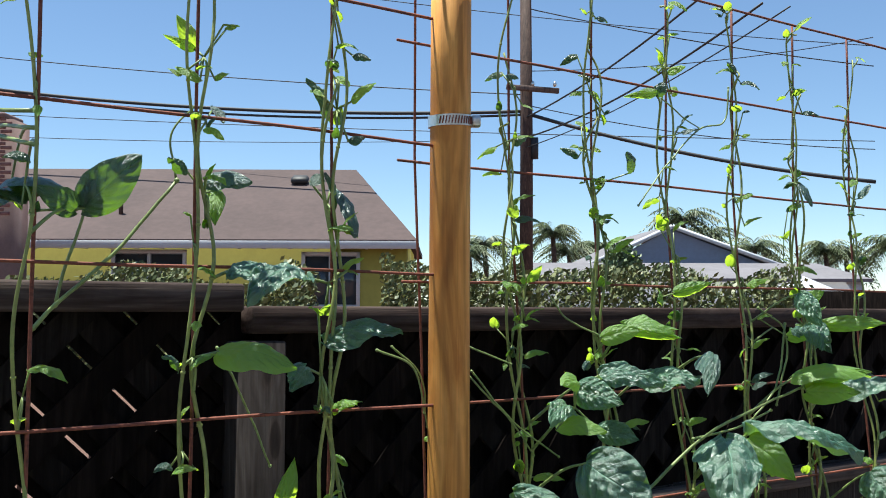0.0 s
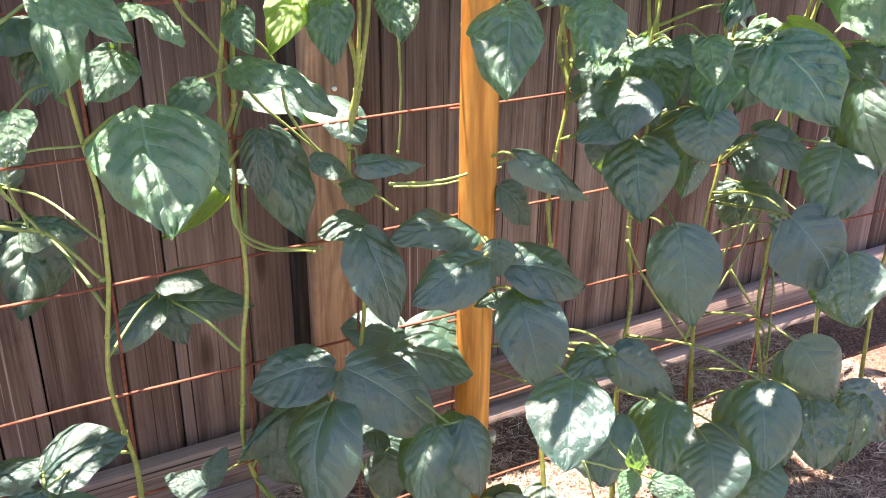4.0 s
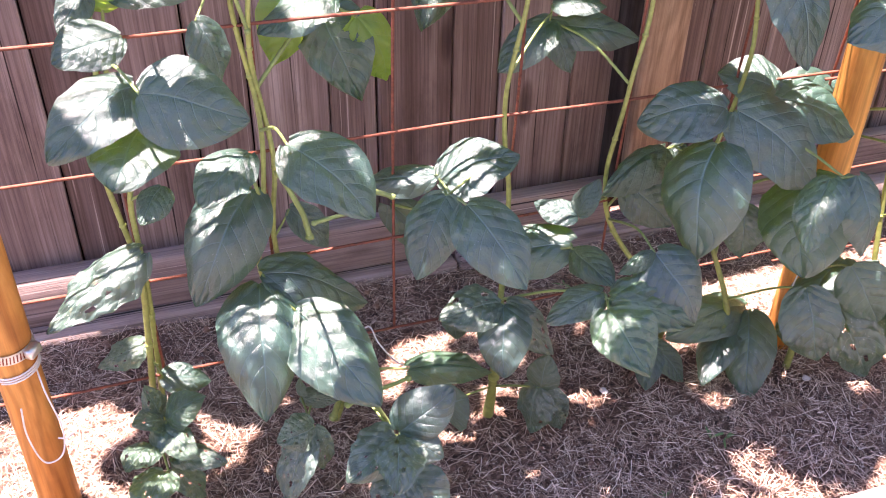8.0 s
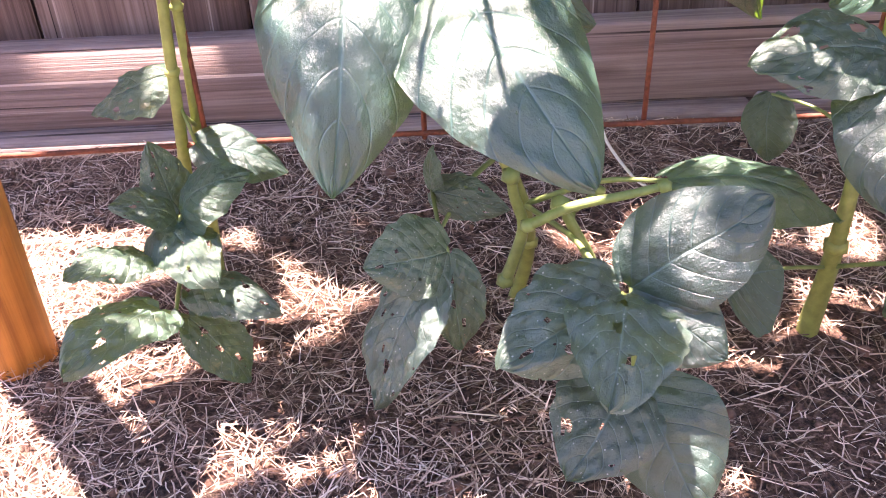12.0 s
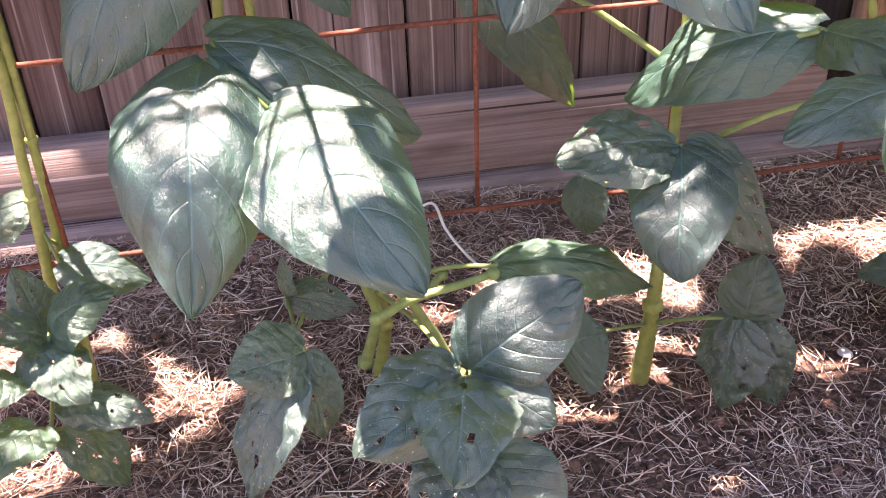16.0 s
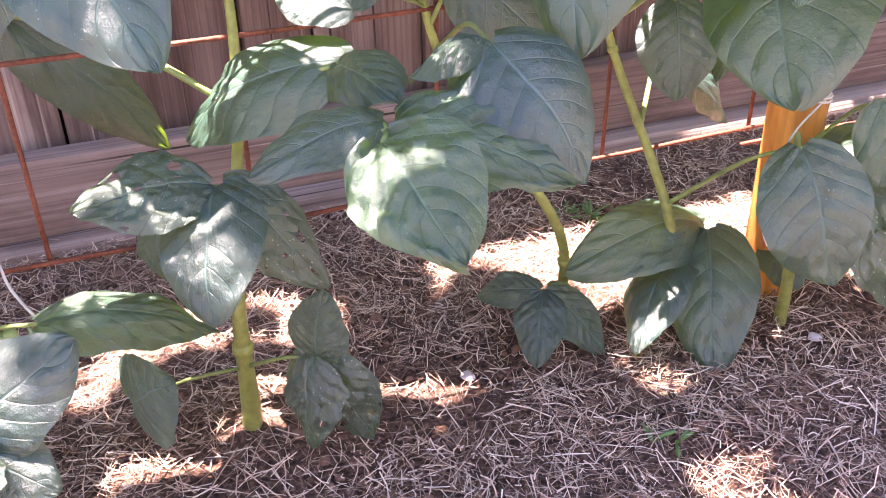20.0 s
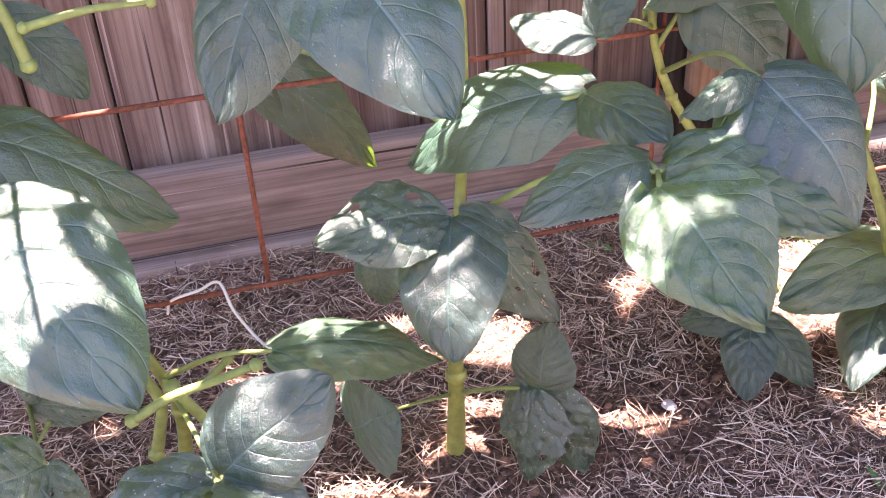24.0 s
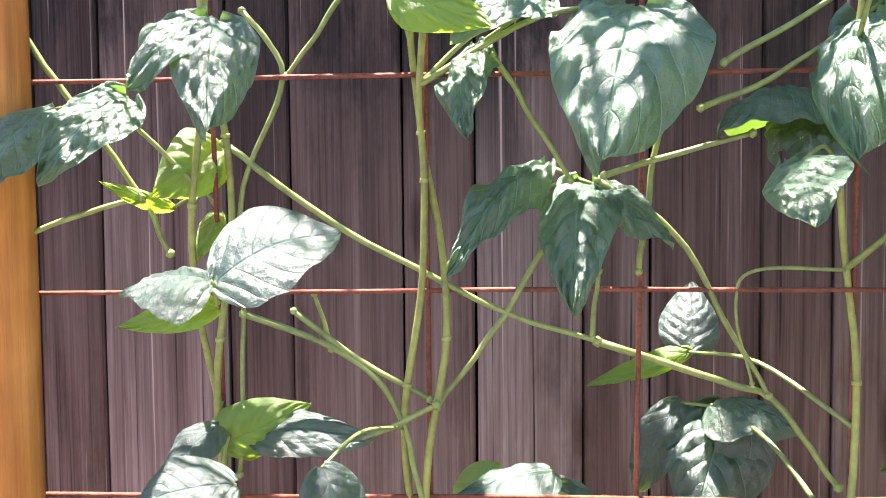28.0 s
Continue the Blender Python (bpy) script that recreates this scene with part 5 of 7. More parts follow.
leaf((1.078, -0.120, 1.460), (1.207, -0.130, 1.426), 0.058, (0.22, -0.27, 0.94), "plain")
leaf((0.998, -0.100, 1.362), (0.928, -0.110, 1.323), 0.046, (-0.29, -0.66, 0.69), "dark")
leaf((1.274, -0.060, 1.655), (1.279, -0.070, 1.604), 0.032, (-0.77, -0.64, 0.06), "plain")
leaf((1.305, -0.060, 1.606), (1.276, -0.070, 1.566), 0.036, (-0.61, -0.55, 0.57), "plain")
leaf((1.260, -0.060, 1.523), (1.358, -0.060, 1.522), 0.045, (0.01, -0.21, 0.98), "bright")
leaf((0.758, -0.080, 1.481), (0.808, -0.080, 1.476), 0.036, (0.08, -0.66, 0.75), "bright")
leaf((0.843, -0.070, 1.592), (0.885, -0.070, 1.603), 0.024, (-0.11, -0.89, 0.44), "bright")
leaf((0.890, -0.070, 1.607), (0.940, -0.070, 1.596), 0.031, (0.15, -0.71, 0.69), "bright")
leaf((0.094, -0.100, 1.475), (0.114, -0.100, 1.535), 0.021, (-0.15, -0.99, 0.05), "bright")
leaf((0.095, -0.180, 1.058), (0.166, -0.273, 1.019), 0.068, (-0.53, -0.64, 0.56), "big")
leaf((1.271, -0.100, 0.975), (1.273, -0.167, 0.865), 0.102, (-0.78, -0.54, 0.32), "crinkle")
leaf((1.281, -0.090, 0.991), (1.363, -0.152, 0.956), 0.095, (-0.22, -0.68, 0.70), "plain")
leaf((1.389, -0.090, 0.805), (1.429, -0.100, 0.741), 0.058, (-0.58, -0.78, -0.24), "glow")
leaf((1.283, -0.080, 0.750), (1.415, -0.080, 0.717), 0.084, (0.23, 0.28, 0.93), "fold")
leaf((1.241, -0.090, 0.779), (1.253, -0.133, 0.713), 0.065, (-0.73, -0.63, 0.27), "plain")
leaf((1.293, -0.090, 0.682), (1.265, -0.154, 0.576), 0.081, (-0.71, -0.51, 0.49), "plain")
leaf((1.376, -0.060, 1.175), (1.270, -0.060, 1.164), 0.076, (-0.10, 0.09, 0.99), "plain")
leaf((1.361, -0.060, 1.180), (1.459, -0.060, 1.191), 0.070, (-0.12, 0.21, 0.97), "plain")
leaf((1.403, -0.080, 1.283), (1.356, -0.090, 1.230), 0.045, (-0.51, -0.64, 0.57), "glow")
leaf((0.201, -0.030, 1.725), (0.245, -0.040, 1.775), 0.042, (-0.18, -0.98, -0.04), "plain")
leaf((0.196, -0.030, 1.723), (0.152, -0.040, 1.740), 0.026, (0.14, -0.97, -0.21), "plain")
leaf((0.204, -0.030, 1.726), (0.206, -0.040, 1.752), 0.022, (-0.24, -0.91, -0.33), "plain")
leaf((0.307, -0.030, 1.899), (0.284, -0.040, 1.927), 0.018, (-0.15, -0.88, -0.44), "glow")
leaf((0.307, -0.030, 1.897), (0.271, -0.040, 1.905), 0.010, (0.17, -0.91, -0.38), "glow")
leaf((0.334, -0.030, 1.753), (0.324, -0.040, 1.712), 0.022, (-0.26, -0.92, 0.29), "glow")
leaf((0.322, -0.030, 1.761), (0.363, -0.040, 1.760), 0.025, (-0.20, -0.88, 0.43), "plain")
leaf((0.382, -0.050, 1.672), (0.322, -0.060, 1.656), 0.044, (-0.20, -0.29, 0.94), "plain")
leaf((0.427, -0.050, 1.664), (0.335, -0.101, 1.634), 0.049, (-0.11, -0.35, 0.93), "plain")
leaf((0.465, -0.030, 1.839), (0.428, -0.040, 1.881), 0.019, (0.52, -0.81, 0.27), "plain")
leaf((0.472, -0.030, 1.837), (0.473, -0.040, 1.858), 0.014, (-0.46, -0.82, -0.35), "glow")
leaf((0.329, -0.030, 1.839), (0.333, -0.051, 1.819), 0.014, (0.25, -0.65, 0.72), "dark")
leaf((0.470, -0.030, 1.766), (0.475, -0.070, 1.706), 0.030, (0.49, -0.70, 0.52), "plain")
leaf((0.441, -0.030, 1.770), (0.454, -0.040, 1.769), 0.016, (-0.53, -0.72, 0.44), "dark")
leaf((0.470, -0.030, 1.734), (0.443, -0.040, 1.776), 0.019, (0.58, -0.80, 0.18), "plain")
leaf((0.731, -0.020, 1.748), (0.732, -0.030, 1.762), 0.016, (-0.67, -0.63, -0.39), "glow")
leaf((0.997, -0.020, 1.944), (0.920, -0.030, 1.926), 0.015, (0.14, -0.99, -0.04), "glow")
leaf((0.997, -0.020, 1.940), (1.004, -0.030, 1.960), 0.018, (-0.68, -0.72, -0.13), "plain")
leaf((0.947, -0.020, 1.824), (0.926, -0.030, 1.850), 0.021, (0.17, -0.96, -0.24), "plain")
leaf((1.051, -0.020, 1.892), (1.076, -0.030, 1.897), 0.020, (-0.29, -0.22, 0.93), "plain")
leaf((0.902, -0.050, 1.609), (0.967, -0.050, 1.591), 0.020, (-0.06, -0.98, -0.20), "glow")
leaf((1.289, -0.060, 1.501), (1.358, -0.070, 1.499), 0.038, (-0.14, -0.99, 0.10), "glow")
leaf((1.393, -0.060, 1.504), (1.496, -0.070, 1.500), 0.074, (0.02, -0.15, 0.99), "plain")
leaf((1.332, -0.030, 1.627), (1.317, -0.030, 1.655), 0.022, (-0.69, -0.63, -0.36), "glow")
leaf((1.377, -0.030, 1.604), (1.464, -0.040, 1.607), 0.025, (-0.12, -0.99, 0.07), "glow")
leaf((1.346, -0.030, 1.600), (1.353, -0.046, 1.559), 0.026, (-0.83, -0.55, 0.09), "plain")
leaf((1.317, -0.030, 1.595), (1.274, -0.030, 1.587), 0.031, (-0.19, -0.10, 0.98), "plain")
leaf((1.391, -0.100, 1.373), (1.399, -0.123, 1.314), 0.063, (-0.83, -0.55, 0.10), "plain")
leaf((1.506, -0.020, 1.825), (1.531, -0.020, 1.851), 0.022, (-0.70, 0.22, 0.68), "plain")
leaf((1.325, -0.020, 1.836), (1.339, -0.036, 1.798), 0.024, (0.09, -0.90, 0.42), "plain")
leaf((1.241, -0.140, 0.446), (1.239, -0.209, 0.355), 0.104, (-0.75, -0.52, 0.41), "crinkle")
leaf((1.242, -0.100, 0.620), (1.188, -0.165, 0.532), 0.100, (-0.64, -0.38, 0.67), "plain")
leaf((0.883, -0.130, 0.282), (0.877, -0.206, 0.193), 0.089, (-0.59, -0.60, 0.55), "crinkle")
leaf((1.065, -0.130, 0.247), (1.092, -0.224, 0.148), 0.133, (-0.63, -0.64, 0.43), "plain")
leaf((1.255, -0.130, 0.166), (1.244, -0.201, 0.067), 0.103, (-0.70, -0.54, 0.47), "plain")
leaf((1.184, -0.120, 0.283), (1.237, -0.191, 0.202), 0.099, (-0.59, -0.76, 0.28), "plain")
leaf((0.977, -0.140, 0.206), (0.970, -0.217, 0.108), 0.121, (-0.62, -0.60, 0.52), "plain")
leaf((1.387, -0.100, 0.132), (1.439, -0.170, 0.042), 0.117, (0.08, -0.77, 0.63), "worn")
leaf((1.092, -0.140, 0.122), (1.081, -0.203, 0.050), 0.106, (-0.64, -0.53, 0.56), "plain")
leaf((0.786, -0.120, 0.257), (0.782, -0.175, 0.191), 0.086, (-0.53, -0.63, 0.56), "plain")
leaf((0.581, -0.170, 0.242), (0.626, -0.200, 0.159), 0.072, (-0.37, -0.92, 0.13), "plain")
leaf((0.586, -0.170, 0.169), (0.640, -0.200, 0.056), 0.071, (-0.37, -0.93, 0.07), "worn")
leaf((0.703, -0.170, 0.155), (0.725, -0.200, 0.061), 0.085, (-0.57, -0.81, 0.13), "worn")
leaf((0.786, -0.170, 0.130), (0.843, -0.200, 0.044), 0.066, (-0.38, -0.92, 0.07), "worn")
leaf((0.793, -0.170, 0.030), (0.810, -0.200, 0.002), 0.081, (-0.52, -0.72, 0.45), "worn")
leaf((0.527, -0.160, 0.210), (0.547, -0.200, 0.111), 0.076, (-0.50, -0.84, 0.24), "plain")
leaf((0.992, -0.030, 1.646), (0.966, -0.030, 1.640), 0.024, (-0.00, -1.00, 0.00), "glow")
leaf((0.926, -0.030, 1.609), (0.986, -0.030, 1.602), 0.016, (-0.03, -0.96, -0.28), "glow")
leaf((1.320, -0.030, 1.641), (1.346, -0.030, 1.661), 0.023, (-0.32, -0.85, 0.42), "glow")
leaf((1.350, -0.030, 1.608), (1.361, -0.044, 1.577), 0.025, (-0.82, -0.57, -0.06), "plain")
leaf((1.283, -0.030, 1.586), (1.323, -0.030, 1.598), 0.021, (-0.05, -0.98, 0.18), "glow")
leaf((1.288, -0.050, 1.524), (1.381, -0.050, 1.533), 0.030, (-0.00, -1.00, 0.01), "glow")
leaf((1.025, -0.030, 1.653), (1.069, -0.030, 1.669), 0.019, (-0.04, -0.99, 0.12), "glow")
# leaves on the far side of the wire
runner([(-0.457, -0.030, 0.968), (-0.419, -0.030, 0.911), (-0.362, -0.030, 0.833), (-0.338, -0.030, 0.784)], 0.0026)
runner([(-0.483, -0.040, 0.783), (-0.458, -0.040, 0.791), (-0.404, -0.040, 0.811), (-0.354, -0.040, 0.825)], 0.0024)
runner([(-0.297, -0.030, 0.863), (-0.215, -0.030, 0.803), (-0.150, -0.030, 0.768), (-0.093, -0.030, 0.739), (-0.029, -0.030, 0.719)], 0.0026)
runner([(-0.028, -0.020, 0.717), (0.066, -0.020, 0.686), (0.098, -0.020, 0.673), (0.144, -0.020, 0.610)], 0.0029)
runner([(-0.281, -0.030, 0.957), (-0.253, -0.030, 0.910), (-0.283, -0.030, 0.832), (-0.285, -0.030, 0.738), (-0.290, -0.030, 0.622)], 0.0022)
runner([(-0.196, -0.030, 0.987), (-0.228, -0.030, 0.940), (-0.251, -0.030, 0.910)], 0.0022)
runner([(-0.057, -0.030, 0.806), (-0.097, -0.030, 0.737), (-0.146, -0.030, 0.671)], 0.0026)
runner([(-0.104, -0.040, 0.921), (-0.073, -0.040, 0.873), (-0.050, -0.040, 0.834)], 0.0022)
runner([(-0.029, -0.030, 0.834), (0.027, -0.030, 0.793), (0.063, -0.030, 0.728), (0.092, -0.030, 0.679)], 0.0024)
runner([(-0.026, -0.040, 0.837), (0.025, -0.040, 0.852), (0.077, -0.040, 0.865)], 0.0024)
runner([(-0.033, -0.030, 0.721), (-0.033, -0.030, 0.745), (-0.029, -0.030, 0.769)], 0.0021)
runner([(-0.001, -0.030, 0.769), (0.011, -0.030, 0.857), (0.019, -0.030, 0.889)], 0.0024)
runner([(-0.248, -0.030, 0.742), (-0.200, -0.030, 0.705), (-0.150, -0.030, 0.677)], 0.0024)
runner([(-0.285, -0.030, 0.740), (-0.216, -0.030, 0.713), (-0.175, -0.030, 0.672), (-0.155, -0.030, 0.599)], 0.0027)
runner([(-0.232, -0.040, 0.643), (-0.191, -0.040, 0.654), (-0.146, -0.040, 0.675)], 0.0027)
runner([(0.146, -0.030, 0.769), (0.082, -0.030, 0.769), (0.067, -0.030, 0.745), (0.079, -0.030, 0.688)], 0.0014)
runner([(0.040, -0.040, 0.883), (0.094, -0.040, 0.906), (0.165, -0.040, 0.955)], 0.0024)
runner([(0.055, -0.040, 0.914), (0.109, -0.040, 0.944), (0.139, -0.040, 0.963)], 0.0024)
runner([(-0.222, -0.020, 0.712), (-0.234, -0.020, 0.753)], 0.0019)
runner([(0.473, -0.020, 1.062), (0.501, -0.020, 0.987), (0.519, -0.020, 0.811), (0.515, -0.020, 0.703)], 0.0019)
runner([(0.587, -0.050, 1.019), (0.525, -0.050, 1.013), (0.473, -0.050, 0.999), (0.440, -0.050, 0.968)], 0.0021)
runner([(0.657, -0.030, 0.903), (0.598, -0.030, 0.856)], 0.0018)
runner([(0.234, -0.040, 0.990), (0.252, -0.040, 0.913), (0.286, -0.040, 0.863), (0.341, -0.040, 0.786), (0.453, -0.040, 0.676)], 0.0022)
runner([(0.298, -0.050, 0.891), (0.348, -0.050, 0.844), (0.378, -0.050, 0.754), (0.496, -0.050, 0.639)], 0.0021)
runner([(0.300, -0.030, 0.733), (0.307, -0.030, 0.628), (0.393, -0.030, 0.595)], 0.0021)
runner([(0.505, -0.030, 0.661), (0.581, -0.030, 0.653), (0.662, -0.030, 0.662)], 0.0016)
runner([(0.673, -0.030, 0.983), (0.693, -0.030, 0.884), (0.713, -0.030, 0.818)], 0.0019)
runner([(0.953, -0.030, 0.957), (1.003, -0.030, 0.894), (1.062, -0.030, 0.876)], 0.0018)
runner([(1.052, -0.040, 0.874), (1.157, -0.040, 0.891), (1.246, -0.040, 0.892)], 0.0021)
runner([(1.459, -0.050, 0.876), (1.251, -0.050, 0.791), (1.090, -0.050, 0.565)], 0.0021)
runner([(1.179, -0.050, 0.567), (1.106, -0.050, 0.429), (1.028, -0.050, 0.335)], 0.0021)
runner([(0.099, -0.040, 1.447), (0.128, -0.040, 1.432), (0.160, -0.040, 1.400)], 0.0021)
runner([(0.159, -0.050, 1.324), (0.179, -0.050, 1.284)], 0.0021)
runner([(0.224, -0.040, 1.228), (0.269, -0.040, 1.218), (0.311, -0.040, 1.229)], 0.0021)
runner([(0.336, -0.030, 1.588), (0.366, -0.030, 1.534), (0.398, -0.030, 1.462)], 0.0014)
runner([(0.660, -0.030, 1.553), (0.725, -0.030, 1.487), (0.799, -0.030, 1.438)], 0.0014)
runner([(0.654, -0.030, 1.166), (0.733, -0.030, 1.129), (0.780, -0.030, 1.093)], 0.0018)
runner([(0.631, -0.050, 1.263), (0.600, -0.050, 1.231)], 0.0018)
runner([(0.669, -0.050, 1.261), (0.649, -0.050, 1.199), (0.609, -0.050, 1.147)], 0.0021)
runner([(0.931, -0.040, 1.370), (1.058, -0.040, 1.442), (1.175, -0.040, 1.478), (1.302, -0.040, 1.508)], 0.0024)
runner([(1.268, -0.030, 1.607), (1.248, -0.030, 1.515), (1.188, -0.030, 1.462)], 0.0018)
runner([(0.522, -0.040, 1.582), (0.570, -0.040, 1.560), (0.586, -0.040, 1.508)], 0.0014)
runner([(0.935, -0.030, 1.235), (0.986, -0.030, 1.305)], 0.0013)
runner([(0.159, -0.030, 1.610), (0.178, -0.030, 1.631), (0.229, -0.030, 1.681), (0.292, -0.030, 1.759)], 0.0022)
runner([(0.180, -0.020, 1.631), (0.194, -0.020, 1.686), (0.204, -0.020, 1.723)], 0.0018)
runner([(0.295, -0.020, 1.760), (0.288, -0.020, 1.807), (0.311, -0.020, 1.839)], 0.0013)
runner([(0.874, -0.030, 1.593), (0.814, -0.030, 1.617), (0.780, -0.030, 1.654)], 0.0014)
runner([(1.245, -0.030, 1.481), (1.273, -0.030, 1.560), (1.260, -0.030, 1.605), (1.205, -0.030, 1.632)], 0.0018)
runner([(1.158, -0.020, 1.974), (1.145, -0.020, 1.919), (1.087, -0.020, 1.900), (1.015, -0.020, 1.838), (0.958, -0.020, 1.777)], 0.0014)
runner([(1.009, -0.020, 1.938), (1.051, -0.020, 1.917), (1.087, -0.020, 1.903)], 0.0011)
runner([(0.546, -0.030, 1.585), (0.586, -0.030, 1.551), (0.596, -0.030, 1.490)], 0.0013)
runner([(0.655, -0.030, 1.583), (0.721, -0.030, 1.560)], 0.0013)
runner([(0.655, -0.030, 1.548), (0.721, -0.030, 1.488), (0.758, -0.030, 1.443)], 0.0013)
runner([(1.053, -0.030, 1.442), (1.152, -0.030, 1.452), (1.231, -0.030, 1.473)], 0.0019)
runner([(0.573, -0.360, 0.433), (0.599, -0.360, 0.365), (0.662, -0.360, 0.309), (0.692, -0.360, 0.315), (0.784, -0.360, 0.269)], 0.0014)
runner([(0.601, -0.330, 0.404), (0.650, -0.330, 0.375), (0.703, -0.330, 0.345)], 0.0014)
runner([(0.290, -0.050, 0.709), (0.293, -0.050, 0.657), (0.331, -0.050, 0.623), (0.394, -0.050, 0.608)], 0.0021)
runner([(0.485, -0.060, 0.678), (0.562, -0.060, 0.671), (0.651, -0.060, 0.684)], 0.0022)
runner([(0.888, -0.040, 0.512), (0.935, -0.040, 0.430), (1.029, -0.040, 0.309)], 0.0024)
runner([(1.031, -0.040, 0.298), (1.060, -0.040, 0.384), (1.160, -0.040, 0.559)], 0.0024)
runner([(1.243, -0.040, 0.176), (1.228, -0.040, 0.327), (1.186, -0.040, 0.555)], 0.0024)
runner([(1.114, -0.040, 0.413), (1.212, -0.040, 0.287), (1.233, -0.040, 0.214)], 0.0024)
runner([(-0.039, -0.050, 0.121), (-0.057, -0.050, 0.106)], 0.0032)
runner([(-0.096, -0.130, 0.150), (-0.071, -0.130, 0.161), (-0.018, -0.130, 0.172)], 0.0034)
runner([(-0.037, -0.100, 0.067), (-0.056, -0.100, 0.111), (-0.073, -0.100, 0.145)], 0.0044)
runner([(-0.101, -0.050, 0.051), (-0.090, -0.050, 0.092), (-0.098, -0.050, 0.137)], 0.0048)
runner([(-0.017, -0.060, 0.394), (-0.047, -0.060, 0.411), (-0.082, -0.060, 0.425), (-0.113, -0.060, 0.434), (-0.133, -0.060, 0.445)], 0.0030)
runner([(-0.108, -0.050, 0.368), (-0.070, -0.050, 0.374), (-0.038, -0.050, 0.374)], 0.0027)
runner([(-0.112, -0.040, 0.344), (-0.120, -0.040, 0.383), (-0.141, -0.040, 0.435)], 0.0038)
# the leaves on the far side of the wire, towards the fence
far = random.Random(5)
for p, stems, held in PLANTS:
    for b, length, kind in list(held):
        if length < 0.055 or not 0.45 < b.z < 1.15 or b.y < -0.3 or b.x < 0.66:
            continue
        away = (b - Vector((0.3, -0.95, 0.95))).normalized()
        for q in (far.uniform(0.05, 0.1), far.uniform(0.1, 0.2)):
            c = b + away * q / max(0.4, away.y) + Vector((far.uniform(-0.02, 0.02), 0, far.uniform(-0.02, 0.01)))
            if c.z > 1.25 or c.y > 0.2 or far.random() < 0.25:
                continue
            a = far.uniform(-0.8, 0.8)
            ln = length * far.uniform(0.75, 0.95)
            leaf(c, c + Vector((math.sin(a) * ln * 0.7, far.uniform(-0.3, 0.3) * ln, -ln * 0.75)), ln * 0.75, (0.2 * math.sin(a), -0.5, 0.8), far.choice(("dark", "plain", "crinkle")))
# small young leaves and buds at the joints of the upper vines
young = random.Random(12)
for p, stems, held in PLANTS:
    for st in stems:
        for k in range(3, len(st), 3):
            c = st[k]
            if c.z < 1.0 or c.x < 0.05 or young.random() < 0.3:
                continue
            for _ in range(young.choice((1, 1, 2))):
                a, ln = young.uniform(0, 6.283), young.uniform(0.012, 0.034)
                b = c + Vector((math.cos(a), math.sin(a), 0.5)) * young.uniform(0.006, 0.016)
                t = b + Vector((math.cos(a), math.sin(a), young.uniform(-0.7, 0.9))).normalized() * ln
                leaf(b, t, ln * young.uniform(0.35, 0.6), (0.2 * math.cos(a), -0.5, 0.8), young.choice(("glow", "bright", "glow", "fold")))
# unseen leaves added over the trellis and fence top to shade the bed below
def shade_leaf(x, y, z, a, ln):
    leaf((x - 0.5 * ln * math.cos(a), y - 0.5 * ln * math.sin(a), z + 0.012), (x + 0.5 * ln * math.cos(a), y + 0.5 * ln * math.sin(a), z - 0.012), ln * 0.85, (0, -0.1, 0.98), "big")


shade_leaf(-0.199, 0.063, 2.02, 3.1, 0.033)
shade_leaf(-0.299, 0.054, 2.14, 0.8, 0.038)
shade_leaf(-0.044, 0.133, 2.12, 6.0, 0.091)
shade_leaf(-0.463, 0.201, 2.11, 4.9, 0.086)
shade_leaf(-0.043, 0.054, 2.04, 5.3, 0.094)
shade_leaf(0.077, 0.169, 2.06, 2.8, 0.097)
shade_leaf(0.150, 0.065, 2.16, 5.4, 0.079)
shade_leaf(0.107, 0.177, 2.16, 2.8, 0.092)
shade_leaf(-0.129, 0.047, 2.09, 4.6, 0.040)
shade_leaf(-0.259, 0.061, 2.07, 6.2, 0.046)
shade_leaf(0.126, 0.232, 2.15, 3.9, 0.108)
shade_leaf(0.158, 0.126, 2.03, 1.7, 0.050)
shade_leaf(-0.305, 0.198, 2.13, 5.4, 0.092)
shade_leaf(-0.192, 0.245, 2.13, 4.4, 0.037)
shade_leaf(-0.150, 0.108, 2.11, 4.8, 0.064)
shade_leaf(-0.085, 0.063, 2.13, 4.3, 0.096)
shade_leaf(-0.074, 0.177, 2.06, 5.9, 0.035)
shade_leaf(-0.044, 0.283, 2.06, 4.2, 0.065)
shade_leaf(0.025, 0.137, 2.08, 5.1, 0.074)
shade_leaf(0.089, 0.084, 2.07, 5.3, 0.065)
shade_leaf(0.058, 0.132, 2.14, 4.3, 0.105)
shade_leaf(0.111, 0.083, 2.16, 6.0, 0.053)
shade_leaf(0.141, 0.181, 2.09, 3.3, 0.120)
shade_leaf(0.115, 0.290, 2.04, 5.3, 0.120)
shade_leaf(-0.556, 0.216, 1.76, 5.4, 0.058)
shade_leaf(-0.551, 0.284, 1.76, 0.5, 0.100)
shade_leaf(-0.543, 0.373, 1.76, 4.6, 0.100)
shade_leaf(-0.498, 0.330, 1.76, 0.6, 0.100)
shade_leaf(-0.440, 0.374, 1.76, 0.1, 0.100)
shade_leaf(-0.361, 0.215, 1.76, 3.7, 0.100)
shade_leaf(-0.374, 0.284, 1.76, 1.3, 0.100)
shade_leaf(-0.394, 0.326, 1.76, 0.1, 0.100)
shade_leaf(-0.377, 0.385, 1.76, 2.6, 0.100)
shade_leaf(-0.314, 0.215, 1.76, 3.6, 0.100)
shade_leaf(-0.315, 0.286, 1.76, 0.3, 0.100)
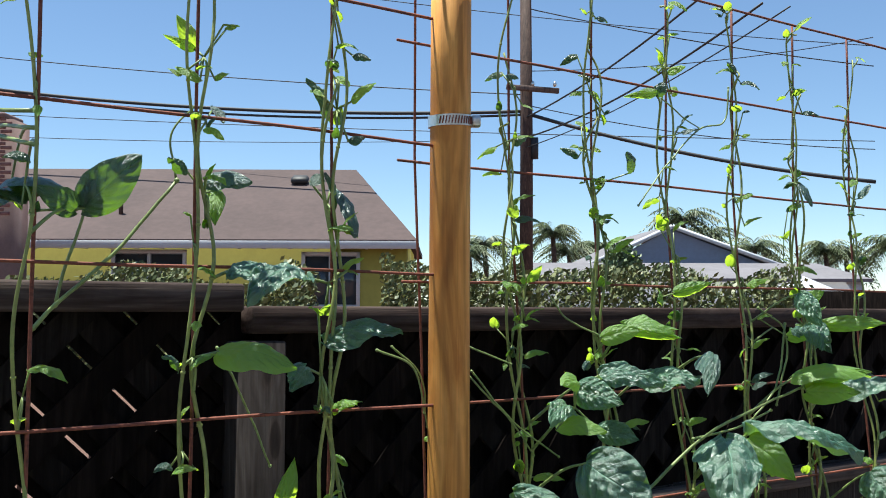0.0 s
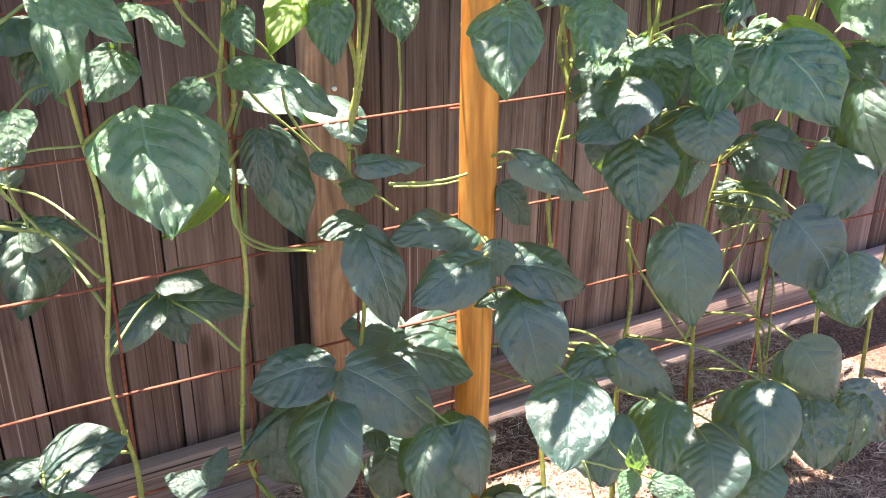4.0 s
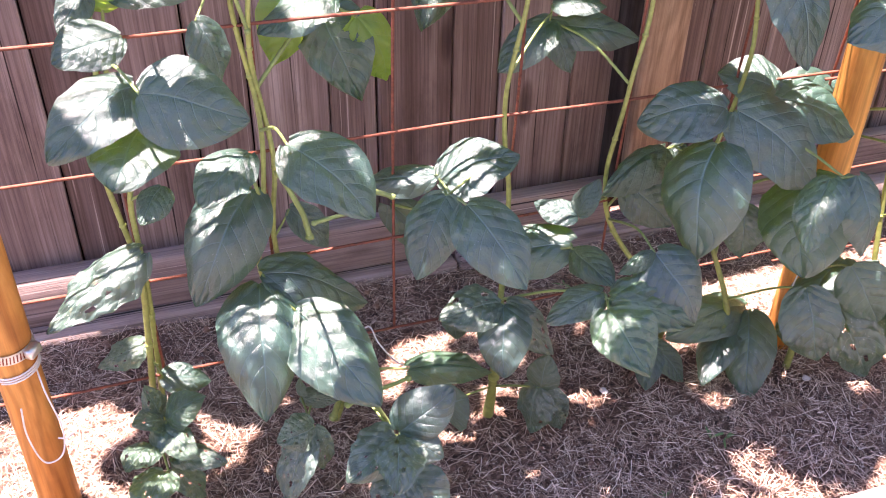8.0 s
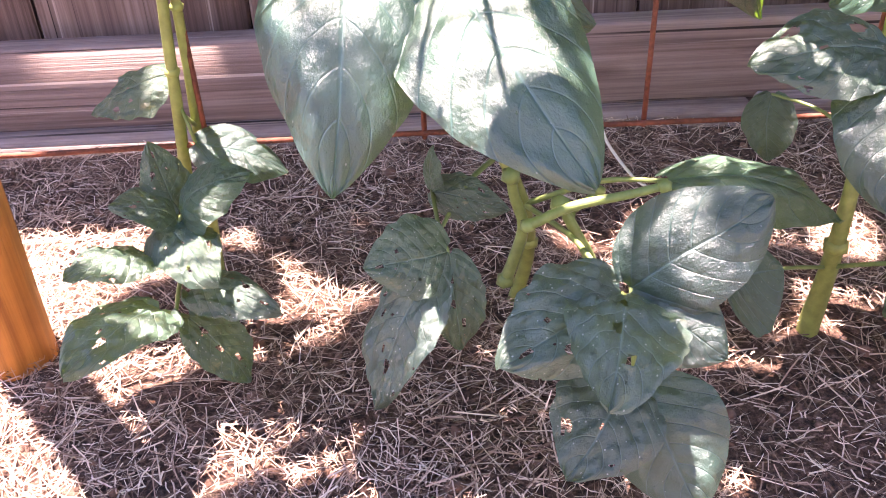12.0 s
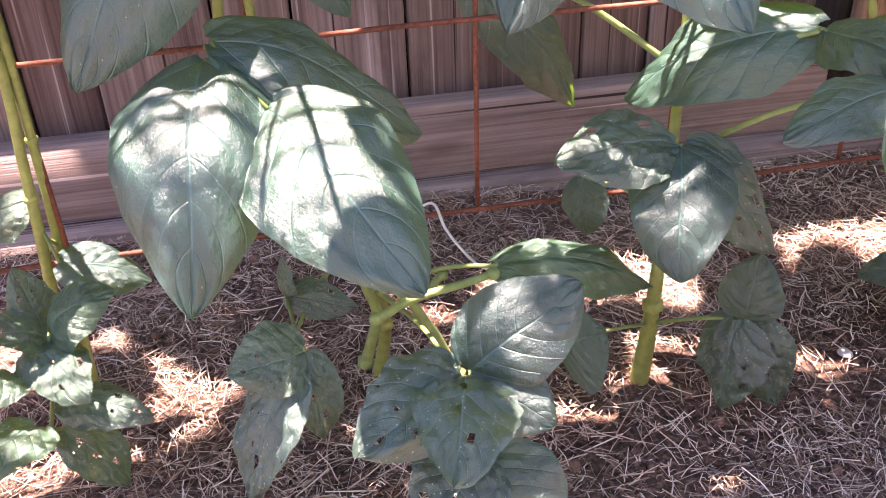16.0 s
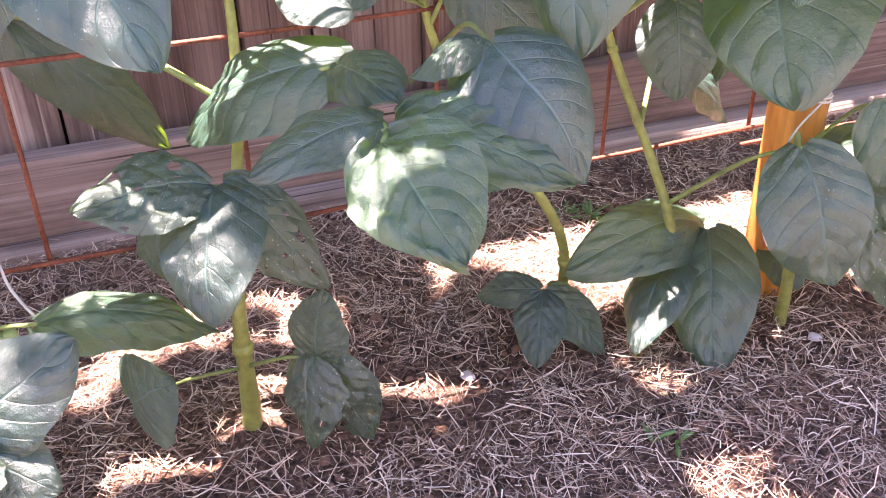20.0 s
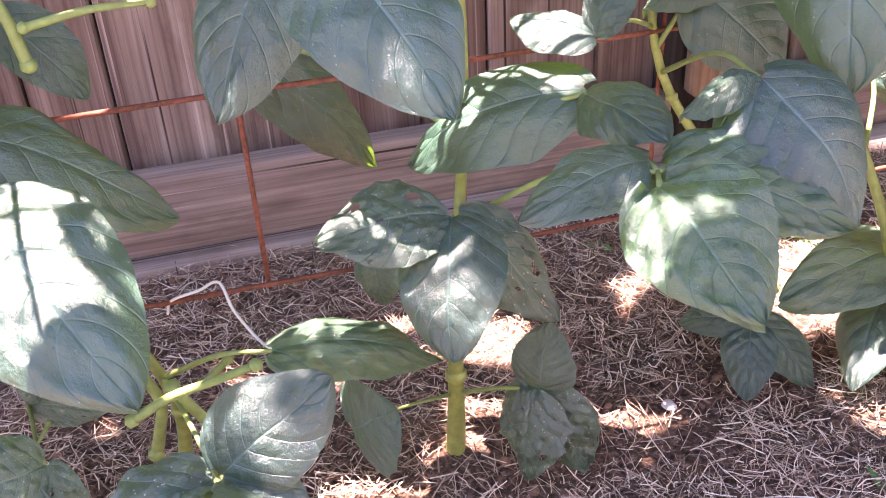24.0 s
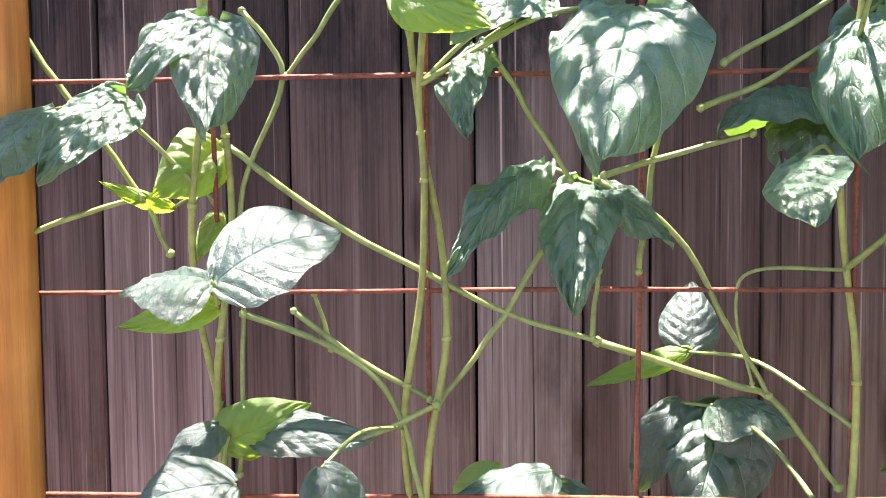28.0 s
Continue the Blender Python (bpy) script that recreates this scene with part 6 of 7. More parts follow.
shade_leaf(-0.299, 0.386, 1.76, 0.8, 0.100)
shade_leaf(-0.243, 0.218, 1.76, 3.8, 0.062)
shade_leaf(-0.266, 0.279, 1.76, 3.7, 0.100)
shade_leaf(-0.278, 0.321, 1.76, 5.4, 0.100)
shade_leaf(-0.222, 0.282, 1.76, 2.1, 0.070)
shade_leaf(-0.215, 0.323, 1.76, 2.0, 0.042)
shade_leaf(-0.198, 0.365, 1.76, 4.9, 0.100)
shade_leaf(-0.134, 0.232, 1.76, 3.1, 0.100)
shade_leaf(-0.155, 0.280, 1.76, 2.7, 0.068)
shade_leaf(-0.126, 0.322, 1.76, 2.3, 0.100)
shade_leaf(-0.105, 0.286, 1.76, 1.1, 0.100)
shade_leaf(-0.043, 0.376, 1.76, 0.9, 0.077)
shade_leaf(0.037, 0.281, 1.76, 2.4, 0.100)
shade_leaf(0.038, 0.381, 1.76, 5.5, 0.100)
shade_leaf(0.092, 0.265, 1.76, 4.9, 0.100)
shade_leaf(0.067, 0.317, 1.76, 2.9, 0.100)
shade_leaf(0.082, 0.367, 1.76, 3.0, 0.100)
shade_leaf(0.150, 0.250, 1.76, 0.4, 0.080)
shade_leaf(0.190, 0.265, 1.76, 2.1, 0.080)
shade_leaf(0.165, 0.305, 1.76, 4.0, 0.080)
shade_leaf(0.120, 0.285, 1.76, 1.2, 0.080)
shade_leaf(0.205, 0.220, 1.76, 0.5, 0.080)
shade_leaf(-0.283, 0.018, 2.08, 0.1, 0.092)
# two flat leaves added at the wire to cast shade on the low ones
leaf((0.345, 0.050, 0.780), (0.435, 0.018, 0.742), 0.085, (0, -0.15, 1), "big")
leaf((0.425, 0.025, 0.770), (0.452, -0.050, 0.730), 0.070, (0, -0.15, 1), "big")
stalks()

# ---- mulch ----
def mulch():
    rng = np.random.RandomState(4)
    count = 125000
    x = rng.uniform(-0.95, 1.7, count)
    y = rng.uniform(-0.37, 0.33, count)
    keep = [noise.noise((a * 6, b * 6, 2)) > -0.25 or q < 0.45 for a, b, q in zip(x, y, rng.rand(count))]
    x, y = x[keep], y[keep]
    verts, faces = [], []
    for k in range(len(x)):
        a = rng.uniform(0, math.pi * 2)
        ln, w = rng.choice((0.005, 0.009, 0.014, 0.022, 0.032)) * rng.uniform(0.7, 1.2), rng.choice((0.00016, 0.0002, 0.00026, 0.00034, 0.00048))
        lift0, tilt, bend = rng.uniform(0.0008, 0.01), rng.uniform(-0.3, 0.35), rng.normal() * 0.0018
        c, s = math.cos(a), math.sin(a)
        z0 = lift(x[k], y[k]) + lift0
        i = len(verts)
        for q in (-0.5, 0.0, 0.5):
            px, py = x[k] + c * ln * q - s * bend * (1 - 4 * q * q), y[k] + s * ln * q + c * bend * (1 - 4 * q * q)
            z = max(z0 + tilt * ln * q, lift(px, py) + 0.0008)
            verts += [(px - s * w, py + c * w, z), (px + s * w, py - c * w, z + w * 0.8)]
        faces += [(i, i + 1, i + 3, i + 2), (i + 2, i + 3, i + 5, i + 4)]
    me = bpy.data.meshes.new("straw_mulch")
    me.from_pydata(verts, [], faces)
    m, n, l, bsdf = material("dry_straw")
    geo = n.new("ShaderNodeNewGeometry")
    col = ramp(n, l, geo.outputs["Random Per Island"], (0.0, (0.06, 0.03, 0.022)), (0.22, (0.2, 0.115, 0.08)), (0.6, (0.54, 0.37, 0.28)), (1.0, (0.9, 0.74, 0.6)))
    l.new(col, bsdf.inputs["Base Color"])
    bsdf.inputs["Roughness"].default_value = 0.8
    me.materials.append(m)
    tagged(new("straw_mulch", me), "loose dry grass clippings scattered over the soil", "mulch", kind="stuff")


def clods():
    rng = random.Random(8)
    bm = bmesh.new()
    for _ in range(1500):
        x, y = rng.uniform(-0.8, 1.4), rng.uniform(-0.36, 0.3)
        r = rng.uniform(0.0015, 0.0045) * rng.choice((1, 1, 1, 2))
        m = Matrix.Translation((x, y, lift(x, y) + r * 0.2)) @ pose(0, 0, 0, rng.uniform(0, 90), rng.uniform(0, 90), rng.uniform(0, 90)) @ Matrix.Diagonal((r, r * rng.uniform(0.6, 1), r * rng.uniform(0.5, 0.9), 1))
        made = bmesh.ops.create_icosphere(bm, subdivisions=1, radius=1, matrix=m)
    for v in bm.verts:
        v.co += 0.002 * Vector((noise.noise(v.co * 300), noise.noise(v.co * 300 + Vector((9, 0, 0))), noise.noise(v.co * 300 + Vector((0, 9, 0)))))
    tagged(part("soil_clods", bm, plain("soil_clod", (0.22, 0.12, 0.085), 0.95, 0, 200, 0.4, 0.6)), "crumbs and small clods of brown soil", "soil", kind="stuff")


mulch()
clods()


# ---- edging, and an unseen patio and wall added to shape the light ----
def timber(x0, x1, y, top, turn):
    t = thing("edging_timber", ((x0 + x1) / 2, y, 0), "pale grey weathered timber along the bed's edge", "edging", "timbers of the bed's edge")
    o = part("timber", box((x1 - x0, 0.038, top + 0.03), bevel=0.004), M_TIMBER, t)
    o.location, o.rotation_euler = (0, 0, (top - 0.03) / 2), (0, 0, radians(turn))


timber(0.66, 2.4, -0.383, 0.056, 0.0)
timber(-1.2, 0.655, -0.388, 0.05, 0.0)
# slab out of view, added as a bounce surface for the bed
o = part("patio", box((14, 8, 0.05), (1, -4.42, -0.02), 0.004), plain("unseen_patio_concrete", (0.11, 0.11, 0.11), 0.85, 0, 30, 0.12, 0.2))
tagged(o, "unseen concrete slab added to bounce light onto the bed", "patio", kind="structure")
# wall out of view, added to bounce light and cut off low sky
o = part("wall_house", box((14, 0.2, 3.2), (1, -4.2, 1.6), 0.01), plain("unseen_wall_stucco", (0.3, 0.29, 0.28), 0.9, 0, 80, 0.08, 0.4))
tagged(o, "unseen plain wall added to bounce light and block low sky", "wall", kind="structure")


# ---- strings and small finds ----
def cord(points, label, near):
    pts = spline(points, 8)
    o = part("string", tube([p - pts[0] for p in pts], 0.0011, 6), M_STRING)
    o.location = pts[0]
    tagged(o, label, "string", "loose strings")


def loops(cx, cy, r, z, turns, tilt, tail):
    out = []
    for k in range(int(turns * 12) + 1):
        a = -2.2 + 2 * math.pi * k / 12
        out.append((cx + r * math.cos(a), cy + r * math.sin(a), z + tilt * math.cos(a) + 0.0035 * k / 12))
    return out + tail


cord(loops(-0.457, -0.045, 0.0262, 0.236, 2.5, 0.004, [(-0.43, -0.078, 0.225), (-0.422, -0.088, 0.17), (-0.43, -0.09, 0.13), (-0.452, -0.086, 0.12), (-0.462, -0.08, 0.16), (-0.46, -0.075, 0.2)]), "white string tied round the stake, one end hanging", None)
cord([(-0.43, -0.084, 0.152), (-0.42, -0.09, 0.155), (-0.412, -0.092, 0.162)], "short white string end on the stake", None)
cord(loops(0.613, -0.052, 0.0262, 0.2, 2.2, -0.006, [(0.585, -0.085, 0.18), (0.56, -0.1, 0.15), (0.553, -0.105, 0.11), (0.56, -0.106, 0.09)]), "white string that ties a vine to the stake", None)
cord([(-0.075, 0.0, 0.135), (-0.07, -0.004, 0.148), (-0.05, -0.005, 0.153), (-0.035, -0.004, 0.156), (-0.028, -0.02, 0.14), (-0.012, -0.045, 0.125), (0.0, -0.062, 0.128), (0.004, -0.068, 0.138)], "white string end loose on the wire", None)
for k, (x, y, r) in enumerate(((0.303, -0.065, 0.0065), (0.53, -0.09, 0.005), (0.6, -0.14, 0.006))):
    bm = bmesh.new()
    bmesh.ops.create_icosphere(bm, subdivisions=2, radius=r)
    for v in bm.verts:
        v.co += v.co * 0.35 * noise.noise(v.co * 200 + Vector((k, 0, 0)))
        v.co.z *= 0.4
    o = part("pebble", bm, plain("pale_pebble", (0.6, 0.55, 0.56), 0.7, 0, 300, 0.15, 0.3))
    o.location = (x, y, lift(x, y) + r * 0.5)
    tagged(o, "small pale pebble lying on the mulch", "pebble", "pebbles on the bed")


M_WEED = plain("weed_green", (0.1, 0.2, 0.06), 0.5, 0, 90, 0.3, 0.1)


def weed(x, y, count, reach, seed):
    """A low tuft of narrow leaves that stands in the mulch."""
    rng = random.Random(seed)
    w = thing("weed", (x, y, lift(x, y)), "small green weed sprouting through the straw", "weed", "weeds in the bed")
    for k in range(count):
        a, ln = rng.uniform(0, 6.283), reach * rng.uniform(0.5, 1.0)
        up = rng.uniform(0.4, 1.1)
        pts = [(0.15 * ln * q * math.cos(a * 3) + ln * q * math.cos(a) * math.cos(up), ln * q * math.sin(a) * math.cos(up), ln * (q * math.sin(up) - 0.35 * q * q) + 0.001) for q in (0, 0.3, 0.6, 0.85, 1)]
        part("blade", tube(pts, [0.0008, 0.0016, 0.0018, 0.0012, 0.0003], 4), M_WEED, w)


for x, y, c, r, sd in ((0.535, 0.15, 16, 0.035, 1), (0.51, 0.17, 12, 0.03, 2), (0.56, 0.13, 12, 0.03, 3), (0.4, -0.2, 6, 0.03, 4), (0.415, -0.21, 4, 0.025, 5), (0.36, 0.2, 8, 0.03, 6), (0.29, -0.27, 5, 0.02, 7), (-0.16, -0.22, 5, 0.02, 8)):
    weed(x, y, c, r, sd)

# ---- beyond the fence ----
YARD = pose(0, -0.98, 0, 1.25, 0, -33.1)      # its y runs away from the bed, across the neighbour's yard
EYE0 = 1.65


def yard(x, y, z=0.0):
    return YARD @ Vector((x, y, z))


def in_yard(ob, x, y, z=0.0, turn=0.0):
    ob.matrix_world = YARD @ pose(x, y, z, 0, 0, turn)
    return ob


M_ROOF = plain("roof_shingle", (0.07, 0.046, 0.043), 0.9, 0, 6, 0.22, 0.3)
M_YELLOW = plain("yellow_siding", (0.3, 0.275, 0.055), 0.85, 0, 8, 0.1, 0.1)
M_WHITE = plain("white_paint", (0.42, 0.43, 0.46), 0.6, 0, 12, 0.06, 0.05)
M_BLUE = plain("blue_grey_siding", (0.17, 0.2, 0.28), 0.85, 0, 8, 0.1, 0.1)
M_GREYROOF = plain("grey_roof", (0.16, 0.15, 0.16), 0.9, 0, 5, 0.18, 0.3)
M_BRICK = plain("brick_red", (0.17, 0.085, 0.075), 0.9, 0, 40, 0.35, 0.3)
M_MORTAR = plain("mortar", (0.17, 0.11, 0.1), 0.95, 0, 30, 0.15, 0.2)
M_POLE = wood("pole_wood", (0.05, 0.035, 0.03), (0.09, 0.06, 0.05), (0.14, 0.1, 0.08), knots=False)
M_CABLE = plain("black_cable", (0.02, 0.02, 0.022), 0.6, 0, 20, 0.1, 0.0)
m_glass, gn_, gl_, gb_ = material("window_glass")
gb_.inputs["Base Color"].default_value = (0.03, 0.04, 0.05, 1)
gb_.inputs["Roughness"].default_value = 0.05
gb_.inputs["IOR"].default_value = 1.5
M_PANE = m_glass


def slab(points, thick=0.12):
    bm = bmesh.new()
    f = bm.faces.new([bm.verts.new(p) for p in points])
    ext = bmesh.ops.extrude_face_region(bm, geom=[f])
    bmesh.ops.translate(bm, verts=[v for v in ext["geom"] if isinstance(v, bmesh.types.BMVert)], vec=(0, 0, -thick))
    bmesh.ops.recalc_face_normals(bm, faces=bm.faces[:])
    return bm


def window(parent, x0, x1, z0, z1, y):
    w = part("window", box((x1 - x0 - 0.1, 0.03, z1 - z0 - 0.1), bevel=0), M_WHITE, parent)
    w.location = ((x0 + x1) / 2, y - 0.02, (z0 + z1) / 2)
    half = (x1 - x0) / 2
    for sx in (-1, 1):
        g = part("pane", box((half - 0.1, 0.02, z1 - z0 - 0.2), bevel=0), M_PANE, w)
        g.location = (sx * half / 2, -0.02, 0)
    for sx, sz, dx, dz in ((0, 1, x1 - x0, 0.08), (0, -1, x1 - x0, 0.08), (-1, 0, 0.08, z1 - z0), (1, 0, 0.08, z1 - z0), (0, 0, 0.06, z1 - z0)):
        g = part("frame", box((dx, 0.06, dz), bevel=0.005), M_WHITE, w)
        g.location = (sx * (half - 0.04), -0.035, sz * ((z1 - z0) / 2 - 0.04))


def yellow_house():
    h = in_yard(thing("house", (0, 0, 0), "single-storey yellow house with a brown shingle roof", "house", "neighbouring houses"), 0, 20)
    part("wall", box((12.5, 7, 3.62), (-6.85, 3.55, 0.81), 0.01), M_YELLOW, h)
    a = [(-13.5, -0.45, 2.66), (-0.38, -0.45, 2.66), (-2.05, 4.2, 4.72), (-13.5, 4.2, 4.72)]
    part("roof", slab(a), M_ROOF, h, smooth=False)
    part("roof", slab([(-0.38, -0.45, 2.66), (-0.38, 8.5, 2.66), (-2.05, 4.2, 4.72)]), M_ROOF, h, smooth=False)
    part("roof", slab([(-13.5, 4.2, 4.72), (-2.05, 4.2, 4.72), (-0.38, 8.5, 2.66), (-13.5, 8.5, 2.66)]), M_ROOF, h, smooth=False)
    f = part("fascia", box((13.1, 0.05, 0.16), bevel=0.005), M_WHITE, h)
    f.location = (-6.95, -0.46, 2.55)
    window(h, -6.9, -5.3, 1.4, 2.46, 0.05)
    window(h, -2.85, -1.6, 1.2, 2.42, 0.05)
    for x in range(24):
        b = part("rafter_end", box((0.05, 0.4, 0.1), bevel=0), M_WHITE, h)
        b.location = (-12.8 + x * 0.54, -0.24, 2.52)
    # roof fittings
    v = part("roof_vent", box((0.42, 0.34, 0.16), bevel=0.05), M_CABLE, h, "dark roof vent")
    v.location, v.rotation_euler = (-3.35, 3.1, 4.33), (radians(24), 0, 0)
    p = part("vent_pipe", tube([(0, 0, 0), (0, 0, 0.6)], 0.05, 10), M_POLE, h)
    p.location = (-7.05, 1.0, 3.2)
    return h


def chimney():
    c = in_yard(thing("chimney", (0, 0, 0), "red brick chimney stack", "chimney"), 0, 17.6)
    part("core", box((1.5, 0.7, 5.75), (-8.55, 0, 1.875), 0), M_MORTAR, c)
    row = 0
    z = 3.0
    kinds = [mesh_of(box((0.2, 0.05, 0.062), bevel=0.004), "brick", M_BRICK) for _ in range(1)]
    while z < 4.76:
        for k in range(6 if row % 2 else 7):
            ob = new("brick", kinds[0])
            ob.parent = c
            ob.location = (-9.2 + 0.213 * k + (0.1 if row % 2 else 0), -0.345, z)
        row += 1
        z += 0.076
    cap = part("cap", box((1.62, 0.8, 0.1), bevel=0.02), M_MORTAR, c)
    cap.location = (-8.75, 0, 4.82)
    return c


def gable_house():
    h = in_yard(thing("house", (0, 0, 0), "blue-grey gabled house under a pale roof", "house", "neighbouring houses"), 0, 40)
    part("wall", box((8.4, 8, 4.1), (10.9, 4.4, 0.45), 0.01), M_BLUE, h)
    bm = bmesh.new()
    a = [bm.verts.new(p) for p in ((6.9, 0.3, 2.5), (14.9, 0.3, 2.5), (10.2, 0.3, 4.25))]
    b = [bm.verts.new(p) for p in ((6.9, 0.45, 2.5), (14.9, 0.45, 2.5), (10.2, 0.45, 4.25))]
    bm.faces.new(a), bm.faces.new(b[::-1])
    for i in range(3):
        bm.faces.new((a[i], a[(i + 1) % 3], b[(i + 1) % 3], b[i]))
    bmesh.ops.recalc_face_normals(bm, faces=bm.faces[:])
    part("gable", bm, M_BLUE, h, smooth=False)
    part("roof", slab([(10.2, 0, 4.42), (10.2, 9, 4.42), (6.3, 9, 2.62), (6.3, 0, 2.62)]), M_GREYROOF, h, smooth=False)
    part("roof", slab([(10.2, 0, 4.42), (15.4, 0, 2.55), (15.4, 9, 2.55), (10.2, 9, 4.42)]), M_GREYROOF, h, smooth=False)
    for (x0, z0), (x1, z1) in (((6.3, 2.6), (10.2, 4.4)), ((10.2, 4.4), (15.4, 2.53))):
        o = part("bargeboard", tube([(x0, -0.03, z0 - 0.05), (x1, -0.03, z1 - 0.05)], 0.1, 4), M_WHITE, h)
    part("garage_roof", slab([(3.5, -6, 2.05), (16, -6, 2.05), (16, -1, 2.75), (3.5, -1, 2.75)]), M_GREYROOF, h, smooth=False)
    part("garage_wall", box((12, 5, 3.55), (9.75, -3.3, 0.18), 0.01), M_WHITE, h)
    return h


def utility_pole():
    p = in_yard(thing("utility_pole", (0, 0, 0), "tall weathered wooden utility pole with crossarms", "utility pole"), 2.14, 22)
    part("pole", tube([(0, 0, -1.0), (0.02, 0, 5), (0.0, 0, 9.5)], [0.17, 0.15, 0.13], 14), M_POLE, p)
    for z, ln, turn in ((6.35, 1.25, 62), (9.0, 2.2, 20)):
        a = part("crossarm", box((ln, 0.1, 0.12), bevel=0.008), M_POLE, p)
        a.location, a.rotation_euler = (0.15, -0.16, z), (0, radians(4), radians(turn - 60))
        for k in range(3):
            i = part("insulator", tube([(0, 0, 0), (0, 0, 0.06), (0, 0, 0.12)], [0.03, 0.05, 0.025], 8), M_STEEL, p)
            i.location = Vector((0.15 + (k - 1) * ln * 0.42 * math.cos(radians(turn - 60)), -0.16 + (k - 1) * ln * 0.42 * math.sin(radians(turn - 60)), z + 0.06))
    t = part("cable_box", tube([(0.2, -0.1, 4.7), (0.2, -0.1, 5.2)], 0.09, 10), M_CABLE, p)
    return p


def cable(name, a, b, sag, r, label):
    pts = []
    for k in range(25):
        q = k / 24
        v = Vector(a).lerp(Vector(b), q)
        v.z -= sag * 4 * q * (1 - q)
        pts.append(YARD @ v)
    o = part(name, tube([p - pts[0] for p in pts], r, 5), M_CABLE)
    o.location = pts[0]
    tagged(o, label, "cable", "overhead cables")


def sky_point(px, py, d):
    """A place d metres away in the yard, from degrees right of and above the eye's level."""
    return (math.tan(radians(px)) * d, d, EYE0 + math.tan(radians(py)) * d)


yellow_house()
chimney()
gable_house()
utility_pole()
for pa, pb, da, db, sag, r, lb in (
        ((-25.4, 12.0), (5.5, 10.8), 24, 22, 0.25, 0.045, "thick black telephone cable between poles"),
        ((-25.4, 11.8), (5.5, 10.6), 24, 22, 0.3, 0.03, "black telephone cable under a thicker one"),
        ((5.5, 10.7), (25.4, 6.6), 22, 20, 0.2, 0.045, "thick black cable that leaves the pole"),
        ((-25.4, 13.9), (5.5, 11.8), 26, 22, 0.1, 0.014, "thin overhead power line"),
        ((-25.4, 10.5), (25.4, 9.1), 28, 24, 0.1, 0.012, "thin overhead power line"),
        ((-25.4, 9.2), (0.0, 9.0), 30, 30, 0.1, 0.012, "thin overhead power line"),
        ((5.5, 10.4), (16.0, 17.5), 22, 15, 0.15, 0.02, "service cable that rises from the pole"),
        ((5.5, 9.2), (19.5, 17.2), 22, 14, 0.25, 0.02, "service cable that rises from the pole"),
        ((5.5, 8.6), (21.0, 17.0), 22, 13, 0.2, 0.012, "thin service cable from the pole"),
        ((5.5, 16.9), (25.4, 13.6), 22, 22, 0.12, 0.014, "thin overhead power line"),
        ((5.5, 11.2), (25.4, 8.6), 22, 22, 0.2, 0.012, "thin overhead power line"),
        ((5.5, 13.2), (25.4, 15.3), 22, 24, 0.2, 0.012, "thin overhead power line"),
        ((-5.0, 17.5), (25.4, 14.8), 24, 24, 0.1, 0.012, "thin overhead power line")):
    cable("overhead_cable", sky_point(*pa, da), sky_point(*pb, db), sag, r, lb)


def clump_mesh(count, size, seed, mat, spread):
    rng = np.random.RandomState(seed)
    verts, faces = [], []
    for k in range(count):
        c = Vector((spread(rng)))
        d = Vector(rng.normal(size=3)).normalized()
        e = d.orthogonal().normalized()
        s = size * rng.uniform(0.6, 1.3)
        g = d.cross(e) * s * 0.5
        e = e * s
        i = len(verts)
        verts += [tuple(c - e * 0.9), tuple(c + g), tuple(c + e), tuple(c - g)]
        faces.append((i, i + 1, i + 2, i + 3))
    me = bpy.data.meshes.new("crown")
    me.from_pydata(verts, [], faces)
    me.materials.append(mat)
    return me


def foliage(name, low, high):
    m, n, l, bsdf = material(name)
    geo = n.new("ShaderNodeNewGeometry")
    l.new(ramp(n, l, geo.outputs["Random Per Island"], (0.0, low), (1.0, high)), bsdf.inputs["Base Color"])
    bsdf.inputs["Roughness"].default_value = 0.55
    return m


M_HEDGE = foliage("hedge_leaf", (0.055, 0.08, 0.025), (0.16, 0.17, 0.055))
M_TREE = foliage("tree_leaf", (0.03, 0.06, 0.02), (0.1, 0.15, 0.05))
M_FROND = foliage("palm_frond", (0.05, 0.075, 0.03), (0.12, 0.15, 0.06))


def hedge(x0, x1, y, z0, high, seed):
    def spread(rng):
        x = rng.uniform(x0, x1)
        top = high + 0.16 * noise.noise((x * 1.6, seed, 0)) + 0.08 * noise.noise((x * 6, seed, 3))
        return (x, y + rng.normal() * 0.14, rng.uniform(z0, top))
    h = thing("climbing_hedge", (0, 0, 0), "pale green hedge with yellowing leaves behind the fence", "hedge", "hedges")
    h.matrix_world = YARD
    ob = new("foliage", clump_mesh(int(6500 * (x1 - x0)), 0.026, seed, M_HEDGE, spread))
    ob.parent = h
    ob["kind"] = "stuff"
    for k in range(int((x1 - x0) * 2) + 1):
        s = part("twig", tube([(x0 + 0.5 * k, y, -0.3), (x0 + 0.5 * k + 0.1, y, 0.8), (x0 + 0.5 * k - 0.05, y, z0 + 0.3)], [0.02, 0.015, 0.006], 6), M_POLE, h)


hedge(-3.1, -0.9, 7.0, 1.0, 1.74, 3)
hedge(-0.4, 2.7, 7.0, 1.0, 1.78, 8)


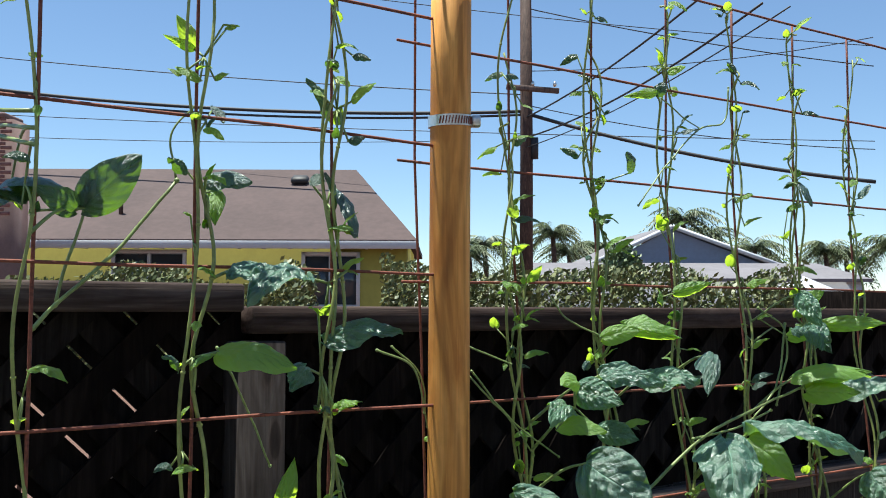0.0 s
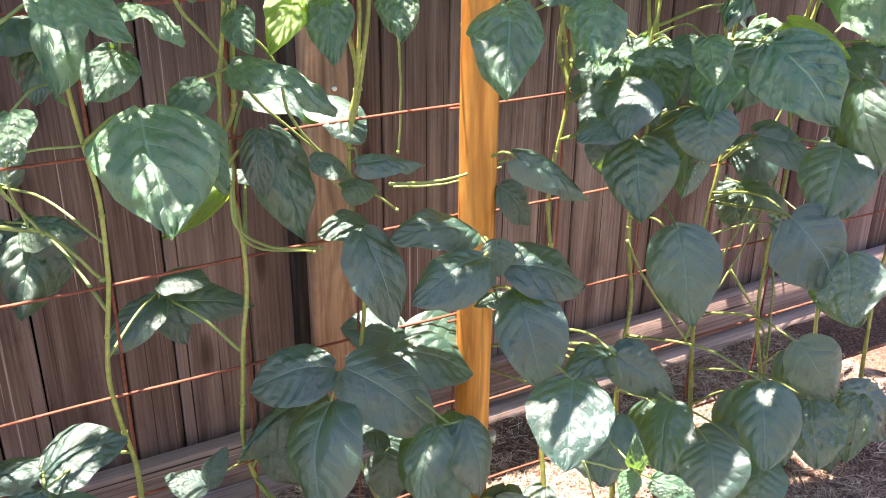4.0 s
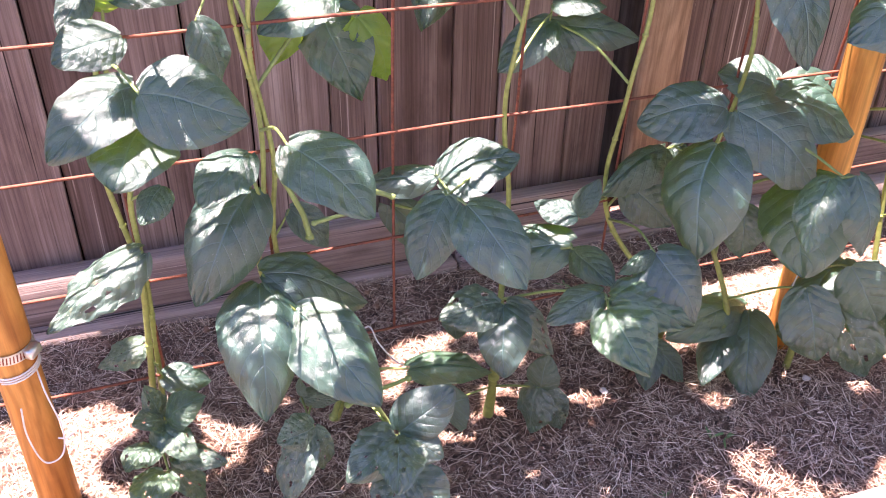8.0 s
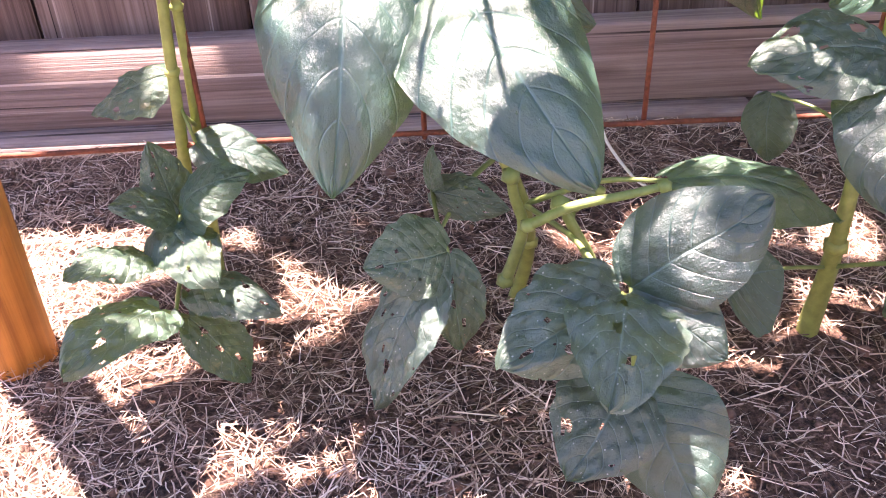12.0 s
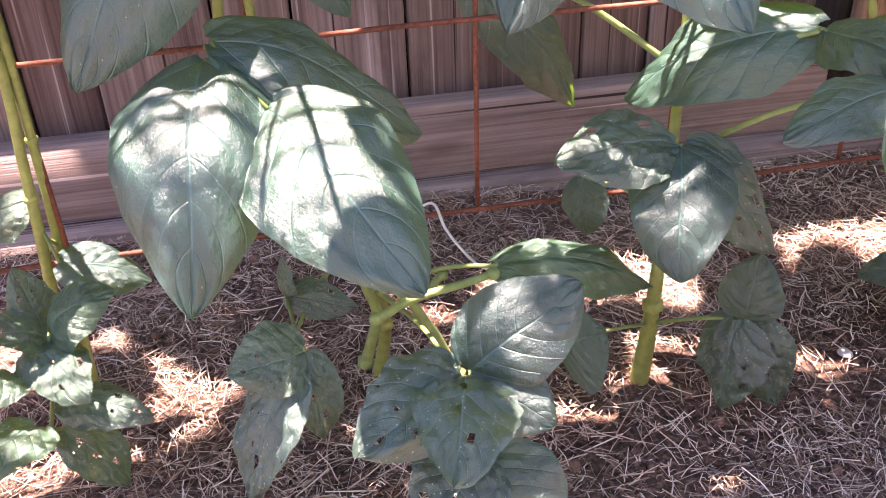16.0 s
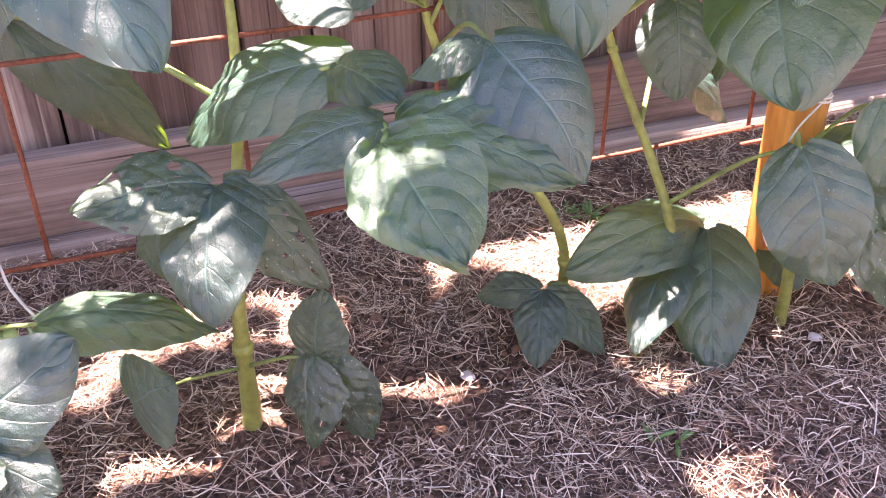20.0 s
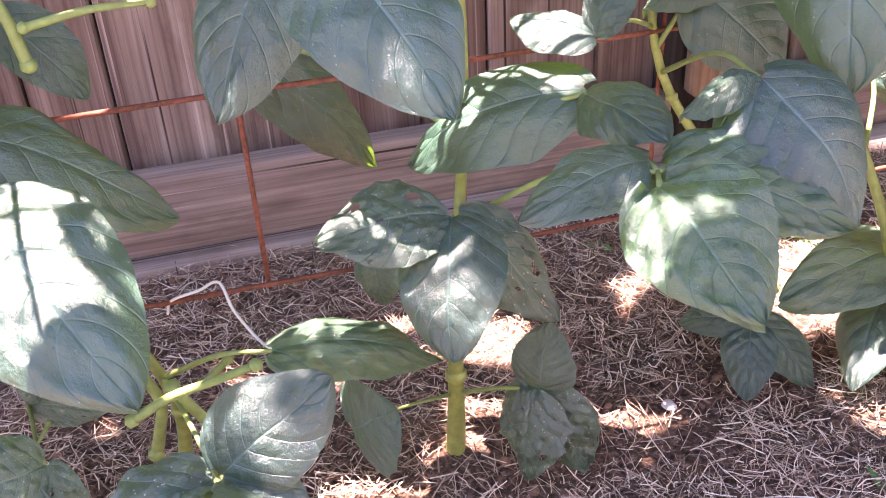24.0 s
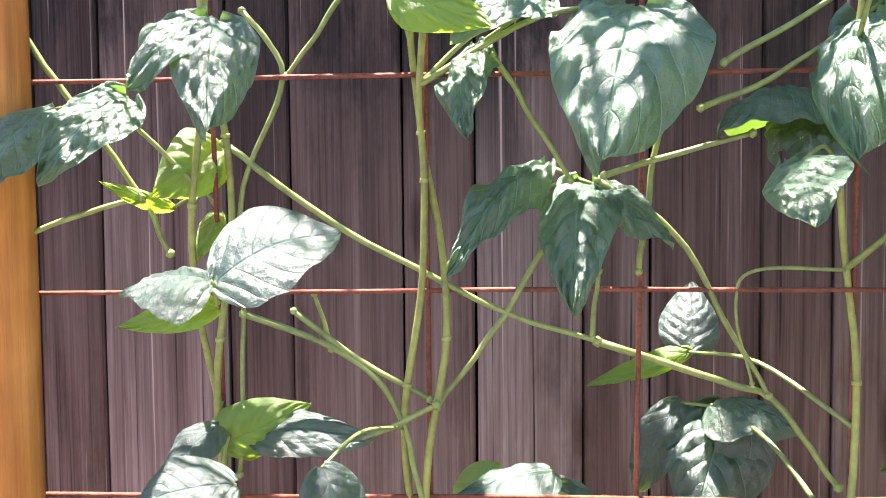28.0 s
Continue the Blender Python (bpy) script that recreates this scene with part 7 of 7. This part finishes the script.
def bush(x, y, r, z, seed):
    def spread(rng):
        d = rng.normal(size=3)
        d = d / np.linalg.norm(d) * r * rng.uniform(0.55, 1.0)
        return (d[0] * 0.8, d[1] * 0.8, z + d[2] * (1 + 0.3 * noise.noise((d[0] * 3, d[2] * 3, seed))))
    b = in_yard(thing("shrub", (0, 0, 0), "dark green shrub in the neighbour's yard", "shrub"), x, y)
    ob = new("crown", clump_mesh(1500, 0.05, seed, M_TREE, spread))
    ob.parent = b
    part("trunk", tube([(0, 0, -0.5), (0.03, 0, z)], [0.05, 0.02], 8), M_POLE, b)


bush(2.8, 14.0, 0.42, 1.9, 5)


def palm(x, y, height, seed, size=3.0):
    rng = random.Random(seed)
    p = in_yard(thing("palm_tree", (0, 0, 0), "distant palm tree with drooping feathery fronds", "palm tree", "palms on the skyline"), x, y)
    part("trunk", tube([(0, 0, -2), (0.15, 0, height * 0.5), (0, 0, height)], [0.22, 0.17, 0.15], 8), M_POLE, p)
    verts, faces = [], []
    for k in range(60):
        az, up = rng.uniform(0, 6.283), rng.uniform(-0.5, 1.35)
        ln = size * rng.uniform(0.7, 1.05)
        d = Vector((math.cos(az), math.sin(az), 0))
        side = Vector((-math.sin(az), math.cos(az), 0))
        for s in range(1, 15):
            q = s / 14
            c = d * ln * q * math.cos(up * (1 - 0.4 * q)) + Vector((0, 0, height + ln * (math.sin(up) * q - 0.85 * q * q)))
            for sg in (-1, 1):
                i = len(verts)
                w = 0.55 * (1 - 0.6 * q) * size / 3
                verts += [tuple(c), tuple(c + d * 0.12), tuple(c + side * sg * w + d * 0.25 + Vector((0, 0, -0.3 * w - rng.uniform(0, 0.3))))]
                faces.append((i, i + 1, i + 2))
    me = bpy.data.meshes.new("crown")
    me.from_pydata(verts, [], faces)
    me.materials.append(M_FROND)
    ob = new("crown", me)
    ob.parent = p


for x, y, h, s, z in ((2.2, 60, 3.9, 1, 2.2), (3.3, 62, 4.6, 2, 2.4), (7.6, 60, 5.2, 3, 2.6), (9.2, 64, 4.2, 4, 2.6), (11.6, 66, 4.6, 15, 2.0), (16.0, 60, 6.2, 5, 3.2), (18.5, 63, 5.2, 6, 3.0), (20.6, 60, 4.4, 7, 2.8), (14.2, 66, 4.2, 9, 2.6), (25.2, 60, 4.2, 8, 2.4), (27.4, 62, 4.0, 10, 2.4), (22.8, 66, 3.6, 11, 2.2), (29.5, 60, 4.5, 12, 2.6)):
    palm(x, y, h, s, z)

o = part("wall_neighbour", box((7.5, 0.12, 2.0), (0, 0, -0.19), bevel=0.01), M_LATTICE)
in_yard(o, 6.6, 8.2, 0.81)
tagged(o, "dark wooden fence across the neighbour's yard", "fence", kind="structure")
u = in_yard(thing("garden_umbrella", (0, 0, 0), "open grey-white garden umbrella in the neighbour's yard", "umbrella"), 4.72, 12)
bm = bmesh.new()
bmesh.ops.create_cone(bm, cap_ends=False, segments=8, radius1=0.42, radius2=0.02, depth=0.17)
part("canopy", bm, M_WHITE, u, smooth=False).location = (0, 0, 1.72)
part("pole", tube([(0, 0, -0.4), (0, 0, 1.8)], 0.02, 8), M_STEEL, u)
